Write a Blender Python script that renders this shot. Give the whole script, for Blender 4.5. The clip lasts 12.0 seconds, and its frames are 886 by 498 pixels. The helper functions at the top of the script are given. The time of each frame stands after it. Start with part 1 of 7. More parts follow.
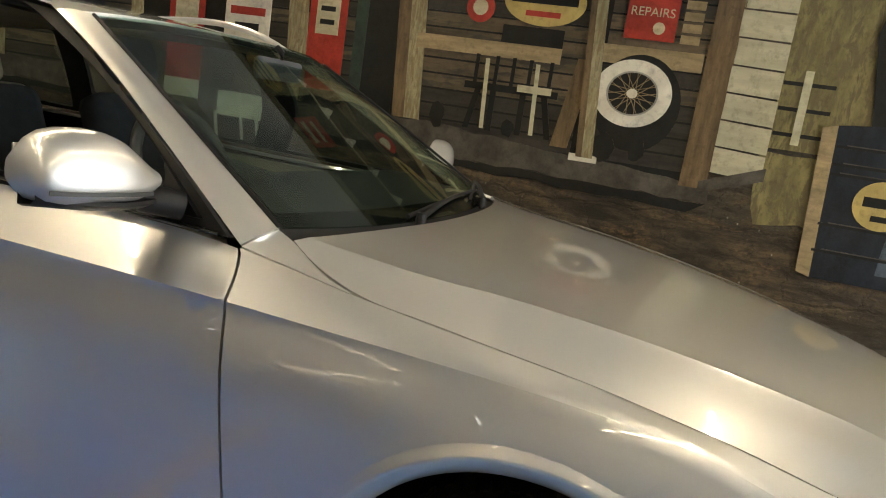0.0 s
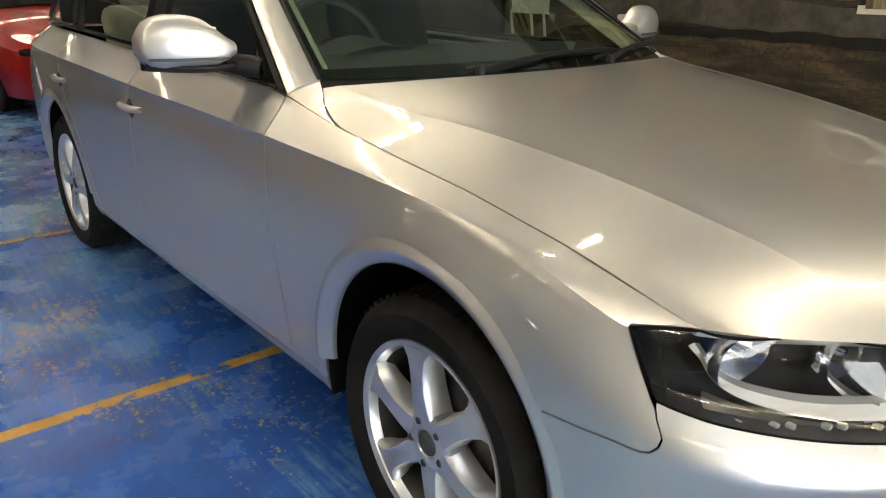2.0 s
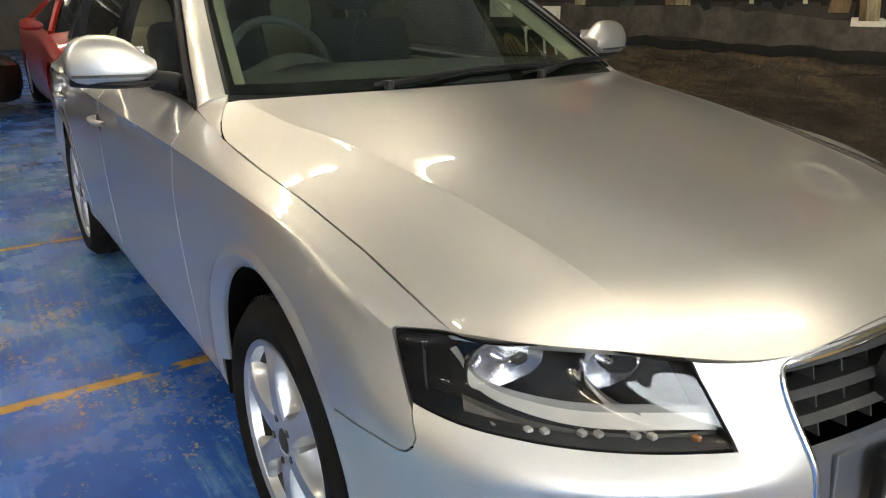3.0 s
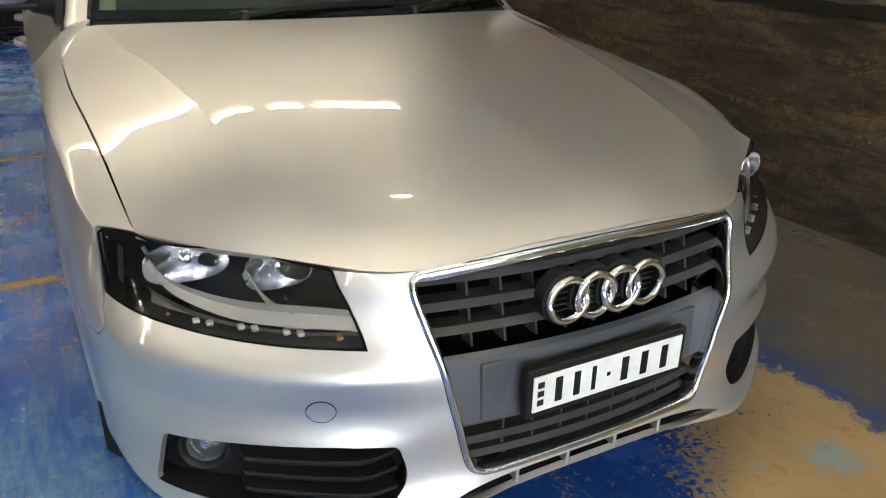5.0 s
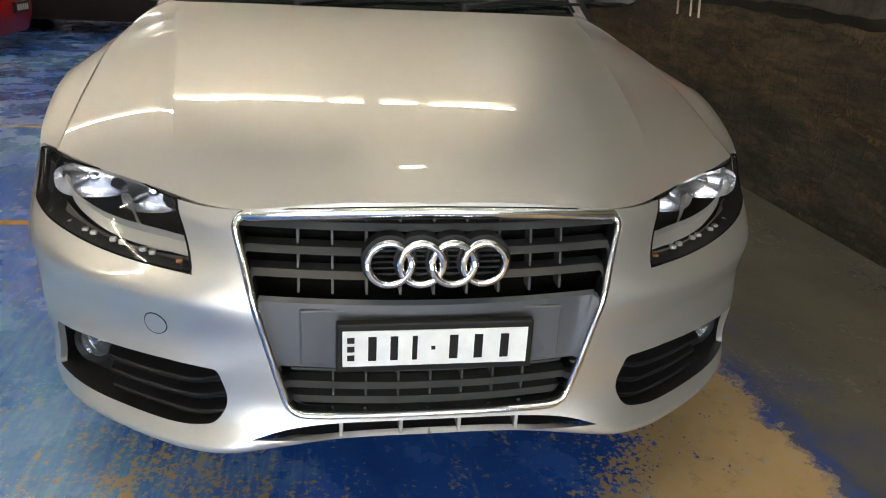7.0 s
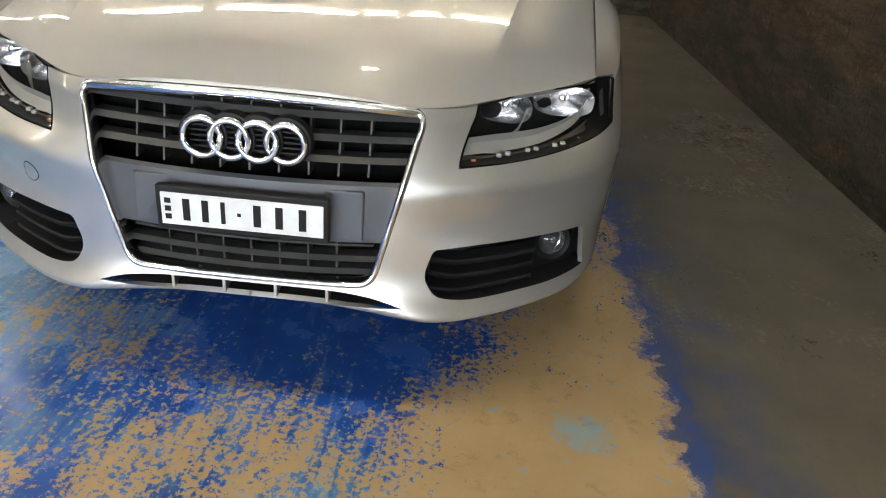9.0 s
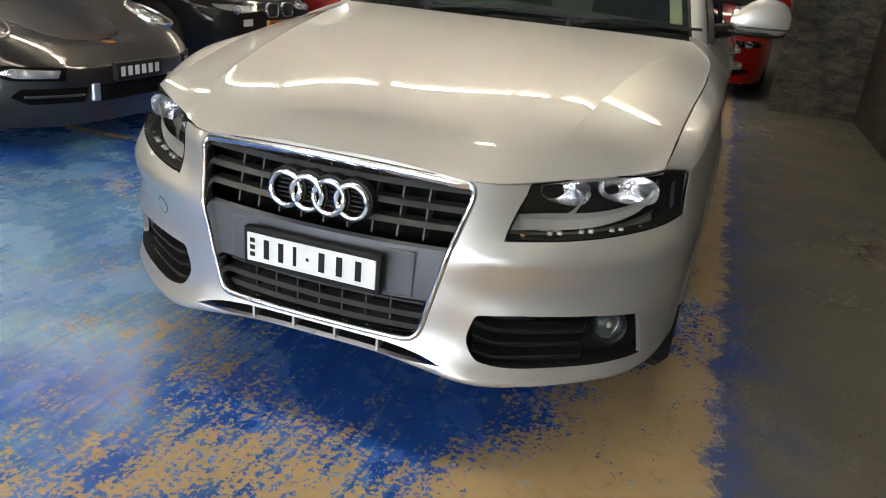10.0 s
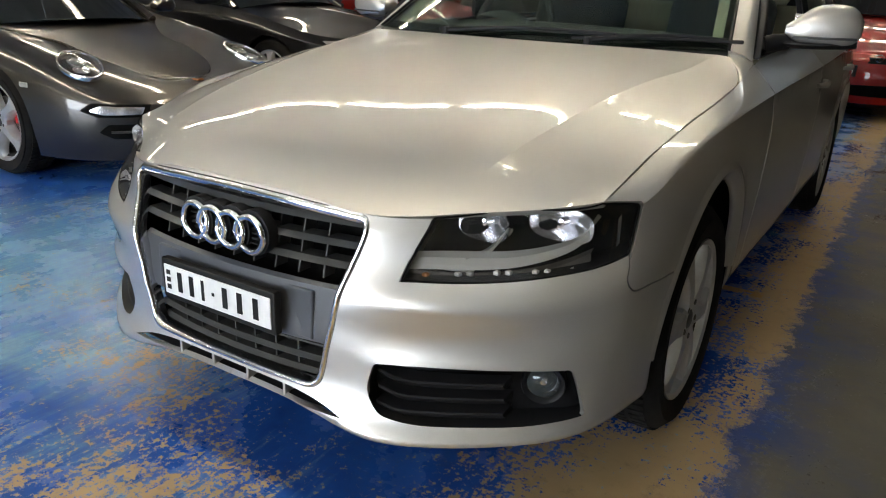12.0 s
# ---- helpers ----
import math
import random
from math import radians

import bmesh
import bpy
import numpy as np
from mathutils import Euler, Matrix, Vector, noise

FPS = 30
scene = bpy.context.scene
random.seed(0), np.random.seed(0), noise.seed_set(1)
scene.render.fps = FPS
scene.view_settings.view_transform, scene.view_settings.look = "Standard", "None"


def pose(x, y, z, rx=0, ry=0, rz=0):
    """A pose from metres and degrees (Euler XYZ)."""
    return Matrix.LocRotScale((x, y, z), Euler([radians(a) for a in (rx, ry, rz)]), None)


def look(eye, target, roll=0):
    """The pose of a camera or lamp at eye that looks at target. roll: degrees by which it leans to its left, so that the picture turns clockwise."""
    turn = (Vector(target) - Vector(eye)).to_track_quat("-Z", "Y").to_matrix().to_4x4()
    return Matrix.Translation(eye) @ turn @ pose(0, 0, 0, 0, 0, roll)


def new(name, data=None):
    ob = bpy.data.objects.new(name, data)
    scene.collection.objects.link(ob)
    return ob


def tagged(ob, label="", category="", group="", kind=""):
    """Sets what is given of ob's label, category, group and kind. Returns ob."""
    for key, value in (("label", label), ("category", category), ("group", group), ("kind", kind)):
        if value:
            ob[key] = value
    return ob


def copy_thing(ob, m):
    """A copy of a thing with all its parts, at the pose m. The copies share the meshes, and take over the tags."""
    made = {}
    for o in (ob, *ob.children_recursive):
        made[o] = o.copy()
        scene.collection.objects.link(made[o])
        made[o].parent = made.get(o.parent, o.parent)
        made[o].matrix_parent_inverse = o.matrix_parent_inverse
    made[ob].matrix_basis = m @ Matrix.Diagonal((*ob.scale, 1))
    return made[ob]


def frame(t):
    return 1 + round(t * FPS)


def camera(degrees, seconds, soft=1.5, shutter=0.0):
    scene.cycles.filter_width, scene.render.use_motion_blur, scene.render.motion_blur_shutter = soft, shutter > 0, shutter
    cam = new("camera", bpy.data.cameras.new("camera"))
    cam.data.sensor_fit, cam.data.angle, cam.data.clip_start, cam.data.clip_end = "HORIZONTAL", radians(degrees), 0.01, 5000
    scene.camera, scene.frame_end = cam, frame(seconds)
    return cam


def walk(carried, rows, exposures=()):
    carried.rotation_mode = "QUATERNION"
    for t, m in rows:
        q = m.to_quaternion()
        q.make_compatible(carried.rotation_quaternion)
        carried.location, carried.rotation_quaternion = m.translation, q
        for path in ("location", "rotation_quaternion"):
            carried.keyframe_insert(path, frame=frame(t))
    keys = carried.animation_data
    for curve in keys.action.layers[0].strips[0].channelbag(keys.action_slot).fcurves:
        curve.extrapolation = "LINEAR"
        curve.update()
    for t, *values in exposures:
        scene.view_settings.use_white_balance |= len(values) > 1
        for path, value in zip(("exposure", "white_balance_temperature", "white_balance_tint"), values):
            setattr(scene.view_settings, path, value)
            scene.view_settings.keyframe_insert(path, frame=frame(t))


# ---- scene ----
# seconds, eye, target, roll
PATH = [
    (0.0, (-2.051, 0.761, 1.278), (-0.180, 1.364, 0.911), 8.64),
    (0.5, (-1.921, 0.493, 1.300), (-0.183, 1.386, 0.873), 11.94),
    (1.0, (-1.816, 0.329, 1.290), (-0.205, 1.419, 0.826), 9.02),
    (1.5, (-1.797, 0.040, 1.266), (-0.475, 1.408, 0.650), 6.31),
    (2.0, (-1.721, -0.173, 1.236), (-0.524, 1.278, 0.556), 0.59),
    (2.5, (-1.467, -0.386, 1.216), (-0.376, 1.156, 0.558), 0.83),
    (2.7, (-1.409, -0.432, 1.225), (-0.335, 1.133, 0.595), 0.31),
    (4.3, (-1.154, -0.907, 1.250), (-0.385, 0.796, 0.539), 0.36),
    (4.5, (-1.052, -0.938, 1.243), (-0.300, 0.762, 0.506), 1.51),
    (5.0, (-0.875, -0.973, 1.246), (-0.003, 0.647, 0.461), 0.98),
    (5.5, (-0.758, -1.080, 1.219), (-0.017, 0.569, 0.362), -0.48),
    (6.0, (-0.585, -1.237, 1.234), (0.031, 0.475, 0.404), 0.94),
    (6.5, (-0.414, -1.301, 1.203), (0.021, 0.470, 0.382), -0.43),
    (7.0, (-0.208, -1.298, 1.177), (0.100, 0.535, 0.438), 2.98),
    (7.2, (-0.154, -1.299, 1.177), (0.137, 0.543, 0.454), 1.10),
    (8.8, (0.413, -1.557, 1.166), (0.487, 0.264, 0.342), 3.39),
    (9.0, (0.499, -1.510, 1.159), (0.436, 0.281, 0.271), 4.71),
    (9.5, (0.674, -1.458, 1.177), (0.388, 0.370, 0.419), 4.03),
    (10.0, (0.856, -1.551, 1.200), (0.261, 0.212, 0.467), 5.37),
    (10.5, (0.951, -1.586, 1.204), (0.249, 0.134, 0.465), 3.17),
    (11.0, (1.042, -1.395, 1.182), (0.182, 0.298, 0.555), 3.92),
    (11.5, (1.120, -1.249, 1.189), (0.217, 0.419, 0.555), 3.36),
    (12.0, (1.312, -1.115, 1.181), (0.305, 0.474, 0.502), 1.93),
]
cam = camera(61.51, 12.0, soft=1.1)
walk(cam, [(t, look(eye, target, roll)) for t, eye, target, roll in PATH], ((0.0, 0.08, 7700, 10), (1.2, 0.08, 7700, 10), (2.2, 0.20, 7350, 10), (4.4, 0.0, 7050, 10), (7.0, -0.05, 7150, 10), (9.0, 0.08, 7000, 10), (12.0, 0.0, 6850, 10)))

# ---- world and exposure: an indoor car showroom, only the dim leftovers of daylight outside ----
world = bpy.data.worlds.new("world")
scene.world = world
world.use_nodes = True
world.node_tree.nodes["Background"].inputs[0].default_value = (0.55, 0.5, 0.45, 1)
world.node_tree.nodes["Background"].inputs[1].default_value = 0.02
TUBE_POWER = 78.0
CEILING = 4.6
scene.view_settings.exposure = 0.0
DAYLIGHT = 12.5


# ---- materials ----
class Mat:
    """A small builder of node materials round one Principled shader."""

    def __init__(self, name, color=(0.5, 0.5, 0.5), rough=0.5, metal=0.0, **more):
        self.m = bpy.data.materials.new(name)
        self.m.use_nodes = True
        self.nt = self.m.node_tree
        self.p = self.nt.nodes["Principled BSDF"]
        self.put(self.p, "Base Color", color)
        self.put(self.p, "Roughness", rough)
        self.put(self.p, "Metallic", metal)
        for k, v in more.items():
            self.put(self.p, k.replace("_", " "), v)

    def put(self, node, key, v):
        s = node.inputs[key]
        if isinstance(v, bpy.types.NodeSocket):
            self.nt.links.new(v, s)
        elif isinstance(v, (tuple, list)):
            s.default_value = (*v, 1) if len(v) == 3 and s.type == "RGBA" else v
        else:
            s.default_value = v

    def node(self, kind, **put):
        n = self.nt.nodes.new("ShaderNode" + kind)
        for k, v in put.items():
            if k.startswith("_"):
                n.inputs[int(k[1:])]
                s = n.inputs[int(k[1:])]
                if isinstance(v, bpy.types.NodeSocket):
                    self.nt.links.new(v, s)
                else:
                    s.default_value = (*v, 1) if isinstance(v, tuple) and len(v) == 3 and s.type == "RGBA" else v
            else:
                self.put(n, k, v)
        return n

    def coord(self, scale=(1, 1, 1), local=False):
        c = self.node("TexCoord").outputs["Object"] if local else self.node("NewGeometry").outputs["Position"]
        return self.node("Mapping", Vector=c, Scale=scale).outputs[0]

    def noise(self, scale, detail=4, rough=0.55, vec=None, warp=0.0):
        n = self.node("TexNoise", Scale=scale, Detail=detail, Roughness=rough, Distortion=warp)
        if vec is not None:
            self.put(n, "Vector", vec)
        return n.outputs["Fac"]

    def ramp(self, fac, *stops):
        r = self.node("ValToRGB", Fac=fac)
        e = r.color_ramp.elements
        while len(e) < len(stops):
            e.new(0.5)
        for el, (at, c) in zip(e, stops):
            el.position = at
            el.color = (c, c, c, 1) if isinstance(c, (int, float)) else (*c, 1)
        return r.outputs[0]

    def mix(self, fac, a, b):
        n = self.node("Mix")
        n.data_type = "RGBA"
        for s, v in ((n.inputs[0], fac), (n.inputs[6], a), (n.inputs[7], b)):
            if isinstance(v, bpy.types.NodeSocket):
                self.nt.links.new(v, s)
            else:
                s.default_value = (*v, 1) if isinstance(v, tuple) else v
        return n.outputs[2]

    def math(self, op, a, b=0.0, c=0.0):
        n = self.node("Math", _0=a, _1=b, _2=c)
        n.operation = op
        return n.outputs[0]

    def axis(self, vec, k):
        return self.node("SeparateXYZ", Vector=vec).outputs[k]

    def bump(self, height, strength=0.2, distance=0.01):
        self.put(self.p, "Normal", self.node("Bump", Height=height, Strength=strength, Distance=distance).outputs[0])
        return self


def worn(name, color, rough, metal=0.0, vary=0.15, scale=6.0, bump=0.05, grain=60.0, **more):
    """A plain paint, plastic or metal with faint blotches and fine grain."""
    m = Mat(name, color, rough, metal, **more)
    vec = m.coord()
    dark = tuple(c * (1 - vary) for c in color)
    light = tuple(min(1, c * (1 + vary)) for c in color)
    m.put(m.p, "Base Color", m.mix(m.ramp(m.noise(scale, 5, vec=vec), (0.35, 0.0), (0.65, 1.0)), dark, light))
    fine = m.noise(grain, 3, vec=vec)
    m.put(m.p, "Roughness", m.math("MULTIPLY_ADD", fine, 0.25 * rough, rough * 0.88))
    if bump:
        m.bump(fine, bump, 0.002)
    return m.m


def car_paint(name, flake, base, coat=1.0, rough=0.33, metal=0.85, gloss=1.55, sheen=0.5):
    """Metallic lacquer: fine flakes under a clear coat, with a trace of dust."""
    m = Mat(name, base, rough, metal, Coat_Weight=coat, Coat_Roughness=0.02, Coat_IOR=gloss, Specular_IOR_Level=sheen)
    vec = m.coord()
    v = m.node("TexVoronoi", Vector=vec, Scale=900.0)
    m.put(m.p, "Base Color", m.mix(m.ramp(v.outputs["Distance"], (0.1, 0.0), (0.6, 1.0)), flake, base))
    dust_haze = m.ramp(m.noise(9.0, 6, vec=vec), (0.45, 0.0), (0.8, 1.0))
    m.put(m.p, "Coat Roughness", m.math("MULTIPLY_ADD", dust_haze, 0.012, 0.004))
    m.put(m.p, "Roughness", m.math("MULTIPLY_ADD", m.noise(300.0, 2, vec=vec), 0.08, rough - 0.04))
    return m.m


def floor_paint():
    """Worn blue floor paint over ochre screed, with lines, scuffs and bare grey concrete along the wall."""
    m = Mat("floor_paint", (0.05, 0.15, 0.5), 0.3)
    vec = m.coord()
    x, y = m.axis(vec, 0), m.axis(vec, 1)
    big, mid, fine = m.noise(0.55, 4, vec=vec), m.noise(3.0, 6, 0.65, vec), m.noise(38.0, 7, 0.7, vec)
    streak = m.noise(4.0, 6, 0.65, m.coord((9, 1.0, 1)), 0.4)
    blue = m.mix(m.ramp(mid, (0.3, 0.0), (0.7, 1.0)), (0.009, 0.045, 0.23), (0.020, 0.105, 0.42))
    side = m.math("MULTIPLY", m.ramp(m.math("MULTIPLY_ADD", x, -0.5, 0.0), (0.30, 0.0), (0.55, 1.0)), m.ramp(m.math("MULTIPLY_ADD", y, 0.2, 0.4), (0.50, 1.0), (0.72, 0.0)))
    pale = m.math("ADD", m.math("MULTIPLY", streak, 0.38), m.math("MULTIPLY_ADD", m.noise(0.9, 5, 0.6, vec, 0.6), 0.85, m.math("MULTIPLY", side, 0.05)))
    pale = m.math("MULTIPLY", m.ramp(pale, (0.60, 0.0), (0.80, 1.0)), m.ramp(fine, (0.30, 0.45), (0.62, 1.0)))
    blue = m.mix(m.math("MULTIPLY", pale, 0.9), blue, (0.18, 0.38, 0.50))
    # ochre where the paint has come off: bare along the edge of the bay and before the nose, chipped elsewhere
    limit = m.ramp(m.math("MULTIPLY_ADD", y, 0.25, 0.5), (0.52, 0.48), (0.80, 0.84))
    strip = m.ramp(m.math("MULTIPLY_ADD", m.math("SUBTRACT", x, limit), 2.6, 0.5), (0.05, 0.0), (0.95, 1.0))
    front = m.math("MULTIPLY", m.ramp(m.math("MULTIPLY_ADD", y, 0.25, 0.5), (0.47, 1.0), (0.64, 0.0)), m.ramp(m.math("MULTIPLY_ADD", x, 0.25, 0.5), (0.21, 0.0), (0.40, 1.0)))
    chips = m.math("ADD", m.math("MULTIPLY", m.noise(62.0, 7, 0.72, vec), 0.74), m.math("MULTIPLY", m.noise(13.0, 6, 0.7, vec), 0.36))
    grain = m.math("MULTIPLY_ADD", m.math("SUBTRACT", streak, 0.5), 0.30, m.math("MULTIPLY_ADD", m.math("SUBTRACT", m.noise(1.3, 3, 0.5, vec), 0.5), 0.45, chips))
    wear = m.math("ADD", m.math("MULTIPLY_ADD", strip, 0.215, m.math("MULTIPLY", front, 0.085)), grain)
    bare = m.ramp(wear, (0.655, 0.0), (0.685, 1.0))
    ochre = m.mix(mid, (0.27, 0.18, 0.082), (0.47, 0.335, 0.175))
    color = m.mix(bare, blue, ochre)
    flecks = m.math("MULTIPLY", m.ramp(m.noise(24.0, 7, 0.75, vec), (0.60, 0.0), (0.64, 1.0)), m.math("MULTIPLY", bare, 0.6))
    color = m.mix(flecks, color, (0.10, 0.29, 0.46))
    spot = m.node("VectorMath", _0=m.node("CombineXYZ", X=x, Y=y).outputs[0], _1=(0.84, -0.04, 0.0))
    spot.operation = "DISTANCE"
    spot = m.math("MULTIPLY", m.ramp(m.math("MULTIPLY_ADD", m.noise(12.0, 7, 0.75, vec), 0.30, spot.outputs["Value"]), (0.19, 1.0), (0.23, 0.0)), 0.6)
    color = m.mix(spot, color, (0.13, 0.33, 0.46))
    # painted lines across the bay
    for at, half in ((2.08, 0.029), (3.98, 0.023)):
        line = m.math("LESS_THAN", m.math("ABSOLUTE", m.math("SUBTRACT", y, at)), half)
        line = m.math("MULTIPLY", line, m.math("GREATER_THAN", m.noise(5.0, 5, 0.6, vec), 0.42))
        line = m.math("MULTIPLY", line, m.math("LESS_THAN", x, 0.9))
        color = m.mix(line, color, (0.42, 0.24, 0.06))
    # grey concrete beside the wall, ragged blue edge
    edge = m.math("ADD", x, m.math("MULTIPLY", m.math("SUBTRACT", m.noise(7.0, 8, 0.75, vec), 0.5), 0.30))
    grey = m.mix(m.ramp(m.noise(2.0, 6, 0.6, vec), (0.3, 0.0), (0.7, 1.0)), (0.074, 0.068, 0.053), (0.125, 0.112, 0.086))
    spill = m.math("MULTIPLY", m.ramp(m.math("SUBTRACT", 1.45, edge), (0.02, 0.0), (0.3, 1.0)), m.ramp(m.noise(3.2, 7, 0.65, vec), (0.44, 0.0), (0.62, 0.9)))
    grey = m.mix(m.math("MULTIPLY", spill, 0.75), grey, (0.016, 0.048, 0.17))
    color = m.mix(m.math("GREATER_THAN", edge, 1.07), color, grey)
    rim = m.math("LESS_THAN", m.math("ABSOLUTE", m.math("SUBTRACT", edge, 1.09)), m.math("MULTIPLY", fine, 0.085))
    rim = m.math("MULTIPLY", rim, m.ramp(m.noise(11.0, 6, 0.7, vec), (0.42, 0.25), (0.58, 1.0)))
    color = m.mix(m.math("MULTIPLY", rim, 0.7), color, (0.017, 0.055, 0.22))
    dirt = m.math("MULTIPLY", m.ramp(m.noise(17.0, 8, 0.75, vec), (0.55, 0.0), (0.75, 1.0)), 0.45)
    m.put(m.p, "Base Color", m.mix(dirt, color, (0.05, 0.05, 0.05)))
    m.put(m.p, "Roughness", m.math("MULTIPLY_ADD", bare, 0.30, m.math("MULTIPLY_ADD", mid, 0.22, 0.16)))
    m.put(m.p, "Specular IOR Level", 0.36)
    return m.bump(m.math("SUBTRACT", m.math("MULTIPLY", fine, 0.4), bare), 0.25, 0.002).m


def mural_paint(name, color, vary=0.35, scale=5.0, stretch=(1, 1, 1), other=None):
    """Brushed wall paint on rough stone; other: a second colour that shows through."""
    color = tuple(v * 0.75 for v in color)
    m = Mat(name, color, 0.55, Specular_IOR_Level=0.22)
    vec = m.coord(stretch)
    dark = tuple(c * (1 - vary) for c in color)
    light = tuple(min(1, c * (1 + vary)) for c in color)
    c = m.mix(m.ramp(m.noise(scale, 6, 0.65, vec), (0.32, 0.0), (0.68, 1.0)), dark, light)
    if other:
        c = m.mix(m.ramp(m.noise(scale * 1.7, 7, 0.7, vec, 0.5), (0.48, 0.0), (0.56, 1.0)), c, other)
    m.put(m.p, "Base Color", m.mix(m.math("MULTIPLY", m.ramp(m.noise(24.0, 6, 0.7, m.coord()), (0.5, 0.0), (0.7, 1.0)), 0.5), c, tuple(v * 0.35 for v in color)))
    rough = m.coord()
    h = m.math("ADD", m.noise(7.0, 6, 0.6, rough), m.math("MULTIPLY", m.noise(45.0, 5, 0.6, rough), 0.3))
    return m.bump(h, 0.5, 0.012).m


def stone_paint(name, dark, brown, rust, courses=True):
    """Dark brushed paint on courses of rough stone, with rusty streaks along them and pale specks."""
    m = Mat(name, dark, 0.6, Specular_IOR_Level=0.25)
    flat = m.coord((1, .55, 1.7))
    broad, streak, fine = m.noise(1.6, 6, .7, flat, .6), m.noise(5.5, 8, .72, m.coord((1, .5, 2.6)), .4), m.noise(34.0, 7, .75, m.coord())
    c = m.mix(m.ramp(streak, (.40, 0.0), (.62, 1.0)), tuple(v * .35 for v in dark), dark)
    c = m.mix(m.math("MULTIPLY", m.ramp(broad, (.46, 0.0), (.60, 1.0)), m.ramp(streak, (.42, .15), (.60, 1.0))), c, brown)
    c = m.mix(m.math("MULTIPLY", m.ramp(m.noise(2.7, 7, .7, flat, .8), (.54, 0.0), (.66, 1.0)), m.ramp(fine, (.42, 0.1), (.6, 1.0))), c, rust)
    c = m.mix(m.ramp(fine, (.30, .75), (.50, 0.0)), c, tuple(v * .25 for v in dark))
    specks = m.node("TexVoronoi", Vector=m.coord((1, 1, .6)), Scale=21.0).outputs["Distance"]
    speck = m.math("MULTIPLY", m.ramp(specks, (.05, 1.0), (.11, 0.0)), m.ramp(m.noise(2.2, 4, .6, flat), (.50, 0.0), (.62, 1.0)))
    c = m.mix(m.math("MULTIPLY", speck, .8), c, (.30, .28, .23))
    h = m.math("ADD", m.math("MULTIPLY", streak, .8), m.math("MULTIPLY", fine, .45))
    if courses:
        pos = m.node("NewGeometry").outputs["Position"]
        wall = m.node("CombineXYZ", X=m.math("ADD", m.axis(pos, 1), m.axis(pos, 0)), Y=m.axis(pos, 2)).outputs[0]
        warp = m.node("VectorMath", _0=wall, _1=m.node("CombineXYZ", X=m.math("MULTIPLY", broad, .45), Y=m.math("MULTIPLY", m.noise(1.7, 5, .65, m.coord()), .26)).outputs[0])
        brick = m.node("TexBrick", Vector=warp.outputs[0], Scale=1.0)
        for key, v in (("Mortar Size", .010), ("Mortar Smooth", .7), ("Brick Width", .42), ("Row Height", .17)):
            m.put(brick, key, v)
        joint = brick.outputs["Fac"]
        c = m.mix(m.math("MULTIPLY", joint, .30), c, tuple(v * .2 for v in dark))
        h = m.math("SUBTRACT", h, m.math("MULTIPLY", joint, .25))
    m.put(m.p, "Base Color", c)
    return m.bump(h, 0.7, 0.02).m


FLOOR = floor_paint()
STONE = stone_paint("dark_stone_paint", (0.042, 0.036, 0.028), (0.080, 0.062, 0.040), (0.125, 0.078, 0.036))
PIER_PAINT = stone_paint("pier_paint", (0.085, 0.074, 0.052), (0.13, 0.115, 0.08), (0.06, 0.045, 0.03), courses=False)
CONCRETE = worn("ceiling_concrete", (0.56, 0.53, 0.46), 0.9, vary=0.2, scale=1.5, bump=0.2)
PLASTER = worn("wall_plaster", (0.30, 0.27, 0.22), 0.8, vary=0.2, scale=1.2, bump=0.2)
PALE_WALL = worn("pale_wall_paint", (0.76, 0.73, 0.66), 0.8, vary=0.1, scale=1.4, bump=0.15)
FIXTURE = worn("white_enamel", (0.75, 0.75, 0.72), 0.4)
TUBE = Mat("tube_glow", (0.9, 0.9, 0.9), 0.4, Emission_Color=(1.0, 0.905, 0.72), Emission_Strength=TUBE_POWER).m


# ---- mesh helpers ----
def mesh_of(name, bm, material, smooth=None):
    bmesh.ops.recalc_face_normals(bm, faces=bm.faces)
    me = bpy.data.meshes.new(name)
    bm.to_mesh(me)
    bm.free()
    for m in material if isinstance(material, (list, tuple)) else [material]:
        me.materials.append(m)
    if smooth is not None:
        for p in me.polygons:
            p.use_smooth = True
        if smooth < 180:
            me.set_sharp_from_angle(angle=radians(smooth))
    return me


def thing(name, label, category, at=None, group="", kind=""):
    ob = new(name)
    ob.matrix_basis = at or Matrix()
    return tagged(ob, label, category, group, kind)


def part(name, bm, material, parent, label="", smooth=None):
    ob = new(name, bm if isinstance(bm, bpy.types.Mesh) else mesh_of(name, bm, material, smooth))
    ob.parent = parent
    return tagged(ob, label)


def solid(name, bm, material, label, category="", kind="", smooth=None, group=""):
    return tagged(new(name, mesh_of(name, bm, material, smooth)), label, category, group, kind)


def box(bm, x0, x1, y0, y1, z0, z1, m=None, bevel=0.0):
    r = bmesh.ops.create_cube(bm, size=1, matrix=Matrix.LocRotScale(((x0 + x1) / 2, (y0 + y1) / 2, (z0 + z1) / 2), None, (x1 - x0, y1 - y0, z1 - z0)))
    vs = r["verts"]
    if bevel:
        es = list({e for v in vs for e in v.link_edges})
        b = bmesh.ops.bevel(bm, geom=es, offset=bevel, segments=2, affect="EDGES", profile=0.5)
        vs = list({v for f in b["faces"] for v in f.verts} | {v for v in vs if v.is_valid})
    if m is not None:
        bmesh.ops.transform(bm, matrix=m, verts=vs)
    return bm


def cube(*a, **k):
    return box(bmesh.new(), *a, **k)


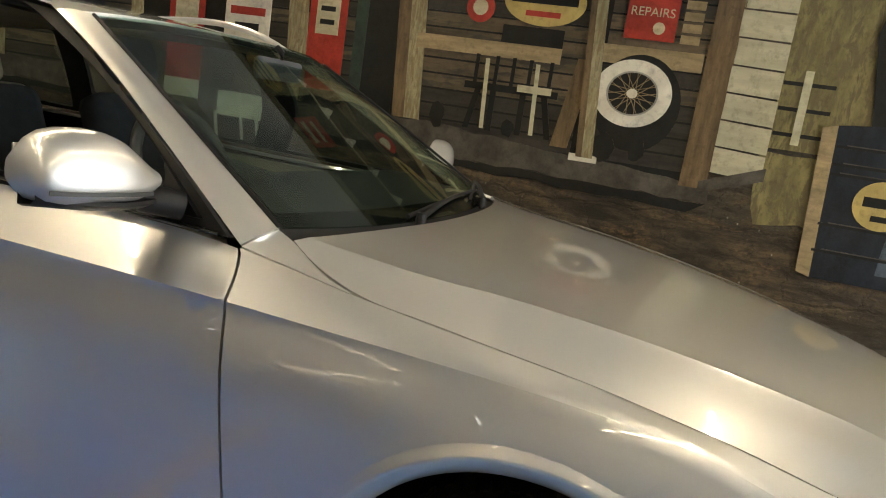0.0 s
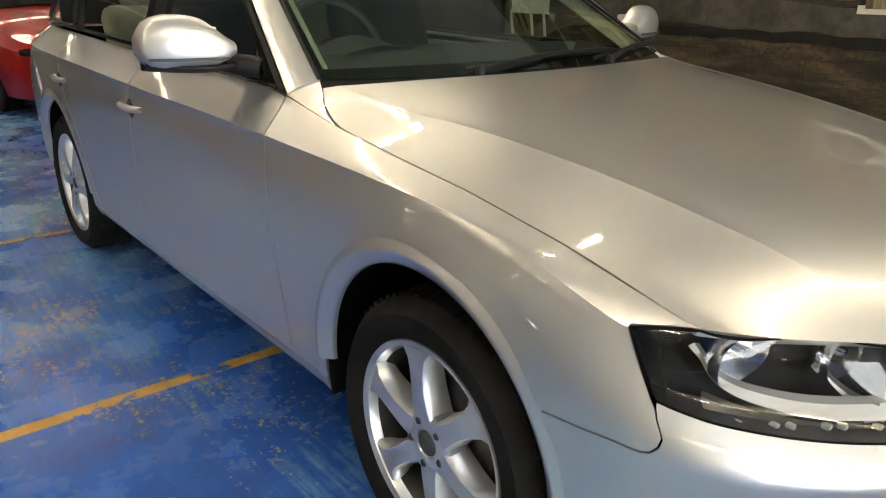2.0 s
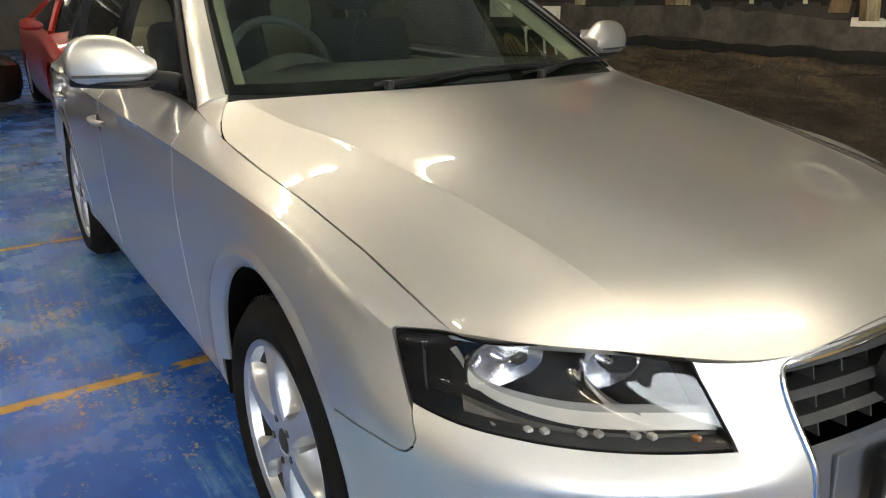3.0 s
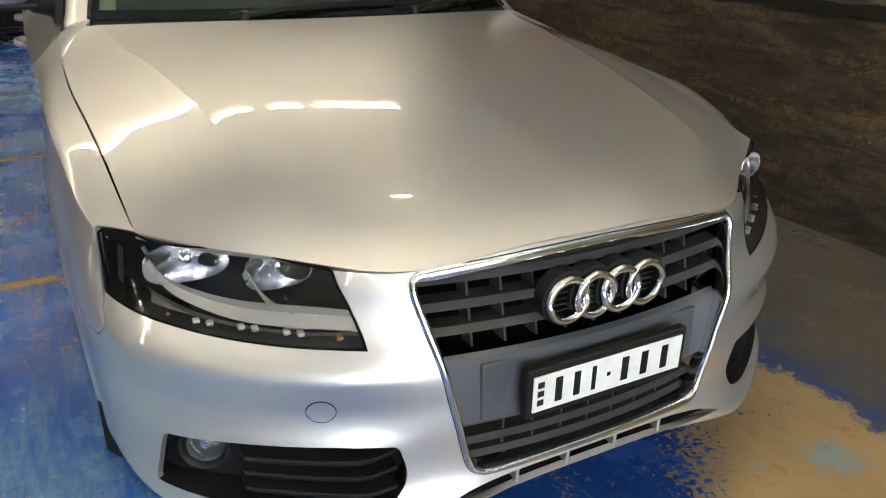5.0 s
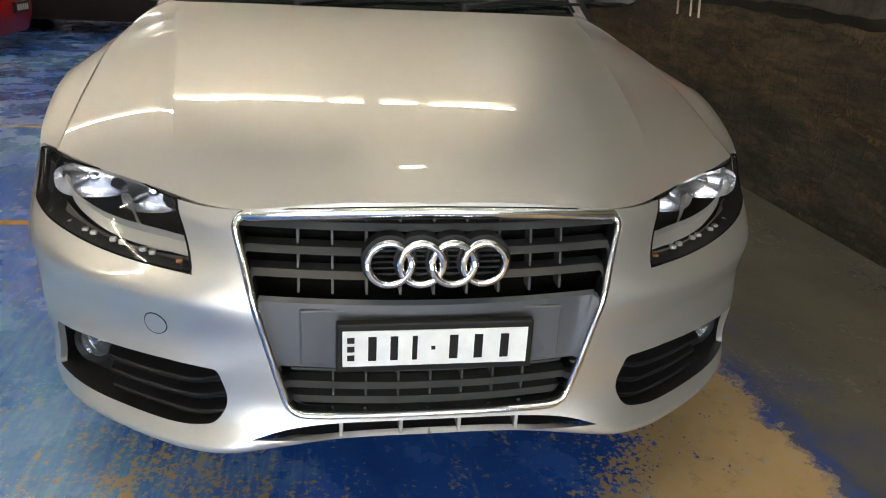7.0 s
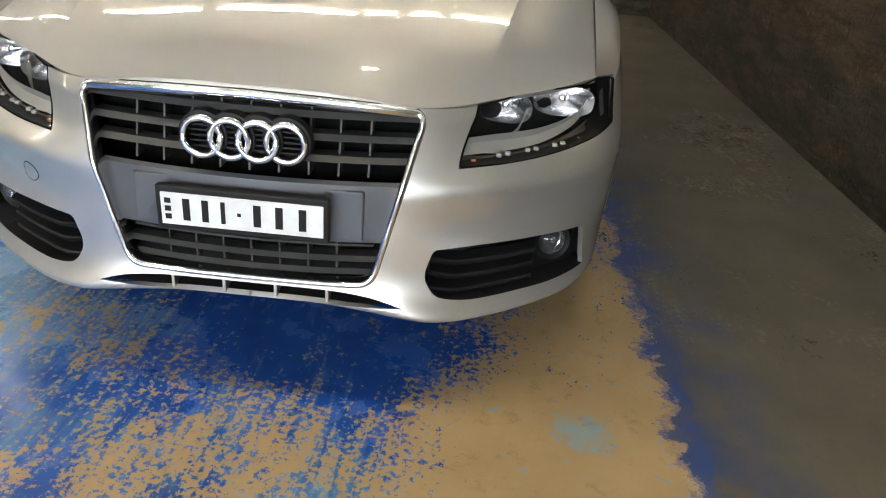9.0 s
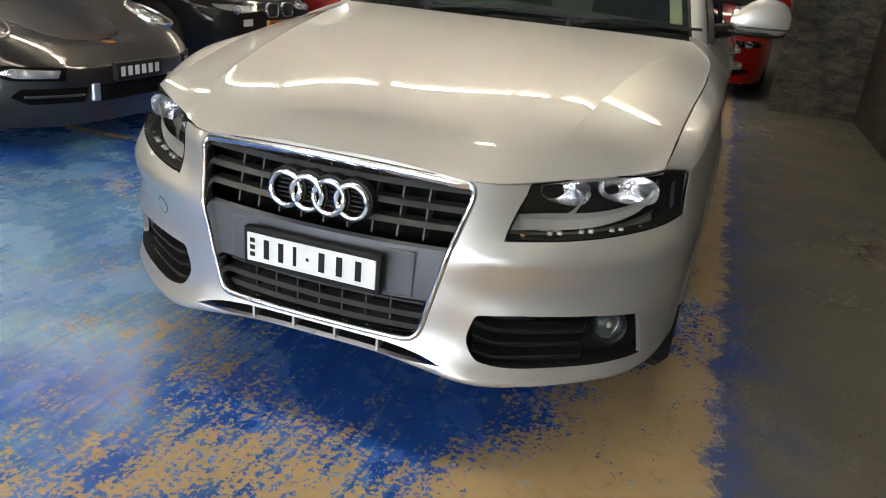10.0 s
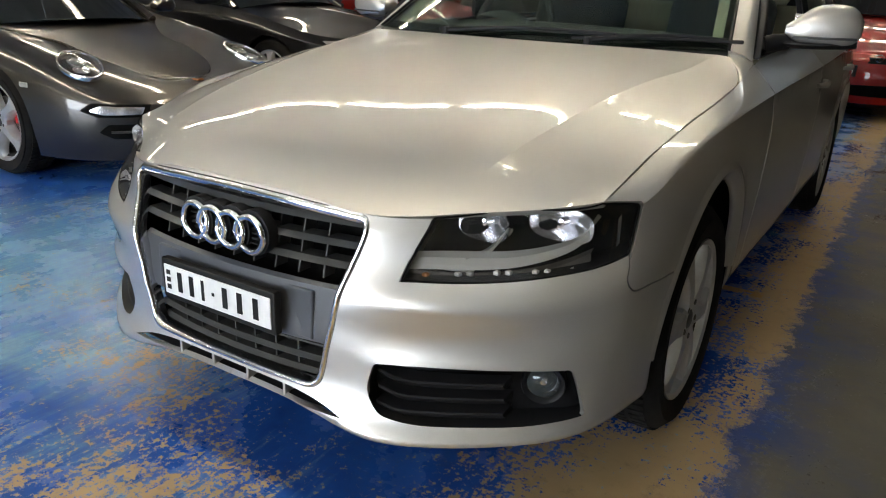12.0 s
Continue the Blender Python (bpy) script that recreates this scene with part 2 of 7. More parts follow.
def lathe(profile, n=32, axis="x", bm=None, close=False):
    """Turns (radius, along) pairs round the x, y or z axis."""
    bm = bm or bmesh.new()
    rings = []
    for r, h in profile:
        ring = []
        for i in range(n):
            a = 2 * math.pi * i / n
            c, s = r * math.cos(a), r * math.sin(a)
            ring.append(bm.verts.new({"x": (h, c, s), "y": (c, h, s), "z": (c, s, h)}[axis]))
        rings.append(ring)
    pairs = list(zip(rings, rings[1:])) + ([(rings[-1], rings[0])] if close else [])
    for a, b in pairs:
        for i in range(n):
            bm.faces.new((a[i], a[(i + 1) % n], b[(i + 1) % n], b[i]))
    return bm


def sweep(points, radius, n=8, closed=False, bm=None, flat=None):
    """A tube along points; radius may be a list; flat: (width, height) of a rounded-box section instead."""
    bm = bm or bmesh.new()
    pts = [Vector(p) for p in points]
    count = len(pts)
    rings, up0 = [], Vector((0, 0, 1))
    for i, p in enumerate(pts):
        a = pts[(i - 1) % count] if closed or i else p
        b = pts[(i + 1) % count] if closed or i < count - 1 else p
        d = (b - a).normalized()
        side = d.cross(up0)
        if side.length < 1e-3:
            side = d.cross(Vector((0, 1, 0)))
        side.normalize()
        up = side.cross(d)
        r = radius[i] if isinstance(radius, (list, tuple)) else radius
        ring = []
        for k in range(n):
            t = 2 * math.pi * (k + 0.5) / n
            w, h = (r, r) if not flat else flat
            ring.append(bm.verts.new(p + side * math.cos(t) * w + up * math.sin(t) * h))
        rings.append(ring)
    for a, b in list(zip(rings, rings[1:])) + ([(rings[-1], rings[0])] if closed else []):
        for k in range(n):
            bm.faces.new((a[k], a[(k + 1) % n], b[(k + 1) % n], b[k]))
    if not closed:
        bm.faces.new(rings[0][::-1])
        bm.faces.new(rings[-1])
    return bm


# ---- the hall ----
LIGHT_Z = 2.82
FLOOR_Z = -.036
MURAL_TOP = 3.05
WALL_X = 2.25
solid("floor", cube(-22, 8, -9.2, 26, -0.25, FLOOR_Z), FLOOR, "worn glossy blue floor paint over ochre screed and concrete", "floor", "structure")
solid("ceiling", cube(-22, 8, -9.2, 26, CEILING, CEILING + 0.2), CONCRETE, "pale painted concrete ceiling of the hall", "ceiling", "structure")
solid("wall_east_upper", cube(WALL_X, WALL_X + 0.3, -9.2, 7.15, MURAL_TOP, CEILING), PALE_WALL, "pale painted wall above the mural", "wall", "structure")
solid("wall_east", cube(WALL_X, WALL_X + 0.3, -9.2, 7.15, FLOOR_Z, MURAL_TOP), STONE, "rough stone wall with a painted mural", "wall", "structure")
solid("wall_pier", cube(1.42, WALL_X + 0.3, 7.153, 7.42, FLOOR_Z, CEILING), PIER_PAINT, "rough painted stone pier at the end of the wall", "wall", "structure")
solid("wall_far_east", cube(3.6, 3.9, 7.0, 26, FLOOR_Z, CEILING), PLASTER, "plain cream plastered wall beyond the pier", "wall", "structure")
solid("wall_north", cube(-22, 3.6, 24, 24.3, FLOOR_Z, CEILING), PLASTER, "plain cream plastered end wall of the hall", "wall", "structure")
solid("wall_west", cube(-16.3, -16, -9.2, 24, FLOOR_Z, CEILING), PLASTER, "plain cream plastered side wall of the hall", "wall", "structure")
SOUTH, DOOR_L, DOOR_R, DOOR_TOP = -8.0, -5.0, 2.1, 3.1
bm = cube(-16, DOOR_L, SOUTH - .3, SOUTH, FLOOR_Z, CEILING)
box(bm, DOOR_R, WALL_X, SOUTH - .3, SOUTH, FLOOR_Z, CEILING)
box(bm, DOOR_L, DOOR_R, SOUTH - .3, SOUTH, DOOR_TOP, CEILING)
solid("wall_south", bm, PLASTER, "plain cream plastered wall with a wide doorway", "wall", "structure")
YARD = Mat("overcast_daylight", (0.6, 0.65, 0.7), 0.9, Emission_Color=(0.80, 0.89, 1.0), Emission_Strength=DAYLIGHT).m
solid("backdrop", cube(DOOR_L - 1, DOOR_R + .1, SOUTH - 1.3, SOUTH - 1.2, -.1, DOOR_TOP + 1), YARD, "overcast daylight outside the open doorway", "backdrop", "structure")


def ceiling_light(long):
    lamp = thing("ceiling_light", "lit white fluorescent batten light hung below the ceiling", "ceiling light", group="rows of ceiling lights")
    h = long / 2
    bm = cube(-h, h, -0.05, 0.05, -0.02, 0.03, bevel=0.008)
    for s in (-.78 * h, .78 * h):
        box(bm, s - 0.006, s + 0.006, -0.006, 0.006, 0.03, CEILING - LIGHT_Z)
    part("batten", bm, FIXTURE, lamp)
    # added side baffles, opaque, to keep tube light off doors, mural and walls
    for s in (1, -1):
        bm = bmesh.new()
        rows = [[bm.verts.new((x, s * y, z)) for y, z in ((.046, -.018), (.082, -.086), (.088, -.086), (.055, -.014))] for x in (-h + .003, h - .003)]
        for k in range(4):
            bm.faces.new((rows[0][k], rows[0][(k + 1) % 4], rows[1][(k + 1) % 4], rows[1][k]))
        bm.faces.new(rows[0]), bm.faces.new(rows[1][::-1])
        part("added_baffle", bm, FIXTURE, lamp)
    part("tube", lathe([(0.0, -h + .03), (0.016, -h + .035), (0.016, h - .035), (0.0, h - .03)], 10, "x"), TUBE, lamp, "glowing tube").location = (0, 0, -0.04)
    for s in (-h + .022, h - .022):
        part("lamp_holder", cube(s - 0.012, s + 0.012, -0.018, 0.018, -0.062, -0.018), FIXTURE, lamp)
    return lamp


# three lengths of batten; each row ends in two short ones and a middling one by the mural
columns = [x for x in np.arange(-11.06, -.5, 1.27) if not -8.3 < x < -6.9]
ROWS = (-7.2, -3.9, -0.2, 3.22, 7.2, 10.9, 14.6, 18.3)
# middling battens outside rows -0.2 and 3.22 are added to brighten the pier's end
for long, places in ((1.18, columns), (.34, (-.13, .27)), (.78, (.86,))):
    spots = [(x, y) for y in ROWS for x in places]
    first = ceiling_light(long)
    first.matrix_basis = pose(*spots[0], LIGHT_Z)
    for sx, sy in spots[1:]:
        copy_thing(first, pose(sx, sy, LIGHT_Z))
small = thing("lantern", "small lit square lantern hung over the bonnet", "ceiling light", pose(0.22, 1.32, LIGHT_Z))
part("lantern_body", cube(-.09, .09, -.07, .07, 0, .05, bevel=.008), FIXTURE, small)
part("lantern_glass", cube(-.07, .07, -.022, .022, -.03, -.001, bevel=.008), TUBE, small, "glowing lantern glass")
part("rod", cube(-.008, .008, -.008, .008, .05, CEILING - LIGHT_Z), FIXTURE, small)


# ---- the silver station wagon: smooth surfaces through a few design lines ----
from mathutils.geometry import delaunay_2d_cdt

SILVER = car_paint("silver_lacquer", (0.76, 0.745, 0.71), (0.60, 0.585, 0.555), rough=0.40, metal=0.82, gloss=1.9)
CHROME = worn("chrome", (0.86, 0.86, 0.86), 0.12, 1.0, vary=0.05, bump=0.0)
BLACK_PLASTIC = worn("black_plastic", (0.011, 0.011, 0.012), 0.5, vary=0.3, grain=180.0, bump=0.12, Specular_IOR_Level=0.18)
GREY_PLASTIC = worn("grey_plastic", (0.058, 0.062, 0.072), 0.42, vary=0.12, grain=200.0, bump=0.08)
DARK_GREY = worn("dark_grey_plastic", (0.040, 0.041, 0.040), 0.46, vary=0.2, grain=150.0, Specular_IOR_Level=0.3)
MATT_BLACK = worn("matt_black", (0.004, 0.004, 0.004), 0.9, bump=0.0, Specular_IOR_Level=0.08)
RUBBER = worn("tyre_rubber", (0.010, 0.0098, 0.0095), 0.75, Specular_IOR_Level=0.08, vary=0.35, scale=14.0, bump=0.25, grain=90.0)
ALLOY = worn("alloy_paint", (0.62, 0.62, 0.62), 0.3, 0.75, vary=0.08, scale=18.0)
# barrel colour kept dark for the shade deep behind the spokes
BARREL = worn("shaded_barrel", (0.028, 0.026, 0.024), 0.6, 0.2, vary=0.3, scale=20.0)
STEEL_DISC = worn("brake_steel", (0.12, 0.115, 0.11), 0.45, 1.0, vary=0.3, scale=20.0)
REFLECTOR = worn("lamp_reflector", (0.9, 0.9, 0.92), 0.08, 1.0, vary=0.03, bump=0.0)
BOWL = worn("lamp_bowl", (0.9, 0.9, 0.92), 0.24, 1.0, vary=0.06, scale=30.0, bump=0.0)
LAMP_GREY = worn("lamp_trim_satin", (0.42, 0.41, 0.38), 0.34, 0.4, vary=0.1)
LAMP_DARK = worn("lamp_trim_dark", (0.10, 0.092, 0.08), 0.3, 0.3, vary=0.15, scale=40.0)
PLATE_WHITE = worn("plate_white", (0.72, 0.72, 0.7), 0.4, vary=0.08, scale=20.0)
PLATE_BLACK = worn("plate_black", (0.009, 0.009, 0.009), 0.5, Specular_IOR_Level=0.2)
DASH = worn("dash_vinyl", (0.013, 0.017, 0.017), 0.6, vary=0.15, grain=200.0)
FABRIC = worn("seat_cloth", (0.014, 0.017, 0.021), 0.85, vary=0.3, scale=25.0, bump=0.3, grain=260.0)
BEIGE = worn("beige_lining", (0.34, 0.31, 0.23), 0.8, vary=0.12)
AMBER = worn("amber_plastic", (0.30, 0.13, 0.04), 0.2, vary=0.1, bump=0.0)


def clear_glass(name, tint, rough=0.0, dust_haze=0.0):
    """Thin clear pane: mostly see-through, with the sheen of glass."""
    m = bpy.data.materials.new(name)
    m.use_nodes = True
    nt = m.node_tree
    nt.nodes.remove(nt.nodes["Principled BSDF"])
    gloss, clear, mix = (nt.nodes.new("ShaderNode" + k) for k in ("BsdfGlossy", "BsdfTransparent", "MixShader"))
    gloss.inputs["Roughness"].default_value = rough
    clear.inputs[0].default_value = (*tint, 1)
    # the sheen grows towards grazing angles, alike from both sides
    lean, power, f = (nt.nodes.new("ShaderNode" + k) for k in ("LayerWeight", "Math", "Math"))
    lean.inputs["Blend"].default_value = 0.5
    power.operation, f.operation = "POWER", "MULTIPLY_ADD"
    power.inputs[1].default_value = 5.0
    f.inputs[1].default_value, f.inputs[2].default_value = 0.92, 0.05
    nt.links.new(lean.outputs["Facing"], power.inputs[0])
    nt.links.new(power.outputs[0], f.inputs[0])
    for a, b in ((f.outputs[0], mix.inputs[0]), (clear.outputs[0], mix.inputs[1]), (gloss.outputs[0], mix.inputs[2]), (mix.outputs[0], nt.nodes["Material Output"].inputs[0])):
        nt.links.new(a, b)
    if dust_haze:
        # an uneven pale veil, mixed in to brighten the pane
        film, veil, grime, ramp = (nt.nodes.new("ShaderNode" + k) for k in ("BsdfDiffuse", "MixShader", "TexNoise", "MapRange"))
        film.inputs[0].default_value = (0.55, 0.66, 0.66, 1)
        grime.inputs["Scale"].default_value = 7.0
        ramp.inputs["To Min"].default_value, ramp.inputs["To Max"].default_value = dust_haze * .5, dust_haze * 1.5
        for a, b in ((grime.outputs["Fac"], ramp.inputs["Value"]), (ramp.outputs[0], veil.inputs[0]), (mix.outputs[0], veil.inputs[1]), (film.outputs[0], veil.inputs[2]), (veil.outputs[0], nt.nodes["Material Output"].inputs[0])):
            nt.links.new(a, b)
    return m


SCREEN_GLASS = clear_glass("window_glass", (0.72, 0.82, 0.77))
# the veil lightens the fog lens, whose bowl mirrors little light
FOG_GLASS = clear_glass("veiled_fog_glass", (0.9, 0.9, 0.9), rough=0.05, dust_haze=0.04)
LAMP_GLASS = clear_glass("lamp_glass", (0.86, 0.86, 0.86))


CURVATURES = {}


def curvatures(knots):
    """The matrix that turns values at the knots into second derivatives of the natural cubic through them."""
    key = tuple(knots)
    if key in CURVATURES:
        return CURVATURES[key]
    n = len(knots)
    h = np.diff(knots)
    a, b = np.eye(n), np.zeros((n, n))
    for i in range(1, n - 1):
        a[i, i - 1:i + 2] = h[i - 1] / 6, (h[i - 1] + h[i]) / 3, h[i] / 6
        b[i, i - 1:i + 2] = 1 / h[i - 1], -1 / h[i - 1] - 1 / h[i], 1 / h[i]
    CURVATURES[key] = np.linalg.solve(a, b)
    return CURVATURES[key]


def cubic(knots, values, at, curve=None):
    """Natural cubic at the places `at`; values: (knots, ...) or, one row a place, (places, knots, ...)."""
    knots, at = np.asarray(knots, float), np.asarray(at, float)
    m = curvatures(knots)
    k = np.clip(np.searchsorted(knots, at, side="right") - 1, 0, len(knots) - 2)
    h = (knots[k + 1] - knots[k])[:, None]
    b = (at - knots[k])[:, None] / h
    a = 1 - b
    if curve is None:
        second = np.tensordot(m, values, 1)
        y0, y1, d0, d1 = values[k], values[k + 1], second[k], second[k + 1]
    else:
        second = np.einsum("kj,ijc->ikc", m, values)
        i = np.arange(len(at))
        y0, y1, d0, d1 = values[i, k], values[i, k + 1], second[i, k], second[i, k + 1]
    return a * y0 + b * y1 + ((a**3 - a) * d0 + (b**3 - b) * d1) * h**2 / 6


class Skin:
    """A surface through design lines, each a list of (x, y, z) at the same stations; crease: lines at which it may kink."""

    def __init__(self, lines, cross, crease=(), mirror=(True, True), width=0.55, pace=2, fine=(300, 90)):
        lines = np.array(lines, float)
        chord = np.r_[0, np.cumsum(np.linalg.norm(np.diff(lines[pace], axis=0), axis=1))]
        self.length = chord[-1]
        flip = np.array([-1, 1, 1.0])
        if mirror[0]:
            lines = np.concatenate([lines[:, 2:0:-1] * flip, lines], 1)
            chord = np.r_[-chord[2:0:-1], chord]
        if mirror[1]:
            lines = np.concatenate([lines, lines[:, -2:-4:-1] * flip], 1)
            chord = np.r_[chord, 2 * self.length - chord[-2:-4:-1]]
        self.lines, self.knots, self.cross, self.width = lines, chord, np.array(cross, float) * width, width
        self.flat = lines.transpose(1, 0, 2).reshape(lines.shape[1], -1)
        cuts = [0, *crease, len(cross) - 1]
        self.pieces = list(zip(cuts, cuts[1:]))
        s, v = np.meshgrid(np.linspace(0, self.length, fine[0]), np.linspace(0, width, fine[1]), indexing="ij")
        self.grid = np.stack([s.ravel(), v.ravel()], 1)
        self.grid_xyz = self(self.grid)

    def __call__(self, sv):
        return self.shape(sv)

    def creases(self, s):
        """Across-parameters of the creases at the places s along."""
        return [np.full(len(s), self.cross[a]) for a, _ in self.pieces[1:]]

    def shape(self, sv):
        sv = np.atleast_2d(np.asarray(sv, float))
        rail = cubic(self.knots, self.flat, sv[:, 0]).reshape(len(sv), -1, 3)
        out = np.zeros((len(sv), 3))
        v = np.clip(sv[:, 1], 0, self.width)
        for n, (a, b) in enumerate(self.pieces):
            last = n == len(self.pieces) - 1
            on = (v >= self.cross[a]) & ((v <= self.cross[b]) if last else (v < self.cross[b]))
            if on.any():
                out[on] = cubic(self.cross[a:b + 1], rail[on, a:b + 1], v[on], True)
        return out

    def normal(self, sv, step=0.004):
        sv = np.atleast_2d(np.asarray(sv, float))
        lo, hi = sv.copy(), sv.copy()
        lo[:, 1], hi[:, 1] = np.maximum(sv[:, 1] - step, 0), np.minimum(sv[:, 1] + step, self.width)
        # one-sided beside a crease
        for c in self.creases(sv[:, 0]):
            above = (sv[:, 1] >= c) & (lo[:, 1] < c)
            below = (sv[:, 1] < c) & (hi[:, 1] >= c)
            lo[above, 1], hi[below, 1] = c[above], c[below] - 1e-6
        dv = self(hi) - self(lo)
        ds = self(sv + (step, 0)) - self(sv - (step, 0))
        n = np.cross(dv, ds)
        return n / (np.linalg.norm(n, axis=1, keepdims=True) + 1e-12)

    def find(self, points):
        """Parameters of the surface's places nearest to the points."""
        points = np.atleast_2d(np.array(points, float))
        sv = np.array([self.grid[((self.grid_xyz - p) ** 2).sum(1).argmin()] for p in points])
        for _ in range(6):
            at, e = self(sv), 1e-4
            ds, dv = (self(sv + (e, 0)) - at) / e, (self(sv + (0, e)) - at) / e
            off = points - at
            a, b, c = (ds * ds).sum(1), (ds * dv).sum(1), (dv * dv).sum(1)
            f, g = (ds * off).sum(1), (dv * off).sum(1)
            det = a * c - b * b + 1e-9
            sv = sv + np.stack([(c * f - b * g) / det, (a * g - b * f) / det], 1).clip(-0.05, 0.05)
            sv[:, 1] = sv[:, 1].clip(0, self.width)
        return sv


def dense(loop, gap, closed=True):
    loop = np.array(loop, float)
    if closed:
        loop = np.concatenate([loop, loop[:1]])
    out = []
    for a, b in zip(loop, loop[1:]):
        n = max(1, int(math.ceil(np.linalg.norm(b - a) / gap)))
        out += [a + (b - a) * i / n for i in range(n)]
    return np.array(out if closed else out + [loop[-1]])


def rounded(loop, radius, steps=5):
    """Rounds the corners of a closed loop; radius: one, or one a corner."""
    pts, out = [np.array(p, float) for p in loop], []
    n = len(pts)
    for i, p in enumerate(pts):
        a, b = pts[i - 1] - p, pts[(i + 1) % n] - p
        la, lb = np.linalg.norm(a), np.linalg.norm(b)
        r = radius[i] if isinstance(radius, (list, tuple)) else radius
        r = min(r, 0.45 * la, 0.45 * lb)
        if r < 1e-5:
            out.append(p)
            continue
        p0, p1 = p + a / la * r, p + b / lb * r
        for k in range(steps + 1):
            t = k / steps
            out.append((1 - t) ** 2 * p0 + 2 * t * (1 - t) * p + t * t * p1)
    return np.array(out)


def smooth_line(points, n=40):
    points = np.array(points, float)
    chord = np.r_[0, np.cumsum(np.linalg.norm(np.diff(points, axis=0), axis=1))]
    return cubic(chord, points, np.linspace(0, chord[-1], n))


def area(loop):
    x, y = loop[:, 0], loop[:, 1]
    return 0.5 * (x * np.roll(y, -1) - y * np.roll(x, -1)).sum()


def shrunk(loop, d):
    """The loop moved inwards by d (outwards where negative)."""
    t = np.roll(loop, -1, 0) - np.roll(loop, 1, 0)
    n = np.stack([-t[:, 1], t[:, 0]], 1) / (np.linalg.norm(t, axis=1, keepdims=True) + 1e-12)
    return loop + n * d * (1 if area(loop) > 0 else -1)


def inside(p, loop):
    x, y = p[:, 0:1], p[:, 1:2]
    x0, y0 = loop[None, :, 0], loop[None, :, 1]
    x1, y1 = np.roll(x0, -1, 1), np.roll(y0, -1, 1)
    hit = ((y0 > y) != (y1 > y)) & (x < (x1 - x0) * (y - y0) / (y1 - y0 + 1e-15) + x0)
    return hit.sum(1) % 2 == 1


def cut_sheet(skin, outer, holes=(), gap=0.02, edge=0.008, lift=0.0, flange=0.012, ridges=(), both=False):
    """Vertices, normals and faces of a part of a skin inside `outer` and outside `holes` (loops of parameters),
    with its edges turned inwards. both: with its mirror image across the middle."""
    loops = [dense(l, edge) for l in (outer, *holes)]
    lo, hi = loops[0].min(0), loops[0].max(0)
    gx, gy = np.meshgrid(np.arange(lo[0], hi[0], gap), np.arange(lo[1], hi[1], gap))
    pts = np.stack([gx.ravel(), gy.ravel()], 1)
    pts += np.random.default_rng(3).uniform(-0.12, 0.12, pts.shape) * gap
    near = np.full(len(pts), 9.0)
    allp = np.concatenate(loops)
    for i in range(0, len(pts), 2000):
        near[i:i + 2000] = np.sqrt(((pts[i:i + 2000, None] - allp[None]) ** 2).sum(-1)).min(1)
    keep = inside(pts, loops[0]) & (near > 0.6 * max(edge, 0.5 * gap))
    for l in loops[1:]:
        keep &= ~inside(pts, l)
    pts = pts[keep]
    extra = []
    for v in ridges:
        pts = pts[np.abs(pts[:, 1] - v(pts[:, 0])) > 0.35 * gap]
        at = np.arange(lo[0], hi[0], gap * 0.5)
        row = np.stack([at, v(at)], 1)
        ok = inside(row, loops[0])
        for l in loops[1:]:
            ok &= ~inside(row, l)
        near = np.sqrt(((row[:, None] - allp[None]) ** 2).sum(-1)).min(1)
        extra.append(row[ok & (near > 0.5 * edge)])
    base = np.concatenate([*loops, *extra, pts])
    edges, start = [], 0
    for l in loops:
        edges += [(start + i, start + (i + 1) % len(l)) for i in range(len(l))]
        start += len(l)
    vs, _, fs, *_ = delaunay_2d_cdt([Vector(p) for p in base], edges, [], 0, 1e-7)
    sv = np.array([tuple(v) for v in vs])
    tri = np.array([f for f in fs if len(f) == 3])
    mid = sv[tri].mean(1)
    ok = inside(mid, loops[0])
    for l in loops[1:]:
        ok &= ~inside(mid, l)
    tri = tri[ok]
    xyz, nor = skin(sv), skin.normal(sv)
    xyz = xyz + nor * lift
    # the faces on the upper side of a crease get their own normals there
    for v in ridges:
        on = np.where(np.abs(sv[:, 1] - v(sv[:, 0])) < 2e-6)[0]
        other = np.arange(len(sv))
        other[on] = len(xyz) + np.arange(len(on))
        upper = sv[tri][:, :, 1].mean(1) < v(sv[tri][:, :, 0].mean(1))
        tri[upper] = other[tri[upper]]
        xyz = np.concatenate([xyz, xyz[on]])
        nor = np.concatenate([nor, skin.normal(sv[on] - (0, 2e-5))])
        sv = np.concatenate([sv, sv[on]])
    verts, norms, faces = [xyz], [nor], [tri]
    count = len(xyz)
    if flange:
        for l in loops:
            p, n = skin(l), skin.normal(l)
            p = p + n * lift
            q = p - n * flange
            side = np.cross(np.roll(p, -1, 0) - np.roll(p, 1, 0), n)
            side /= np.linalg.norm(side, axis=1, keepdims=True) + 1e-12
            k = len(l)
            i = np.arange(k)
            j = (i + 1) % k
            verts += [p, q]
            norms += [side, side]
            faces += [np.stack([count + i, count + j, count + k + j], 1), np.stack([count + i, count + k + j, count + k + i], 1)]
            count += 2 * k
    v, n, f = np.concatenate(verts), np.concatenate(norms), np.concatenate(faces)
    if both:
        flip = np.array([-1, 1, 1.0])
        f = np.concatenate([f, f[:, ::-1] + len(v)])
        v, n = np.concatenate([v, v * flip]), np.concatenate([n, n * flip])
    return v, n, f


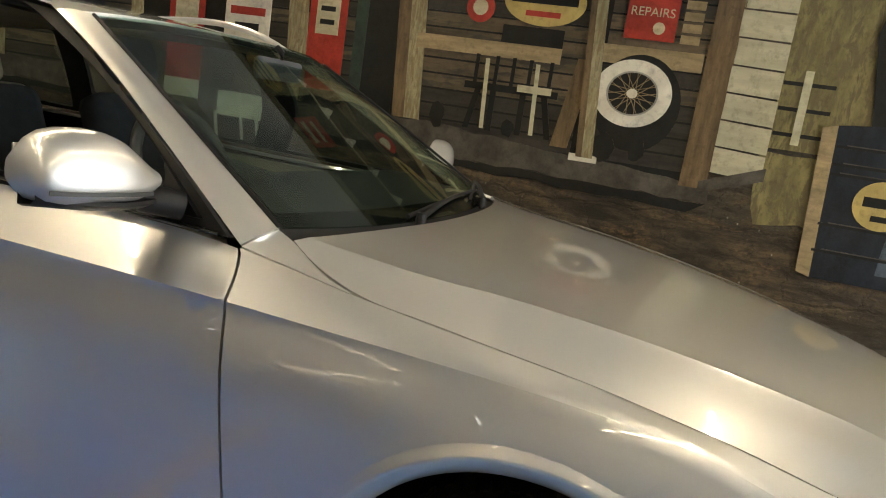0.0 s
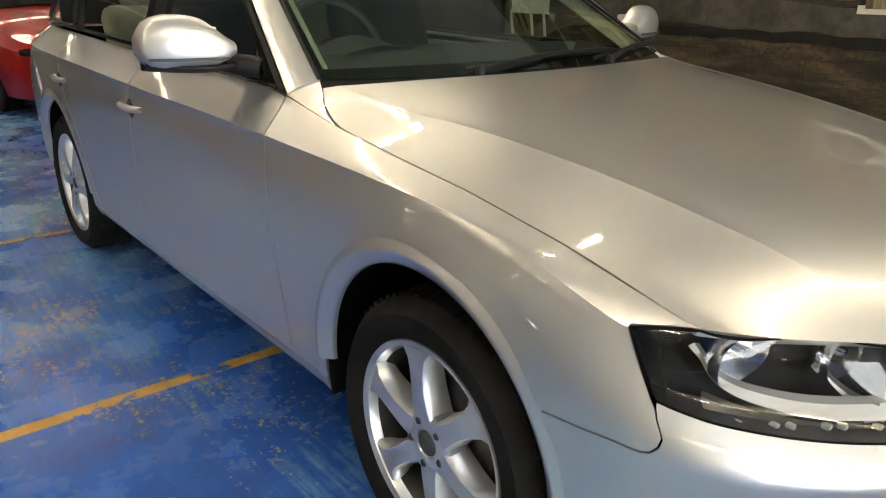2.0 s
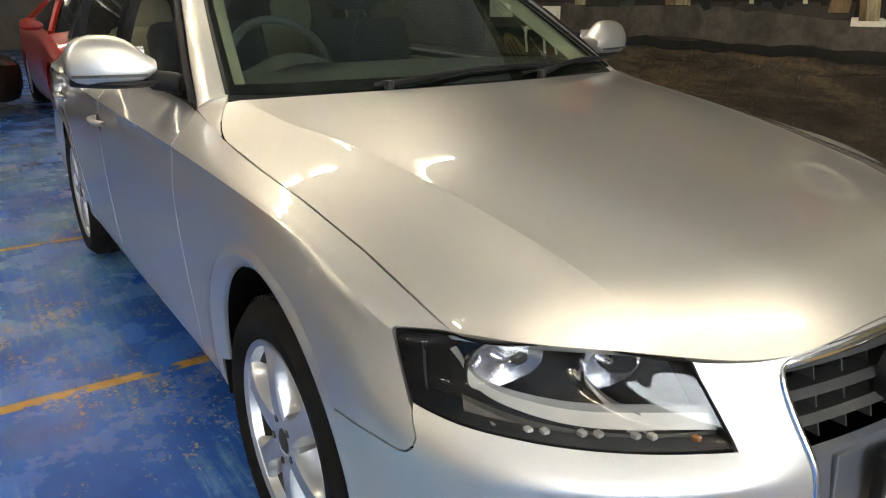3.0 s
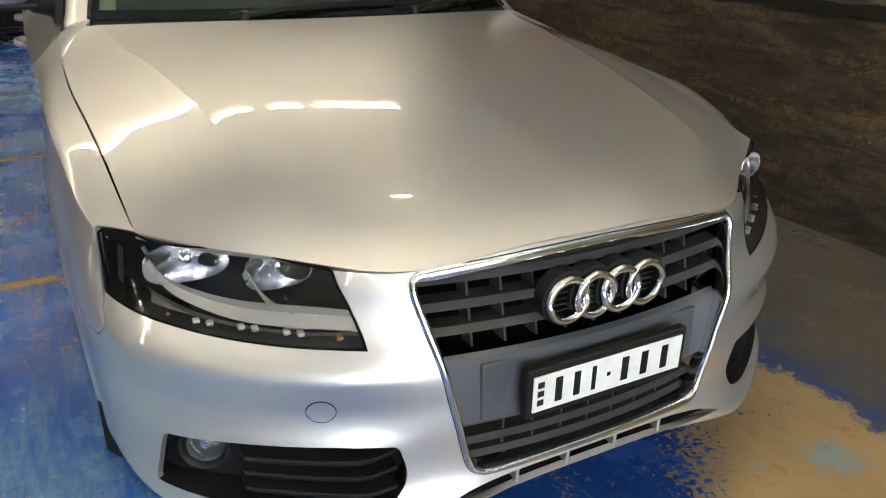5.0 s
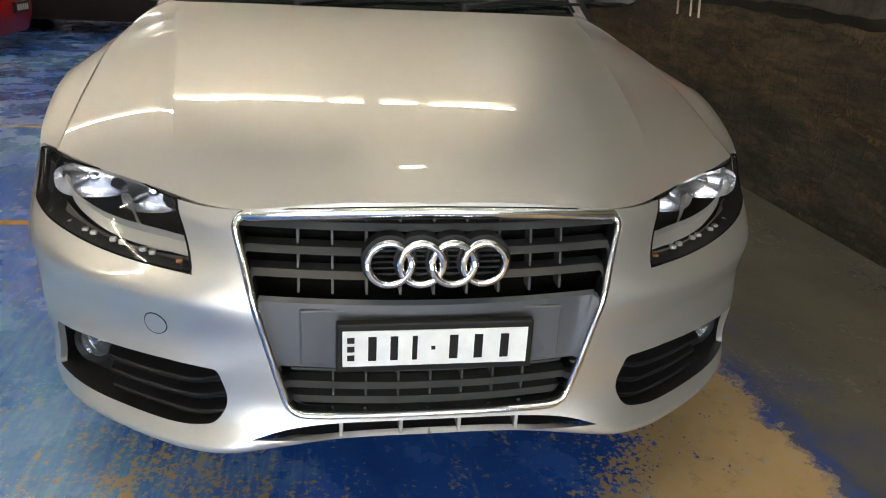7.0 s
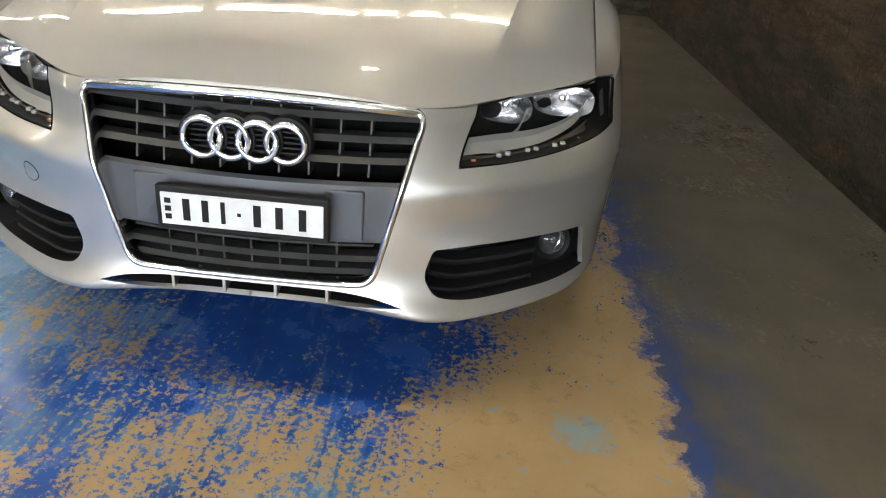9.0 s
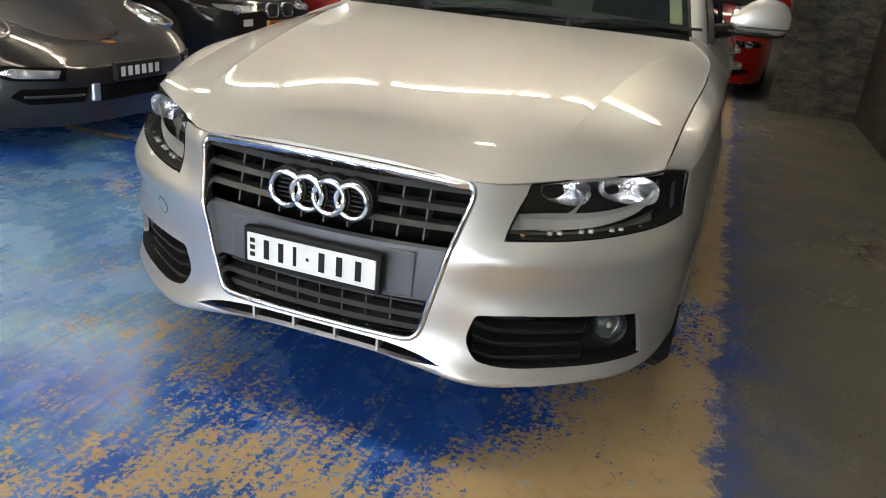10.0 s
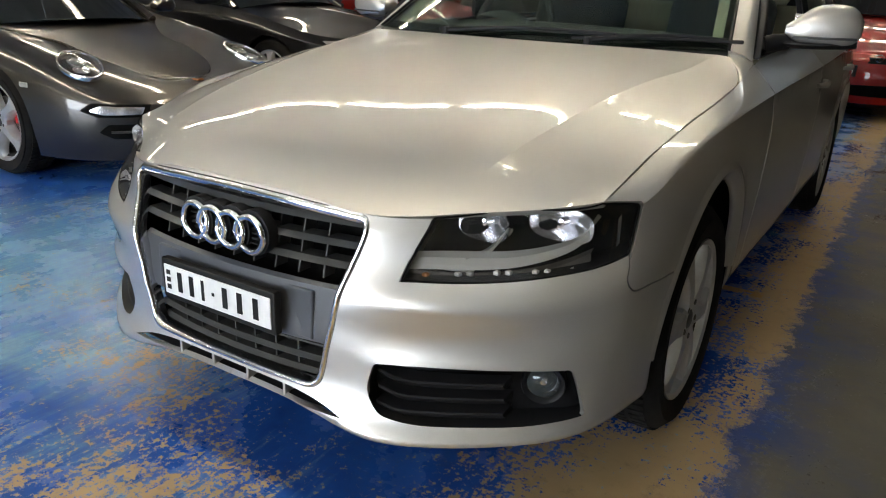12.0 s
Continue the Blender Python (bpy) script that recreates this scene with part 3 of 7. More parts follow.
def largest_piece(tri):
    """The triangles of the largest connected piece."""
    mark = np.arange(tri.max() + 1)
    while True:
        low = mark[tri].min(1)
        fresh = mark.copy()
        for k in range(3):
            np.minimum.at(fresh, tri[:, k], low)
        if (fresh == mark).all():
            break
        mark = fresh
    names, counts = np.unique(mark[tri[:, 0]], return_counts=True)
    return tri[mark[tri[:, 0]] == names[counts.argmax()]]


def sheet_mesh(name, data, material, mirrored=False):
    v, n, f = data
    if mirrored:
        flip = np.array([-1, 1, 1.0])
        v, n, f = v * flip, n * flip, f[:, ::-1]
    # faces wound so that they look the way the normals point
    c = np.cross(v[f[:, 1]] - v[f[:, 0]], v[f[:, 2]] - v[f[:, 0]])
    back = (c * n[f].mean(1)).sum(1) < 0
    f = f.copy()
    f[back] = f[back][:, ::-1]
    me = bpy.data.meshes.new(name)
    me.from_pydata(v.tolist(), [], f.tolist())
    for p in me.polygons:
        p.use_smooth = True
    me.normals_split_custom_set_from_vertices(n.tolist())
    me.materials.append(material)
    return me


def pair(name, data, material, parent, label=""):
    """The same sheet on both sides of the car."""
    return [part(name, sheet_mesh(name, data, material, m), None, parent, label) for m in (False, True)]


def both_sides(name, make, material, parent, label="", smooth=40):
    out = []
    for s in (1, -1):
        bm = make()
        if s < 0:
            bmesh.ops.scale(bm, vec=(-1, 1, 1), verts=bm.verts)
        out.append(part(name, bm, material, parent, label, smooth))
    return out


# design lines of the flanks, from the middle of the nose round the corner to the middle of the tail
EDGE = [(0, .030, .735), (.2, .034, .733), (.385, .070, .711), (.495, .135, .711), (.62, .262, .724), (.777, .362, .745), (.792, .62, .810), (.808, .86, .857), (.822, 1.15, .897), (.812, 1.39, .927),
        (.797, 1.6, .955), (.80, 2.3, .975), (.79, 3.0, .990), (.77, 3.67, 1.0), (.72, 4.3, 1.0), (.58, 4.62, .98), (0, 4.72, .97)]
CREASE = [(0, .016, .705), (.2, .020, .70), (.383, .054, .683), (.493, .122, .69), (.645, .246, .70), (.815, .395, .717), (.866, .62, .795), (.883, .86, .838), (.887, 1.15, .853), (.888, 1.39, .860),
          (.893, 1.6, .868), (.904, 2.3, .882), (.904, 3.0, .895), (.893, 3.67, .905), (.835, 4.3, .91), (.66, 4.66, .9), (0, 4.75, .89)]
LAMP_LINE = [(0, -.006, .60), (.2, .0, .60), (.365, .022, .592), (.468, .064, .592), (.655, .180, .597), (.832, .364, .632), (.888, .60, .69), (.903, .86, .72), (.901, 1.15, .72), (.900, 1.39, .72),
             (.903, 1.6, .725), (.913, 2.3, .735), (.913, 3.0, .745), (.91, 3.67, .75), (.86, 4.3, .75), (.69, 4.69, .75), (0, 4.78, .74)]
LEDGE = [(0, -.02, .53), (.2, -.014, .53), (.365, .002, .536), (.472, .032, .540), (.667, .144, .540), (.846, .334, .562), (.895, .58, .60), (.907, .86, .61), (.902, 1.15, .61), (.898, 1.39, .61),
         (.901, 1.6, .61), (.910, 2.3, .61), (.911, 3.0, .61), (.913, 3.67, .62), (.866, 4.3, .62), (.70, 4.71, .62), (0, 4.80, .62)]
WAISTED = [(0, -.02, .47), (.2, -.016, .47), (.36, .004, .47), (.470, .044, .470), (.664, .158, .470), (.843, .340, .478), (.893, .575, .50), (.906, .86, .50), (.896, 1.15, .49), (.893, 1.39, .49),
           (.895, 1.6, .49), (.903, 2.3, .49), (.905, 3.0, .49), (.91, 3.67, .50), (.862, 4.3, .50), (.70, 4.705, .50), (0, 4.80, .50)]
BROW = [(0, -.018, .40), (.2, -.014, .40), (.36, .004, .405), (.47, .042, .408), (.667, .154, .408), (.838, .334, .412), (.890, .57, .41), (.902, .86, .39), (.888, 1.15, .37), (.885, 1.39, .37),
        (.886, 1.6, .37), (.894, 2.3, .37), (.896, 3.0, .37), (.902, 3.67, .39), (.855, 4.3, .40), (.69, 4.69, .40), (0, 4.79, .40)]
LIP = [(0, -.018, .295), (.2, -.016, .295), (.36, -.002, .285), (.457, .026, .266), (.660, .150, .264), (.828, .322, .274), (.884, .57, .29), (.892, .86, .28), (.878, 1.15, .27), (.874, 1.39, .265),
       (.874, 1.6, .265), (.881, 2.3, .265), (.884, 3.0, .27), (.89, 3.67, .29), (.83, 4.3, .31), (.66, 4.65, .31), (0, 4.73, .31)]
BASE = [(0, -.014, .244), (.2, -.016, .242), (.36, -.022, .230), (.447, -.004, .217), (.648, .116, .214), (.812, .300, .220), (.872, .57, .225), (.872, .86, .22), (.858, 1.15, .222), (.854, 1.39, .222),
        (.854, 1.6, .222), (.860, 2.3, .225), (.864, 3.0, .23), (.870, 3.67, .24), (.81, 4.3, .28), (.61, 4.60, .28), (0, 4.68, .28)]
UNDER = [(0, .012, .236), (.2, .010, .234), (.36, .006, .214), (.437, .030, .200), (.620, .144, .198), (.775, .322, .204), (.852, .57, .208), (.852, .86, .205), (.840, 1.15, .205), (.836, 1.39, .205),
         (.836, 1.6, .205), (.842, 2.3, .208), (.846, 3.0, .212), (.85, 3.67, .222), (.79, 4.3, .262), (.59, 4.56, .262), (0, 4.64, .262)]


ARCH_Y, WHEEL_Y = .922, .905


class Flank(Skin):
    """The flank: rolled above the shoulder crease and hollow below it, with the bumper's ledges and the lips of the wheel arches."""

    def shape(self, sv):
        p = Skin.shape(self, sv)
        sv = np.atleast_2d(np.asarray(sv, float))
        s, v, k, c = sv[:, 0], sv[:, 1].clip(0, self.width), self.knots[2:], self.cross[1]
        # outward direction on the plan, from the nose round the corner to the flank
        turn = np.interp(s, k[[0, 1, 2, 3, 4, 5, 6, 7]], np.radians((90, 88, 70, 52, 42, 28, 8, 0)))
        out = np.stack([np.cos(turn), -np.sin(turn), 0 * turn], 1)
        along = np.interp(s, [k[5] + .02, k[6] + .1, k[13], k[14]], [0, 1, 1, 0])
        below = ((v - c) / .020).clip(0, None)
        d = along * np.where(v < c, .004 * np.sin(math.pi * v / c), -.0042 * below * np.exp(1 - below))
        nose = np.interp(s, [k[2] + .03, k[3] + .02, k[4] + .06, k[6]], [0, 1, 1, 0])
        d += nose * .0030 * np.exp(-((v - self.cross[3]) / .017) ** 2)
        corner = np.interp(s, [k[2] + .02, k[3] + .02, k[4] + .08, k[5] + .04], [0, 1, 1, 0])
        d += corner * .0115 * np.exp(-((v - .388) / np.where(v < .388, .020, .040)) ** 2)
        p += out * d[:, None]
        # the bonnet's seam runs straight from the lamp to above the wheel
        rail = self.flat[:, :3]
        straight = np.stack([np.interp(s, k[5:8], rail[7:10, i]) for i in range(3)], 1) - cubic(self.knots, rail, s)
        p += straight * (((s > k[5]) & (s < k[7])) * (1 - v / c).clip(0, 1) ** 1.5)[:, None]
        for y, r in ((ARCH_Y, .372), (3.672, .366)):
            d = np.sqrt((p[:, 1] - y) ** 2 + (p[:, 2] - .325) ** 2)
            t = ((r + .034 - d) / .034).clip(0, 1)
            bulge = np.exp(-((d - r - .04) / .03) ** 2) * .003
            p[:, 0] += np.where(p[:, 0] > .7, bulge - .013 * t * t * (1.6 - .6 * t), 0)
        return p

    def normal(self, sv, step=0.004):
        """The shoulder crease is sharp on the doors and rolls off softly towards the lamp."""
        sv = np.atleast_2d(np.asarray(sv, float))
        n = Skin.normal(self, sv, step)
        k = self.knots[2:]
        w = np.interp(sv[:, 0], [k[5], k[6], k[8], k[10]], [0, 1, .45, 0]) * np.exp(-((sv[:, 1] - self.cross[1]) / .05) ** 2)
        near = w > .01
        if not near.any():
            return n
        sv, w = sv[near], w[near][:, None]
        lo, hi = sv.copy(), sv.copy()
        lo[:, 1], hi[:, 1] = np.maximum(sv[:, 1] - .03, 0), np.minimum(sv[:, 1] + .03, self.width)
        soft = np.cross(self(hi) - self(lo), self(sv + (step, 0)) - self(sv - (step, 0)))
        soft /= np.linalg.norm(soft, axis=1, keepdims=True) + 1e-12
        n[near] = n[near] * (1 - w) + soft * w
        return n / (np.linalg.norm(n, axis=1, keepdims=True) + 1e-12)


flank = Flank([EDGE, CREASE, LAMP_LINE, LEDGE, WAISTED, BROW, LIP, BASE, UNDER], (0, .15, .33, .44, .565, .68, .84, .94, 1), crease=(1,))


def CREASE_V(s):
    return flank.creases(np.asarray(s))[0]



# design lines of the bonnet, from its front edge to the windscreen, middle to side; the outer one follows the flank's edge
seam_s = np.interp(np.linspace(0, 1, 9), np.linspace(0, 1, 9), np.linspace(flank.knots[7], flank.find([(.818, 1.30, .916)])[0, 0], 9))
SEAM_LINE = [tuple(p) for p in flank(np.stack([seam_s, 0 * seam_s], 1))] + [(.783, 1.42, .945), (.742, 1.498, .974)]


T = np.linspace(0, 1, 11)


def fair(points):
    """The evenest curve near the points that keeps its ends, at the stations T."""
    points = np.array(points, float)
    chord = np.r_[0, np.cumsum(np.linalg.norm(np.diff(points, axis=0), axis=1))]
    t = chord / chord[-1]

    def basis(u):
        return np.stack([u**0, u, u**2, np.exp(-u / .07)], 1)

    w = np.where((t == 0) | (t == 1), 200.0, 1.0)[:, None]
    return basis(T) @ np.linalg.lstsq(basis(t) * w, points * w, rcond=None)[0]


MIDDLE = fair([(0, .030, .735), (0, .10, .770), (0, .25, .818), (0, .55, .882), (0, .95, .942), (0, 1.365, .988)])
SEAM_LINE = np.array(SEAM_LINE)
fade = np.exp(-T / .10)[:, None]
edge_line = flank(np.stack([np.linspace(0, flank.knots[8], 400), np.zeros(400)], 1))
ACROSS = (0, .28, .52, .72, .88, 1)


def arched(f):
    """The bonnet's line at the share f of its half width, on a section that falls away towards the seam."""
    line = np.stack([f * SEAM_LINE[:, 0], MIDDLE[:, 1] + (SEAM_LINE[:, 1] - MIDDLE[:, 1]) * f ** 2.2, MIDDLE[:, 2] + (SEAM_LINE[:, 2] - MIDDLE[:, 2]) * f ** 4.2], 1)
    x = f * SEAM_LINE[0, 0]
    start = np.array([np.interp(x, edge_line[:, 0], edge_line[:, k]) for k in range(3)])
    return line + (start - line[0]) * fade


class Bonnet(Skin):
    """The bonnet: a smooth crown with one pressed line on each side, from the windscreen's corner to the grille's."""

    def rib(self, s):
        return cubic(self.knots, RIB[:, None], np.asarray(s, float))[:, 0] * self.width

    def creases(self, s):
        return [self.rib(s)]

    def shape(self, sv):
        sv = np.atleast_2d(np.asarray(sv, float))
        p = Skin.shape(self, sv)
        off = (sv[:, 1] - self.rib(sv[:, 0])) * .8 / self.width
        high = .0050 * np.interp(sv[:, 0] / self.length, [.08, .22, .9, 1], [0, 1, 1, .6])
        p[:, 2] += high * np.exp(-np.abs(off) / np.where(off < 0, .042, .030))
        return p


RIB_Y, RIB_X = (.13, .20, .33, .50, .70, .90, 1.10, 1.29, 1.46), (.490, .506, .526, .548, .586, .616, .644, .672, .708)
rib = np.full(11, .7)
for _ in range(20):
    rib = np.interp(MIDDLE[:, 1] + (SEAM_LINE[:, 1] - MIDDLE[:, 1]) * rib ** 2.2, RIB_Y, RIB_X) / SEAM_LINE[:, 0]
RIB = np.polyval(np.polyfit(T, rib, 3), T)
bonnet = Bonnet([arched(f) for f in ACROSS], ACROSS, mirror=(False, False), width=0.8, pace=2)

wagon = thing("station_wagon", "silver station wagon with chrome grille, parked on blue floor", "car")
S_ = flank.find


def at_line(k, station):
    """The parameters of a design line's station."""
    return np.array([flank.knots[2 + station], flank.cross[k]])


SEAM = 0.0030
# outlines on the flanks
lamp_top = flank.find(smooth_line([(.495, .135, .708), (.62, .262, .720), (.777, .362, .742)], 10))
lamp_top[:, 1] = 0.0035
lamp_loop = rounded(np.concatenate([lamp_top, S_([(.819, .444, .724), (.836, .383, .634), (.80, .315, .617), (.74, .255, .601), (.67, .19, .592), (.57, .115, .588), (.466, .062, .585)])]),
                    [0] * 10 + [.02, .006, .1, .1, .1, .1, .006])
fog_loop = rounded(S_([(.422, .026, .394), (.50, .06, .398), (.60, .11, .399), (.70, .18, .398), (.790, .250, .394), (.818, .29, .270), (.70, .175, .255), (.60, .11, .252), (.50, .045, .256), (.43, .02, .272), (.402, .018, .322)]),
                   [.01, .1, .1, .1, .012, .012, .1, .1, .1, .03, .02])
grille_xz = rounded([(0, .7305), (.2, .7285), (.396, .7120), (.291, .2935), (.15, .2905), (0, .290)], [0, .1, .052, .044, .1, 0], 8)
grille_at = np.array([(x, .01 + .3 * x * x, z) for x, z in dense(grille_xz, .02, closed=False)])
aim = grille_at.copy()
for _ in range(8):
    grille_sv = S_(aim)
    aim = aim + (grille_at - flank(grille_sv)) * (1, 0, 1)
    aim[:, 1] = flank(grille_sv)[:, 1]
grille_sv[[0, -1], 0] = 0
split_half = [(0, -.018, .284), (.2, -.016, .283), (.29, -.012, .272), (.362, -.012, .248), (.2, -.014, .2475), (0, -.012, .249)]
split_sv = rounded(S_(split_half), [0, .1, .05, .004, .1, 0])


def arch(y, r, x=.9, z=.325, low=.2):
    a = np.linspace(-0.34, math.pi + 0.34, 40)
    return [(x, y - r * math.cos(t), max(low, z + r * math.sin(t))) for t in a]


front_arch, rear_arch = S_(arch(ARCH_Y, .372)), S_(arch(3.672, .366))
HALF = flank.width
# bumper: nose to the seam behind the lamps, down to the wheel arch
wing_seam = S_(smooth_line([(.836, .383, .634), (.8385, .372, .60), (.841, .360, .575), (.850, .366, .562), (.868, .41, .556), (.885, .49, .553), (.897, .565, .550), (.902, .612, .548)], 24))
low_arch = front_arch[front_arch[:, 0].argsort()]
cut = low_arch[(low_arch[:, 0] < wing_seam[-1, 0] + 0.02) & (low_arch[:, 1] > wing_seam[-1, 1])]
cut = cut[cut[:, 1].argsort()]
bumper_loop = np.concatenate([[(0, 0.002)], [(flank.knots[2 + i] - (0.002 if i == 3 else 0), 0.0035) for i in (1, 2)], lamp_loop[:1] - (0.004, 0),
                              S_([(.466, .062, .585)]) + (-0.004, 0.004), S_([(.57, .115, .5855), (.67, .19, .5895), (.74, .255, .5985), (.80, .315, .6145), (.836, .383, .6315)]),
                              wing_seam[1:], cut, [(cut[-1, 0], HALF), (0, HALF)]])
bumper_loop[:, 1] = bumper_loop[:, 1].clip(0.002, HALF)
# the middle openings are notched into the outline along the car's middle
ordered = np.concatenate([[(0, 0.002)], bumper_loop[1:-1], [(0, HALF)], split_sv[::-1], grille_sv[::-1]])
bumper = cut_sheet(flank, ordered, [fog_loop], gap=0.016, edge=0.007, both=True, flange=0.014)
part("bumper", sheet_mesh("bumper", bumper, SILVER), None, wagon, "silver front bumper")

# wing: seam of the bonnet, door seam, wheel arch
door_seam = S_(smooth_line([(.798, 1.585, .953), (.84, 1.558, .91), (.887, 1.545, .855), (.90, 1.535, .74), (.896, 1.515, .54), (.888, 1.498, .39), (.876, 1.487, .27)], 30))
edge_back = [(s, 0.0004) for s in np.linspace(lamp_top[-1, 0] + 0.004, door_seam[0, 0], 40)]
ring = front_arch[(front_arch[:, 0] > wing_seam[-1, 0] - 0.002) & ((front_arch[:, 1] < wing_seam[-1, 1] - 0.002) | (front_arch[:, 0] > flank.knots[9]))][::-1]
low = ring[ring[:, 1] < door_seam[-1, 1] + 0.002]
wing_loop = np.concatenate([edge_back, door_seam[1:], [(low[0, 0] + 0.006, door_seam[-1, 1])], low, wing_seam[::-1][:-1],
                            S_([(.8395, .388, .634), (.822, .452, .726)])])
wing = cut_sheet(flank, shrunk(wing_loop, SEAM), gap=0.016, edge=0.008, ridges=[CREASE_V])
middle = np.asarray(wing[0])[np.asarray(wing[2])].mean(1)
wing = (wing[0], wing[1], wing[2][(middle[:, 1] - ARCH_Y) ** 2 + (middle[:, 2] - .325) ** 2 > .3712 ** 2])
pair("wing", wing, SILVER, wagon, "silver front wing")

# doors, rear side and sill
b_seam = S_(smooth_line([(.80, 2.56, .98), (.895, 2.54, .89), (.905, 2.545, .74), (.90, 2.55, .54), (.885, 2.53, .30), (.88, 2.52, .27)], 24))
c_seam = S_(smooth_line([(.785, 3.55, .995), (.895, 3.53, .90), (.905, 3.42, .74), (.90, 3.30, .60), (.895, 3.24, .45), (.886, 3.16, .28)], 24))
front_door = np.concatenate([[(s, 0.002) for s in np.linspace(door_seam[0, 0], b_seam[0, 0], 30)], b_seam[1:], door_seam[::-1][:-1]])
rear_door = np.concatenate([[(s, 0.002) for s in np.linspace(b_seam[0, 0], c_seam[0, 0], 30)], c_seam[1:], b_seam[::-1][:-1]])
for name, loop in (("front_door", front_door), ("rear_door", rear_door)):
    pair(name, cut_sheet(flank, shrunk(loop, SEAM), gap=0.03, edge=0.015, ridges=[CREASE_V]), SILVER, wagon, "silver " + name.replace("_", " "))
r_arch = rear_arch[rear_arch[:, 1] < HALF - 0.03]
back = np.concatenate([[(s, 0.002) for s in np.linspace(c_seam[0, 0], flank.length, 30)], [(flank.length, HALF)], [(r_arch[-1, 0] + 0.02, HALF)], r_arch[::-1], [(r_arch[0, 0] - 0.004, c_seam[-1, 1])], c_seam[::-1][:-1]])
pair("rear_side", cut_sheet(flank, shrunk(back, SEAM), gap=0.035, edge=0.018, ridges=[CREASE_V]), SILVER, wagon, "silver rear side panel")
sill_top = door_seam[-1, 1]
sill = [(low[0, 0] + 0.006, sill_top), (r_arch[0, 0] - 0.006, sill_top), (r_arch[0, 0] - 0.006, HALF), (low[0, 0] + 0.006, HALF)]
pair("sill", cut_sheet(flank, shrunk(dense(sill, 0.05), SEAM), gap=0.03, edge=0.03), SILVER, wagon, "silver sill strip")

# bonnet, built whole
def bonnet_sheet(rows=150, inner=56, outer=30, flange=.014):
    """The bonnet's sheet on a grid that follows its pressed lines, with its edges turned down; both halves."""
    s = np.linspace(.002, bonnet.length, rows)[:, None]
    rib, side = bonnet.rib(s[:, 0])[:, None], bonnet.width - .0006
    grids = (rib * (1 - (1 - np.linspace(0, 1, inner)) ** 1.6) - 2e-5 * (np.arange(inner) == inner - 1), rib + (side - rib) * np.linspace(0, 1, outer) ** 1.5)
    verts, norms, faces, count = [], [], [], 0
    for v in grids:
        n = v.shape[1]
        sv = np.stack([np.repeat(s, n, 1).ravel(), v.ravel()], 1)
        verts.append(bonnet(sv)), norms.append(bonnet.normal(sv))
        a = count + (np.arange(rows - 1)[:, None] * n + np.arange(n - 1)[None]).ravel()
        faces += [np.stack([a, a + 1, a + n + 1], 1), np.stack([a, a + n + 1, a + n], 1)]
        count += rows * n
    for loop in (np.stack([np.full(90, .002), np.linspace(0, side, 90)], 1), np.stack([s[:, 0], np.full(rows, side)], 1), np.stack([np.full(60, bonnet.length), np.linspace(side, 0, 60)], 1)):
        p, n = bonnet(loop), bonnet.normal(loop)
        t = np.gradient(p, axis=0)
        out = np.cross(t, n)
        out /= np.linalg.norm(out, axis=1, keepdims=True) + 1e-12
        k = len(loop)
        a = count + np.arange(k - 1)
        verts += [p, p - n * flange]
        norms += [out, out]
        faces += [np.stack([a, a + 1, a + k + 1], 1), np.stack([a, a + k + 1, a + k], 1)]
        count += 2 * k
    v, n, f = np.concatenate(verts), np.concatenate(norms), np.concatenate(faces)
    flip = np.array([-1, 1, 1.0])
    return np.concatenate([v, v * flip]), np.concatenate([n, n * flip]), np.concatenate([f, f[:, ::-1] + len(v)])


part("bonnet", sheet_mesh("bonnet", bonnet_sheet(), SILVER), None, wagon, "silver ribbed bonnet")

# dark inner shell behind the seams
holes = [shrunk(dense(l, 0.02), -0.012) for l in (lamp_loop, fog_loop, front_arch, rear_arch[rear_arch[:, 1] <= HALF])]
shell = cut_sheet(flank, dense(np.array([(0.43, 0.004), (flank.length, 0.004), (flank.length, HALF - 0.03), (0.43, HALF - 0.03)]), 0.03), holes[:2] + [], gap=0.05, edge=0.03, lift=-0.018, flange=0)
arch_out = sum(((shell[0][:, 1] - y) ** 2 + (shell[0][:, 2] - .325) ** 2 < .39**2).astype(int) for y in (ARCH_Y, 3.672)) > 0
shell = (shell[0], shell[1], largest_piece(shell[2][~arch_out[shell[2]].any(1)]))
pair("inner_shell", shell, MATT_BLACK, wagon)

# ---- the wagon's nose ----
def flank_at(points, out=0.0):
    sv = flank.find(points)
    return flank(sv) + flank.normal(sv) * out


def ring_strip(loop3, profile, bm=None, slim=1.0):
    """Sweeps a closed profile of (outward, forward) offsets round a closed loop in the x-z plane facing -y; slim: its width at sides and foot."""
    bm = bm or bmesh.new()
    pts = np.array(loop3)
    t = np.roll(pts, -1, 0) - np.roll(pts, 1, 0)
    n = np.stack([t[:, 2], 0 * t[:, 0], -t[:, 0]], 1)
    n /= np.linalg.norm(n, axis=1, keepdims=True)
    if ((pts - pts.mean(0)) * n).sum() < 0:
        n = -n
    rings = [[bm.verts.new(p + m * o * (slim + (1 - slim) * max(0, m[2]) ** 2) + Vector((0, -f, 0))) for o, f in profile] for p, m in zip(pts, n)]
    k = len(profile)
    for a, b in zip(rings, rings[1:] + rings[:1]):
        for i in range(k):
            bm.faces.new((a[i], a[(i + 1) % k], b[(i + 1) % k], b[i]))
    return bm


half_loop = flank(dense(grille_sv, 0.012, closed=False))
grille_loop = np.concatenate([half_loop, (half_loop * (-1, 1, 1))[-2:0:-1]])
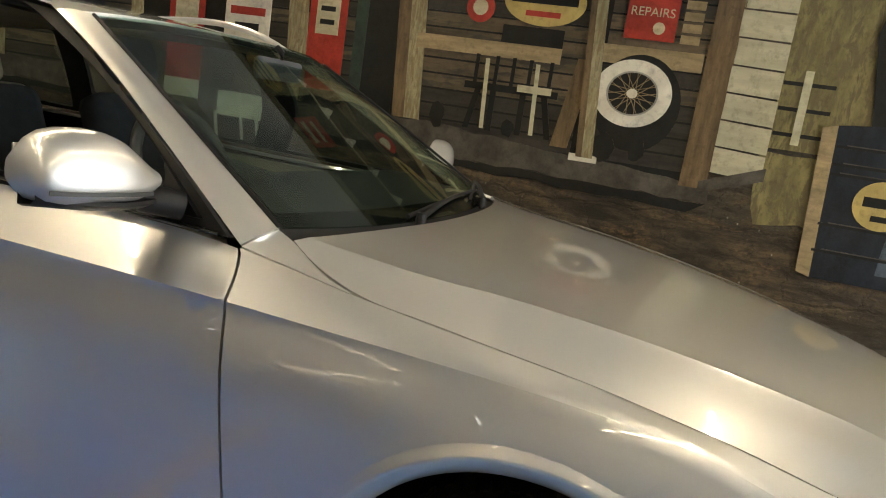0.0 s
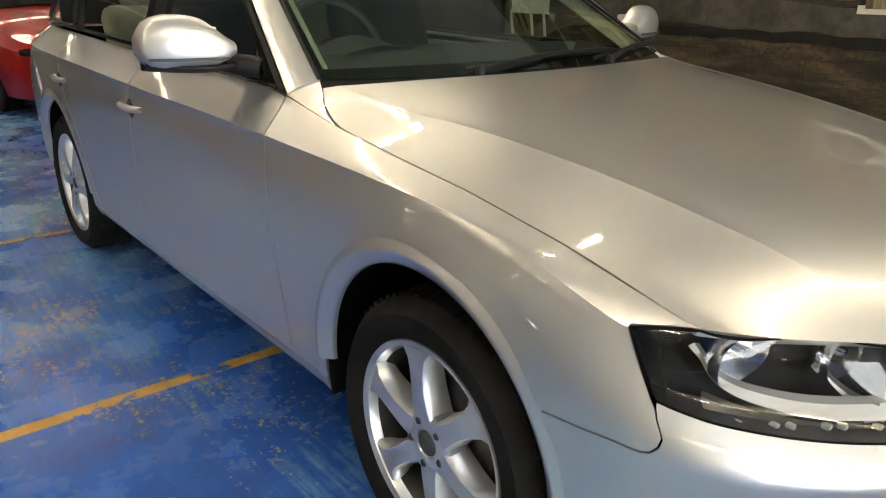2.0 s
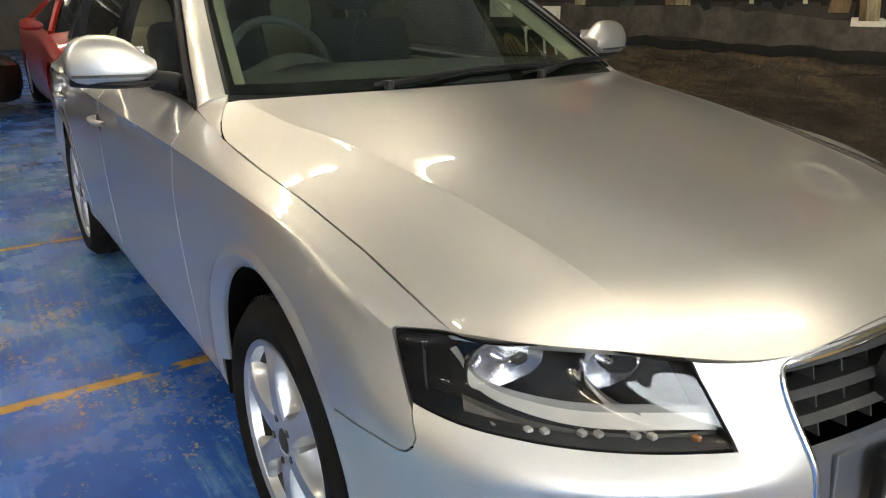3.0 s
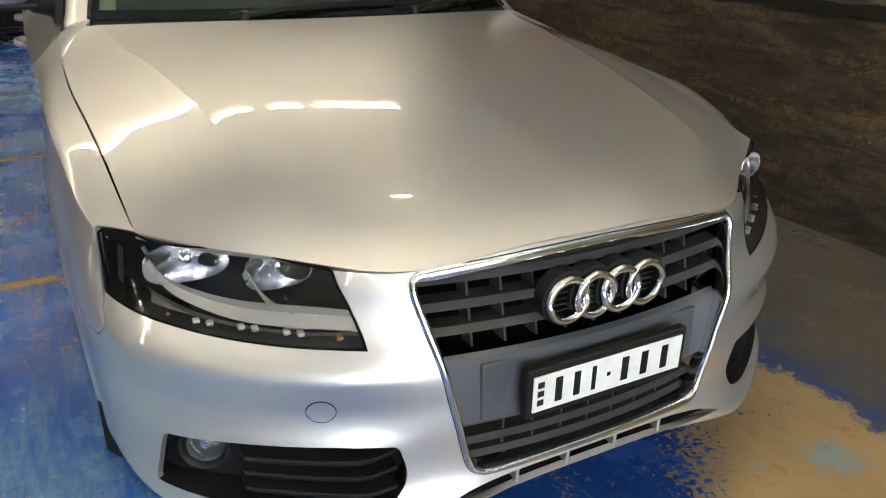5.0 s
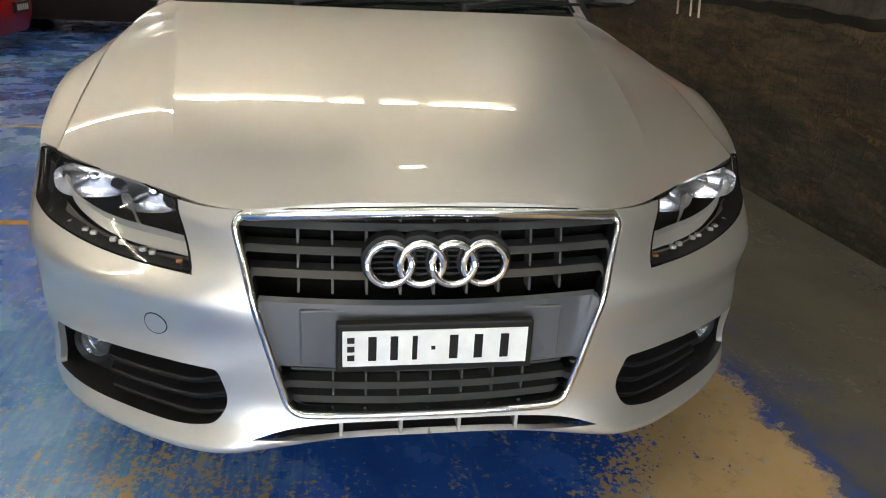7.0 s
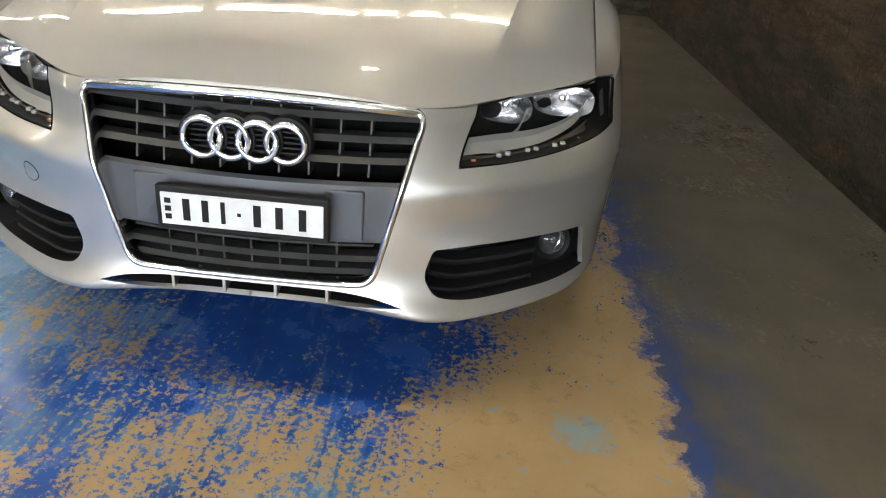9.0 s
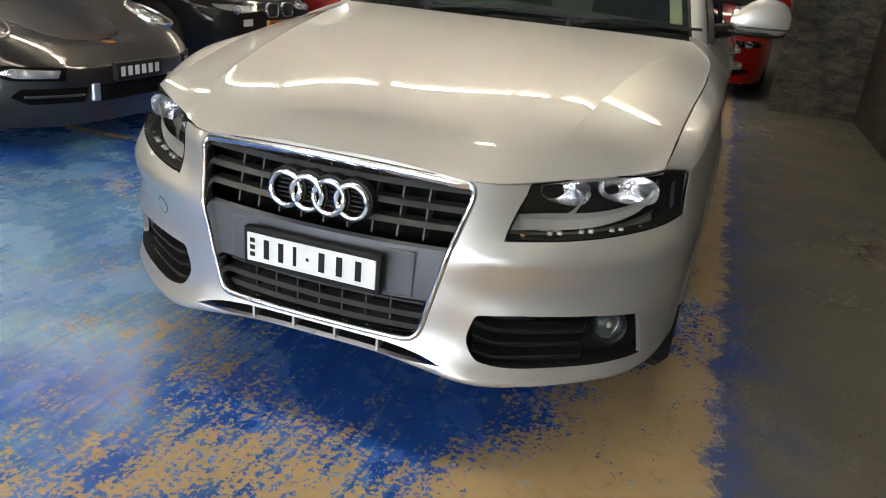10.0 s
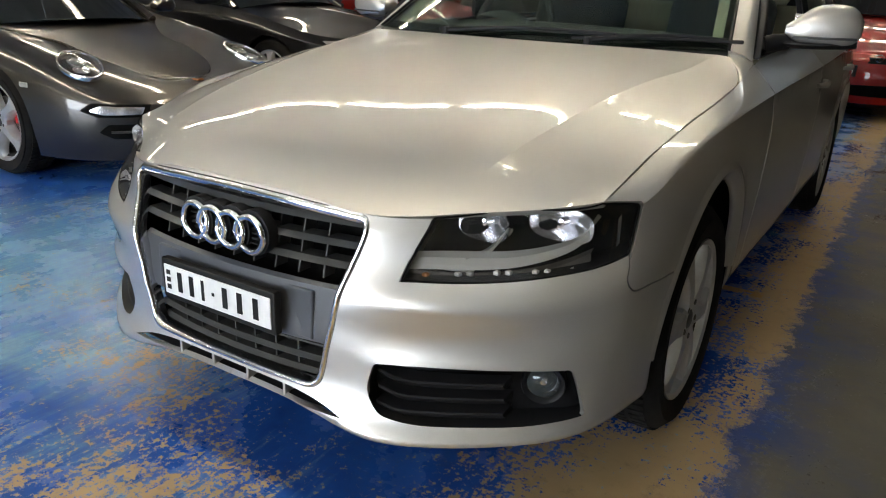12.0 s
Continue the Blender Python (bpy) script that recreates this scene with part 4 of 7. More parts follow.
part("grille_surround", ring_strip(grille_loop, [(-0.003, -0.02), (-0.003, 0.0015), (-0.006, 0.0045), (-0.013, 0.0065), (-0.021, 0.0045), (-0.026, 0.0), (-0.027, -0.03)], slim=.62), CHROME, wagon, "chrome grille surround", 50)
part("grille_seal", ring_strip(grille_loop, [(0.0, -0.02), (0.0, -0.002), (-0.004, -0.002), (-0.004, -0.02)]), MATT_BLACK, wagon)


def grille_half_width(z):
    zs = half_loop[:, 2]
    k = (half_loop[:, 0] > 0.25)
    order = zs[k].argsort()
    return float(np.interp(z, zs[k][order], half_loop[k][order, 0])) - 0.012


def grille_y(z):
    return float(np.interp(z, [.29, .45, .55, .63, .70, .725], [-.008, -.010, .000, .014, .036, .045]))


def bow(x):
    """How far the nose falls back towards its sides."""
    return 0.30 * x * x


def bowed_bar(half, z0, z1, y, depth, steps=14, tilt=0.0):
    """A flat bar across the grille that follows the nose's curve."""
    bm = bmesh.new()
    rows = []
    for i in range(steps + 1):
        x = half * (2 * i / steps - 1)
        f = y + bow(x)
        rows.append([bm.verts.new(p) for p in ((x, f, z0), (x, f + tilt, z1), (x, f + depth, z1), (x, f + depth, z0))])
    for a, b in zip(rows, rows[1:]):
        for k in range(4):
            bm.faces.new((a[k], a[(k + 1) % 4], b[(k + 1) % 4], b[k]))
    bm.faces.new(rows[0])
    bm.faces.new(rows[-1][::-1])
    return bm


part("grille_back", bowed_bar(0.40, .26, .73, .10, .01), MATT_BLACK, wagon)
for z in (.682, .636, .590):
    part("grille_slat", bowed_bar(grille_half_width(z) + .004, z - .006, z + .006, grille_y(z) + .004, .05, tilt=.012), DARK_GREY, wagon, "satin grey grille slat")
for z in (.352, .318):
    part("grille_slat", bowed_bar(grille_half_width(z) + .004, z - .005, z + .005, grille_y(z) + .008, .045, tilt=.010), DARK_GREY, wagon, "satin grey grille slat")
part("grille_slat", bowed_bar(grille_half_width(.385) - .02, .381, .386, grille_y(.385) + .02, .04), DARK_GREY, wagon)
for i in range(-5, 6):
    x = i * 0.066
    for z0, z1 in ((.548, .712), (.305, .395)):
        if abs(x) < grille_half_width(z0) - 0.02:
            bm = bmesh.new()
            vs = [bm.verts.new((x + dx, grille_y(z) + bow(x) + dy, z)) for dx in (-.0022, .0022) for dy, z in ((.022, z0), (.022, z1), (.06, z1), (.06, z0))]
            bm.faces.new(vs[:4]), bm.faces.new(vs[4:][::-1])
            for k in range(4):
                bm.faces.new((vs[k], vs[4 + k], vs[4 + (k + 1) % 4], vs[(k + 1) % 4]))
            part("grille_rib", bm, DARK_GREY, wagon)
# grey panel that carries the number plate
panel = bmesh.new()
rows = []
for z, dy in ((.542, .012), (.536, .0), (.43, -.004), (.402, -.002), (.398, .02)):
    w = grille_half_width(z) - .001
    rows.append([panel.verts.new((w * (2 * i / 16 - 1), grille_y(z) + dy + bow(w * (2 * i / 16 - 1)), z)) for i in range(17)])
for a, b in zip(rows, rows[1:]):
    for i in range(16):
        panel.faces.new((a[i], a[i + 1], b[i + 1], b[i]))
part("plate_panel", panel, GREY_PLASTIC, wagon, "grey plastic panel behind the number plate", 30)
mount = cube(-.262, .262, 0, .012, .408, .526, bevel=.004)
for v in mount.verts:
    v.co.y += bow(v.co.x) * .9 - .016 + (0.0 if v.co.z < .46 else .004)
part("plate_mount", mount, GREY_PLASTIC, wagon)
part("plate_frame", cube(-.193, .193, -.040, -.018, .413, .518, bevel=.004), PLATE_BLACK, wagon, "black number plate frame")
plate = part("number_plate", cube(-.181, .181, -.0425, -.039, .4275, .5035, bevel=.001), PLATE_WHITE, wagon, "white number plate with black marks")
for x, w in ((-.124, .016), (-.082, .015), (-.042, .010), (.034, .017), (.083, .017), (.135, .017)):
    part("plate_bar", cube(x - w / 2, x + w / 2, -.0437, -.0422, .440, .492, bevel=.0004), PLATE_BLACK, plate)
part("plate_bar", cube(-.010, -.002, -.0437, -.0422, .461, .469), PLATE_BLACK, plate)
for z in (.447, .466, .485):
    part("plate_bar", cube(-.172, -.158, -.0437, -.0422, z - .006, z + .006), PLATE_BLACK, plate)
# badge of four linked rings on a round-backed carrier
for k, x in enumerate((-.0915, -.0305, .0305, .0915)):
    pts = [(x + .0415 * math.cos(a), -.012 + bow(x) + (.0016 if (k + (math.sin(a) > 0)) % 2 else -.0016) * abs(math.cos(a)), .626 + .0415 * math.sin(a)) for a in np.linspace(0, 2 * math.pi, 49)[:-1]]
    part("badge_ring", ring_strip(pts, [(.0075, -.004), (.0065, .002), (.003, .0046), (-.003, .0046), (-.0065, .002), (-.0075, -.004)]), CHROME, wagon, "chrome badge ring", 60)
    pts = [(x + .049 * math.cos(a), .0, .628 + .05 * math.sin(a)) for a in np.linspace(0, 2 * math.pi, 33)[:-1]]
    part("badge_back", ring_strip(pts, [(.004, -.03), (.004, .0), (-.004, .002), (-.012, .0), (-.012, -.03)]), BLACK_PLASTIC, wagon, "", 50)
    for z in (.600, .612, .624, .636, .648):
        part("badge_louvre", cube(x - .034, x + .034, .008, .02, z - .002, z + .002), BLACK_PLASTIC, wagon)

# lower slot with its struts and silver blade
part("slot_back", bowed_bar(.38, .235, .292, .05, .01), MATT_BLACK, wagon)
slot_floor = bmesh.new()
rows = [[slot_floor.verts.new((x, y + bow(x) * .3, z)) for y, z in ((-.010, .2495), (.05, .262))] for x in np.linspace(-.36, .36, 15)]
for a, b in zip(rows, rows[1:]):
    slot_floor.faces.new((a[0], a[1], b[1], b[0]))
part("slot_floor", slot_floor, BLACK_PLASTIC, wagon)
for x in (-.183, -.061, .061, .183):
    part("slot_strut", cube(x - .004, x + .004, -.014, .045, .246, .286, bevel=.002), SILVER, wagon, "silver strut")

# tow-eye cover, on the car's right
tow = S_([(.548, .075, .468)])[0]
disc = np.array([tow + .026 * np.array((math.cos(a), math.sin(a))) for a in np.linspace(0, 2 * math.pi, 33)[:-1]])
part("tow_cover", sheet_mesh("tow_cover", cut_sheet(flank, disc, gap=.01, edge=.005, lift=.0012, flange=.004), SILVER, True), None, wagon, "round silver tow-eye cover")
rim = flank(disc) + flank.normal(disc) * .0004
part("tow_seam", sweep([Vector((-p[0], p[1], p[2])) for p in rim], .0012, 5, True), MATT_BLACK, wagon)


def sheet_bowl(loop, depth, shrink=0.0, gap=0.02, floor=True):
    """The walls and floor of a pocket behind a loop on the flank, pushed straight back."""
    bm = bmesh.new()
    l = dense(shrunk(loop, shrink), 0.012)
    p = flank(l)
    n = np.array((-.30, .95, 0.0))
    a, b = [bm.verts.new(q) for q in p], [bm.verts.new(q + n * depth) for q in p]
    k = len(a)
    for i in range(k):
        bm.faces.new((a[i], a[(i + 1) % k], b[(i + 1) % k], b[i]))
    if floor:
        bmesh.ops.triangulate(bm, faces=[bm.faces.new(b)])
    return bm


# headlamps
lens = cut_sheet(flank, shrunk(lamp_loop, .003), gap=.02, edge=.008, lift=-.001, flange=.006)


def lamp_strip(line, width, back, bulge=0.0):
    """A satin ribbon inside the lamp, along a line of flank points and set back from the lens."""
    sv = S_(smooth_line(line, 28))
    bm = bmesh.new()
    rows = []
    for i, q in enumerate(sv):
        f = i / (len(sv) - 1)
        w = width if not isinstance(width, tuple) else width[0] + (width[1] - width[0]) * f
        rows.append([bm.verts.new(flank([q + (0, w * k)])[0] - flank.normal([q])[0] * (back + (0.012 if k else 0.0))) for k in (0, .35, .7, 1.0)])
    for a, b in zip(rows, rows[1:]):
        for i in range(3):
            bm.faces.new((a[i], a[i + 1], b[i + 1], b[i]))
    return bm


def reflector_bowl(center, rx, rz, depth):
    """A faceted bowl that opens forward."""
    bm = bmesh.new()
    rings = []
    for k, (r, d) in enumerate(((1.0, 0), (.98, .15), (.86, .5), (.6, .8), (.25, 1.0))):
        rings.append([bm.verts.new((center[0] + rx * r * math.copysign(abs(math.cos(a)) ** .7, math.cos(a)), center[1] + depth * d, center[2] + rz * r * math.copysign(abs(math.sin(a)) ** .7, math.sin(a)))) for a in np.linspace(0, 2 * math.pi, 29)[:-1]])
    for a, b in zip(rings, rings[1:]):
        for i in range(28):
            bm.faces.new((a[i], a[(i + 1) % 28], b[(i + 1) % 28], b[i]))
    bm.faces.new(rings[-1])
    return bm


def glow_bulb(c, r, l):
    bm = lathe([(0, -l), (r * .7, -l * .95), (r, -l * .6), (r, 0), (0, 0)], 12, "y")
    bmesh.ops.translate(bm, vec=c, verts=bm.verts)
    return bm


for side, tag in ((1, False), (-1, True)):
    lamp = part("headlamp", sheet_mesh("headlamp", lens, LAMP_GLASS, tag), None, wagon, "clear headlamp lens")
    lamp.visible_shadow = False

    def inner(name, bm, material, label="", smooth=40):
        if side < 0:
            bmesh.ops.scale(bm, vec=(-1, 1, 1), verts=bm.verts)
        return part(name, bm, material, lamp, label, smooth)

    inner("lamp_housing", sheet_bowl(lamp_loop, .10, .0015), BLACK_PLASTIC, "black lamp housing")
    inner("lamp_bezel", lamp_strip([(.484, .074, .650), (.56, .125, .657), (.66, .198, .663), (.735, .268, .675), (.778, .315, .697), (.79, .345, .724)], (.038, .024), .016), LAMP_GREY, "satin grey lamp blade")
    inner("lamp_divider", lamp_strip([(.575, .145, .642), (.60, .178, .655), (.625, .215, .685), (.635, .235, .71)], (.030, .006), .022), LAMP_GREY, "satin grey divider")
    inner("lamp_shelf", lamp_strip([(.50, .095, .640), (.56, .125, .638), (.60, .15, .638)], .018, .03), LAMP_GREY)
    inner("main_reflector", reflector_bowl((.702, .322, .690), .076, .038, .05), BOWL, "bright main beam reflector", 20)
    inner("dip_reflector", reflector_bowl((.560, .230, .684), .062, .036, .05), BOWL, "bright dipped beam reflector", 20)
    inner("bulb", glow_bulb((.700, .352, .694), .011, .03), REFLECTOR)
    inner("bulb", glow_bulb((.560, .260, .690), .011, .03), REFLECTOR)
    for k, f in enumerate((.505, .56, .58, .625, .645, .69, .71, .755, .775, .805)):
        c = flank_at([(f, .06 + (f - .47) * .8, .604 + .03 * max(0, f - .7) * 3)], -.022)[0]
        inner("running_light", cube(c[0] - .006, c[0] + .006, c[1] - .004, c[1] + .01, c[2] - .0042, c[2] + .0042, bevel=.002), AMBER if k == 0 else LAMP_GREY)
    inner("light_guide", lamp_strip([(.480, .068, .618), (.56, .118, .616), (.66, .192, .622), (.735, .262, .636), (.79, .33, .657)], .028, .026), LAMP_DARK)
    inner("lamp_side", lamp_strip([(.815, .385, .655), (.815, .395, .69), (.808, .405, .715)], .03, .014), DARK_GREY)
    rim = flank(dense(lamp_loop, .012)) + flank.normal(dense(lamp_loop, .012)) * -.001
    inner("lamp_seal", sweep(rim, .0022, 6, True), MATT_BLACK)

# fog lamp pockets
def on_flank(x, z):
    """The flank's point that has this x and z."""
    aim = np.array((x, .04 + (x - .42) * .55, z))
    for _ in range(12):
        q = flank_at([aim])[0]
        aim = np.array((aim[0] + x - q[0], q[1], aim[2] + z - q[2]))
    return q


fog_at = np.array((.722, .256, .334))
for side in (1, -1):
    def inner(name, bm, material, parent, label="", smooth=40):
        if side < 0:
            bmesh.ops.scale(bm, vec=(-1, 1, 1), verts=bm.verts)
        return part(name, bm, material, parent, label, smooth)

    pocket = inner("fog_pocket", sheet_bowl(fog_loop, .06, .0), BLACK_PLASTIC, wagon, "black louvred fog lamp pocket")
    for z, fade in ((.352, .0), (.312, .0), (.275, .0)):
        bm = bmesh.new()
        rows = []
        for x in np.linspace(.415, .668, 12):
            q = on_flank(x, z)
            end = max(0.0, (.47 - x) / .05)
            rows.append([bm.verts.new((x, q[1] + .012 + dy, z + dz + .010 * end)) for dy, dz in ((.012 + .012 * end, -.012), (.002 + .012 * end, .0), (.006 + .012 * end, .004), (.045, .010), (.045, -.012))])
        for a, b in zip(rows, rows[1:]):
            for k in range(5):
                bm.faces.new((a[k], a[(k + 1) % 5], b[(k + 1) % 5], b[k]))
        bm.faces.new(rows[0]), bm.faces.new(rows[-1][::-1])
        inner("louvre", bm, BLACK_PLASTIC, pocket, "", 30)
    turn = Matrix.Translation(fog_at) @ Matrix.Rotation(radians(24), 4, "Z")
    bm = lathe([(.052, .05), (.051, .004), (.048, -.004), (.042, -.001), (.037, .006), (.036, .03)], 32, "y")
    bmesh.ops.transform(bm, matrix=turn, verts=bm.verts)
    fog = inner("fog_lamp", bm, BLACK_PLASTIC, pocket, "round fog lamp", 50)
    bm = lathe([(.036, .004), (.033, .02), (.020, .034), (.0, .038)], 24, "y")
    bmesh.ops.transform(bm, matrix=turn, verts=bm.verts)
    inner("fog_reflector", bm, BOWL, pocket, "bright fog reflector", 25)
    bm = lathe([(.037, .002), (.032, -.005), (.020, -.010), (.0, -.012)], 24, "y")
    bmesh.ops.transform(bm, matrix=turn, verts=bm.verts)
    inner("fog_glass", bm, FOG_GLASS, pocket, "", 60).visible_shadow = False
    bm = glow_bulb((0, .02, .004), .010, .022)
    bmesh.ops.transform(bm, matrix=turn, verts=bm.verts)
    inner("fog_bulb", bm, REFLECTOR, pocket)

# floor pan, nose underside and wheel housings
part("underbody", cube(-.72, .72, .45, 4.5, .24, .34), MATT_BLACK, wagon)
part("engine_bay", cube(-.55, .55, .36, 1.45, .34, .66), MATT_BLACK, wagon)
for y in (ARCH_Y, 3.672):
    for s in (1, -1):
        bm = bmesh.new()
        prof = [(s * .874, .384), (s * .86, .384), (s * .62, .380), (s * .60, .36), (s * .60, .05)]
        a = np.linspace(-.25, math.pi + .25, 28)
        rows = [[bm.verts.new((x, y - r * math.cos(t), .325 + r * math.sin(t))) for x, r in prof] for t in a]
        for p, q in zip(rows, rows[1:]):
            for k in range(4):
                bm.faces.new((p[k], p[k + 1], q[k + 1], q[k]))
        part("wheel_housing", bm, MATT_BLACK, wagon, "", 50)


# ---- wheels ----
def car_wheel(parent, x, y, r=.322, rim=.218, width=.215, spokes=6, face=1, material=None, hub_cap=None, turn=0.0, caliper=None, z=0.0):
    """A wheel whose outer face looks along +x (face 1) or -x. x: the outer face's place."""
    material = material or ALLOY
    place = pose(x, y, r + z, 0, 0, 0 if face > 0 else 180) @ Matrix.Rotation(turn, 4, "X")
    tyre = lathe([(rim - .004, -.028), (rim + .004, -.010), (rim + .03, .003), (rim + .062, .004), (r - .022, -.006), (r - .006, -.022), (r, -.045), (r, -width + .045), (r - .006, -width + .022),
                  (r - .03, -width + .004), (rim, -width + .01), (rim - .01, -width + .04)], 64, "x")
    wheel = part("wheel", tyre, RUBBER, parent, "black tyre on a silver alloy wheel", 35)
    wheel.matrix_basis = place
    bm = bmesh.new()
    for k in range(72):
        a = 2 * math.pi * k / 72
        for z0, z1 in ((-.075, -.03), (-.135, -.09), (-.19, -.15)):
            m = Matrix.Rotation(a, 4, "X")
            vs = [bm.verts.new(m @ Vector((xx, yy, rr))) for rr in (r - .003, r + .004) for xx, yy in ((z0, -.011), (z1, -.004), (z1, .013), (z0, .006))]
            for f in ((0, 1, 2, 3), (7, 6, 5, 4), (0, 4, 5, 1), (1, 5, 6, 2), (2, 6, 7, 3), (3, 7, 4, 0)):
                bm.faces.new([vs[i] for i in f])
    part("tread", bm, RUBBER, wheel)
    part("rim_barrel", lathe([(rim - .012, -width + .03), (rim - .03, -width + .05), (rim - .035, -.06), (rim - .020, -.034)], 56, "x"), BARREL, wheel, "rim barrel coloured dark as shade behind the spokes", 45)
    part("dust_shield", lathe([(0, -.105), (.16, -.105), (rim - .03, -.112), (rim - .03, -.118), (0, -.118)], 40, "x"), MATT_BLACK, wheel, "", 45)
    lip = lathe([(rim - .020, -.034), (rim - .018, -.028), (rim - .012, -.012), (rim + .002, -.006), (rim + .004, -.012), (rim - .004, -.03)], 56, "x")
    part("rim", lip, material, wheel, "", 45)
    for k in range(spokes):
        bm = bmesh.new()
        rows = []
        for f, w, d, dep in ((.0, .034, -.012, .06), (.2, .029, -.007, .06), (.45, .025, -.006, .058), (.68, .027, -.008, .052), (.86, .035, -.011, .045), (1.0, .060, -.015, .035)):
            rr = .048 + (rim - .016 - .048) * f
            c = w * .80
            rows.append([bm.verts.new((xx, yy, rr)) for xx, yy in ((d, -c), (d, c), (d - .008, w), (d - dep, w + .004), (d - dep, -w - .004), (d - .008, -w))])
        for a, b in zip(rows, rows[1:]):
            for i in range(6):
                bm.faces.new((a[i], a[(i + 1) % 6], b[(i + 1) % 6], b[i]))
        bm.faces.new(rows[0]), bm.faces.new(rows[-1][::-1])
        bmesh.ops.transform(bm, matrix=Matrix.Rotation(2 * math.pi * k / spokes, 4, "X"), verts=bm.verts)
        part("spoke", bm, material, wheel, "", 40)
    hub = lathe([(0, -.018), (.030, -.018), (.034, -.012), (.062, -.011), (.076, -.018), (.078, -.06), (0, -.06)], 36, "x")
    part("hub", hub, material, wheel, "", 40)
    part("hub_cap", lathe([(0, -.009), (.022, -.010), (.029, -.014), (.030, -.02), (0, -.02)], 28, "x"), hub_cap or DARK_GREY, wheel, "dark hub cap", 50)
    for k in range(5):
        a = 2 * math.pi * (k + .5) / 5
        nut = lathe([(0, -.008), (.008, -.008), (.010, -.012), (.010, -.02)], 6, "x")
        bmesh.ops.translate(nut, vec=(0, .053 * math.cos(a), .053 * math.sin(a)), verts=nut.verts)
        part("wheel_bolt", nut, STEEL_DISC, wheel)
    part("brake_disc", lathe([(.05, -.075), (.145, -.075), (.148, -.08), (.148, -.1), (.05, -.1)], 40, "x"), STEEL_DISC, wheel, "", 40)
    if caliper:
        bm = bmesh.new()
        rows = [[bm.verts.new((xx, q * math.sin(t), q * math.cos(t))) for xx, q in ((-.062, .10), (-.062, .155), (-.115, .16), (-.115, .10))] for t in np.linspace(.9, 1.9, 9)]
        for p, q in zip(rows, rows[1:]):
            for i in range(4):
                bm.faces.new((p[i], p[(i + 1) % 4], q[(i + 1) % 4], q[i]))
        bm.faces.new(rows[0]), bm.faces.new(rows[-1][::-1])
        part("brake_caliper", bm, caliper, wheel, "", 30)
    return wheel


wagon_wheel = car_wheel(wagon, .886, WHEEL_Y, r=.328, rim=.233, face=1, turn=.4, z=FLOOR_Z)
for wx, wy, angle, turn in ((-.886, WHEEL_Y, 180, .18), (.886, 3.672, 0, .4), (-.886, 3.672, 180, .5)):
    copy_thing(wagon_wheel, pose(wx, wy, .328 + FLOOR_Z, 0, 0, angle) @ Matrix.Rotation(turn, 4, "X"))


# ---- the wagon's roof, windows and cabin ----
def loft(rows, bm=None, smooth=True):
    """A grid of quads through rows of equally many points."""
    bm = bm or bmesh.new()
    vs = [[bm.verts.new(p) for p in r] for r in rows]
    for a, b in zip(vs, vs[1:]):
        for i in range(len(a) - 1):
            bm.faces.new((a[i], a[i + 1], b[i + 1], b[i]))
    return bm


def thick(bm, d):
    """Gives an open sheet a thickness, into its back."""
    bmesh.ops.recalc_face_normals(bm, faces=bm.faces)
    bmesh.ops.solidify(bm, geom=list(bm.faces), thickness=d)
    return bm


def patch(lines, n=14, m=14, mid=0.0):
    """A smooth grid through lines of points (each resampled to n), m rows."""
    rail = np.array([smooth_line(l, n) for l in lines])
    k = np.linspace(0, 1, len(lines))
    return cubic(k, rail.reshape(len(lines), -1), np.linspace(0, 1, m)).reshape(m, n, 3)


def mirrored(grid):
    """A half grid (first column in the middle) made whole."""
    return np.concatenate([(grid * (-1, 1, 1))[:, :0:-1], grid], 1)


# lines that roof, pillars and panes share
SCREEN_FOOT = [(0, 1.385, .992), (.38, 1.425, .990), (.62, 1.495, .990), (.722, 1.545, .990)]
SCREEN_MID = [(0, 1.80, 1.215), (.36, 1.825, 1.21), (.58, 1.86, 1.195), (.652, 1.88, 1.19)]
SCREEN_HEAD = [(0, 2.12, 1.395), (.32, 2.14, 1.392), (.50, 2.175, 1.380), (.575, 2.20, 1.372)]
PILLAR_OUT = [(.797, 1.585, .955), (.738, 1.84, 1.13), (.680, 2.07, 1.275), (.632, 2.26, 1.372)]
PILLAR_IN = [(.722, 1.545, .990), (.652, 1.88, 1.19), (.612, 2.05, 1.288), (.575, 2.20, 1.372)]
RAIL = [(.632, 2.26, 1.372), (.628, 2.6, 1.402), (.625, 3.1, 1.405), (.610, 3.6, 1.385), (.575, 4.15, 1.335), (.53, 4.45, 1.28)]
SPINE = [(0, 2.12, 1.395), (0, 2.5, 1.430), (0, 3.0, 1.436), (0, 3.6, 1.418), (0, 4.15, 1.375), (0, 4.50, 1.325)]

screen = patch([SCREEN_FOOT, SCREEN_MID, SCREEN_HEAD], 16, 16)
pane = part("windscreen", thick(loft(mirrored(screen)), .004), SCREEN_GLASS, wagon, "clear windscreen", 60)
pane.visible_shadow = False
# black printed border of the screen
border = loft(mirrored(patch([SCREEN_FOOT, SCREEN_MID, SCREEN_HEAD], 16, 60)[:5]) + (0, .004, -.007))
part("screen_border", border, MATT_BLACK, wagon, "black band along the screen's foot", 60)
part("screen_border", loft(mirrored(patch([SCREEN_FOOT, SCREEN_MID, SCREEN_HEAD], 16, 60)[-4:]) + (0, .004, -.007)), MATT_BLACK, wagon, "", 60)
edge_line = patch([SCREEN_FOOT, SCREEN_MID, SCREEN_HEAD], 30, 30)[:, -2:] + (-.001, .004, -.007)
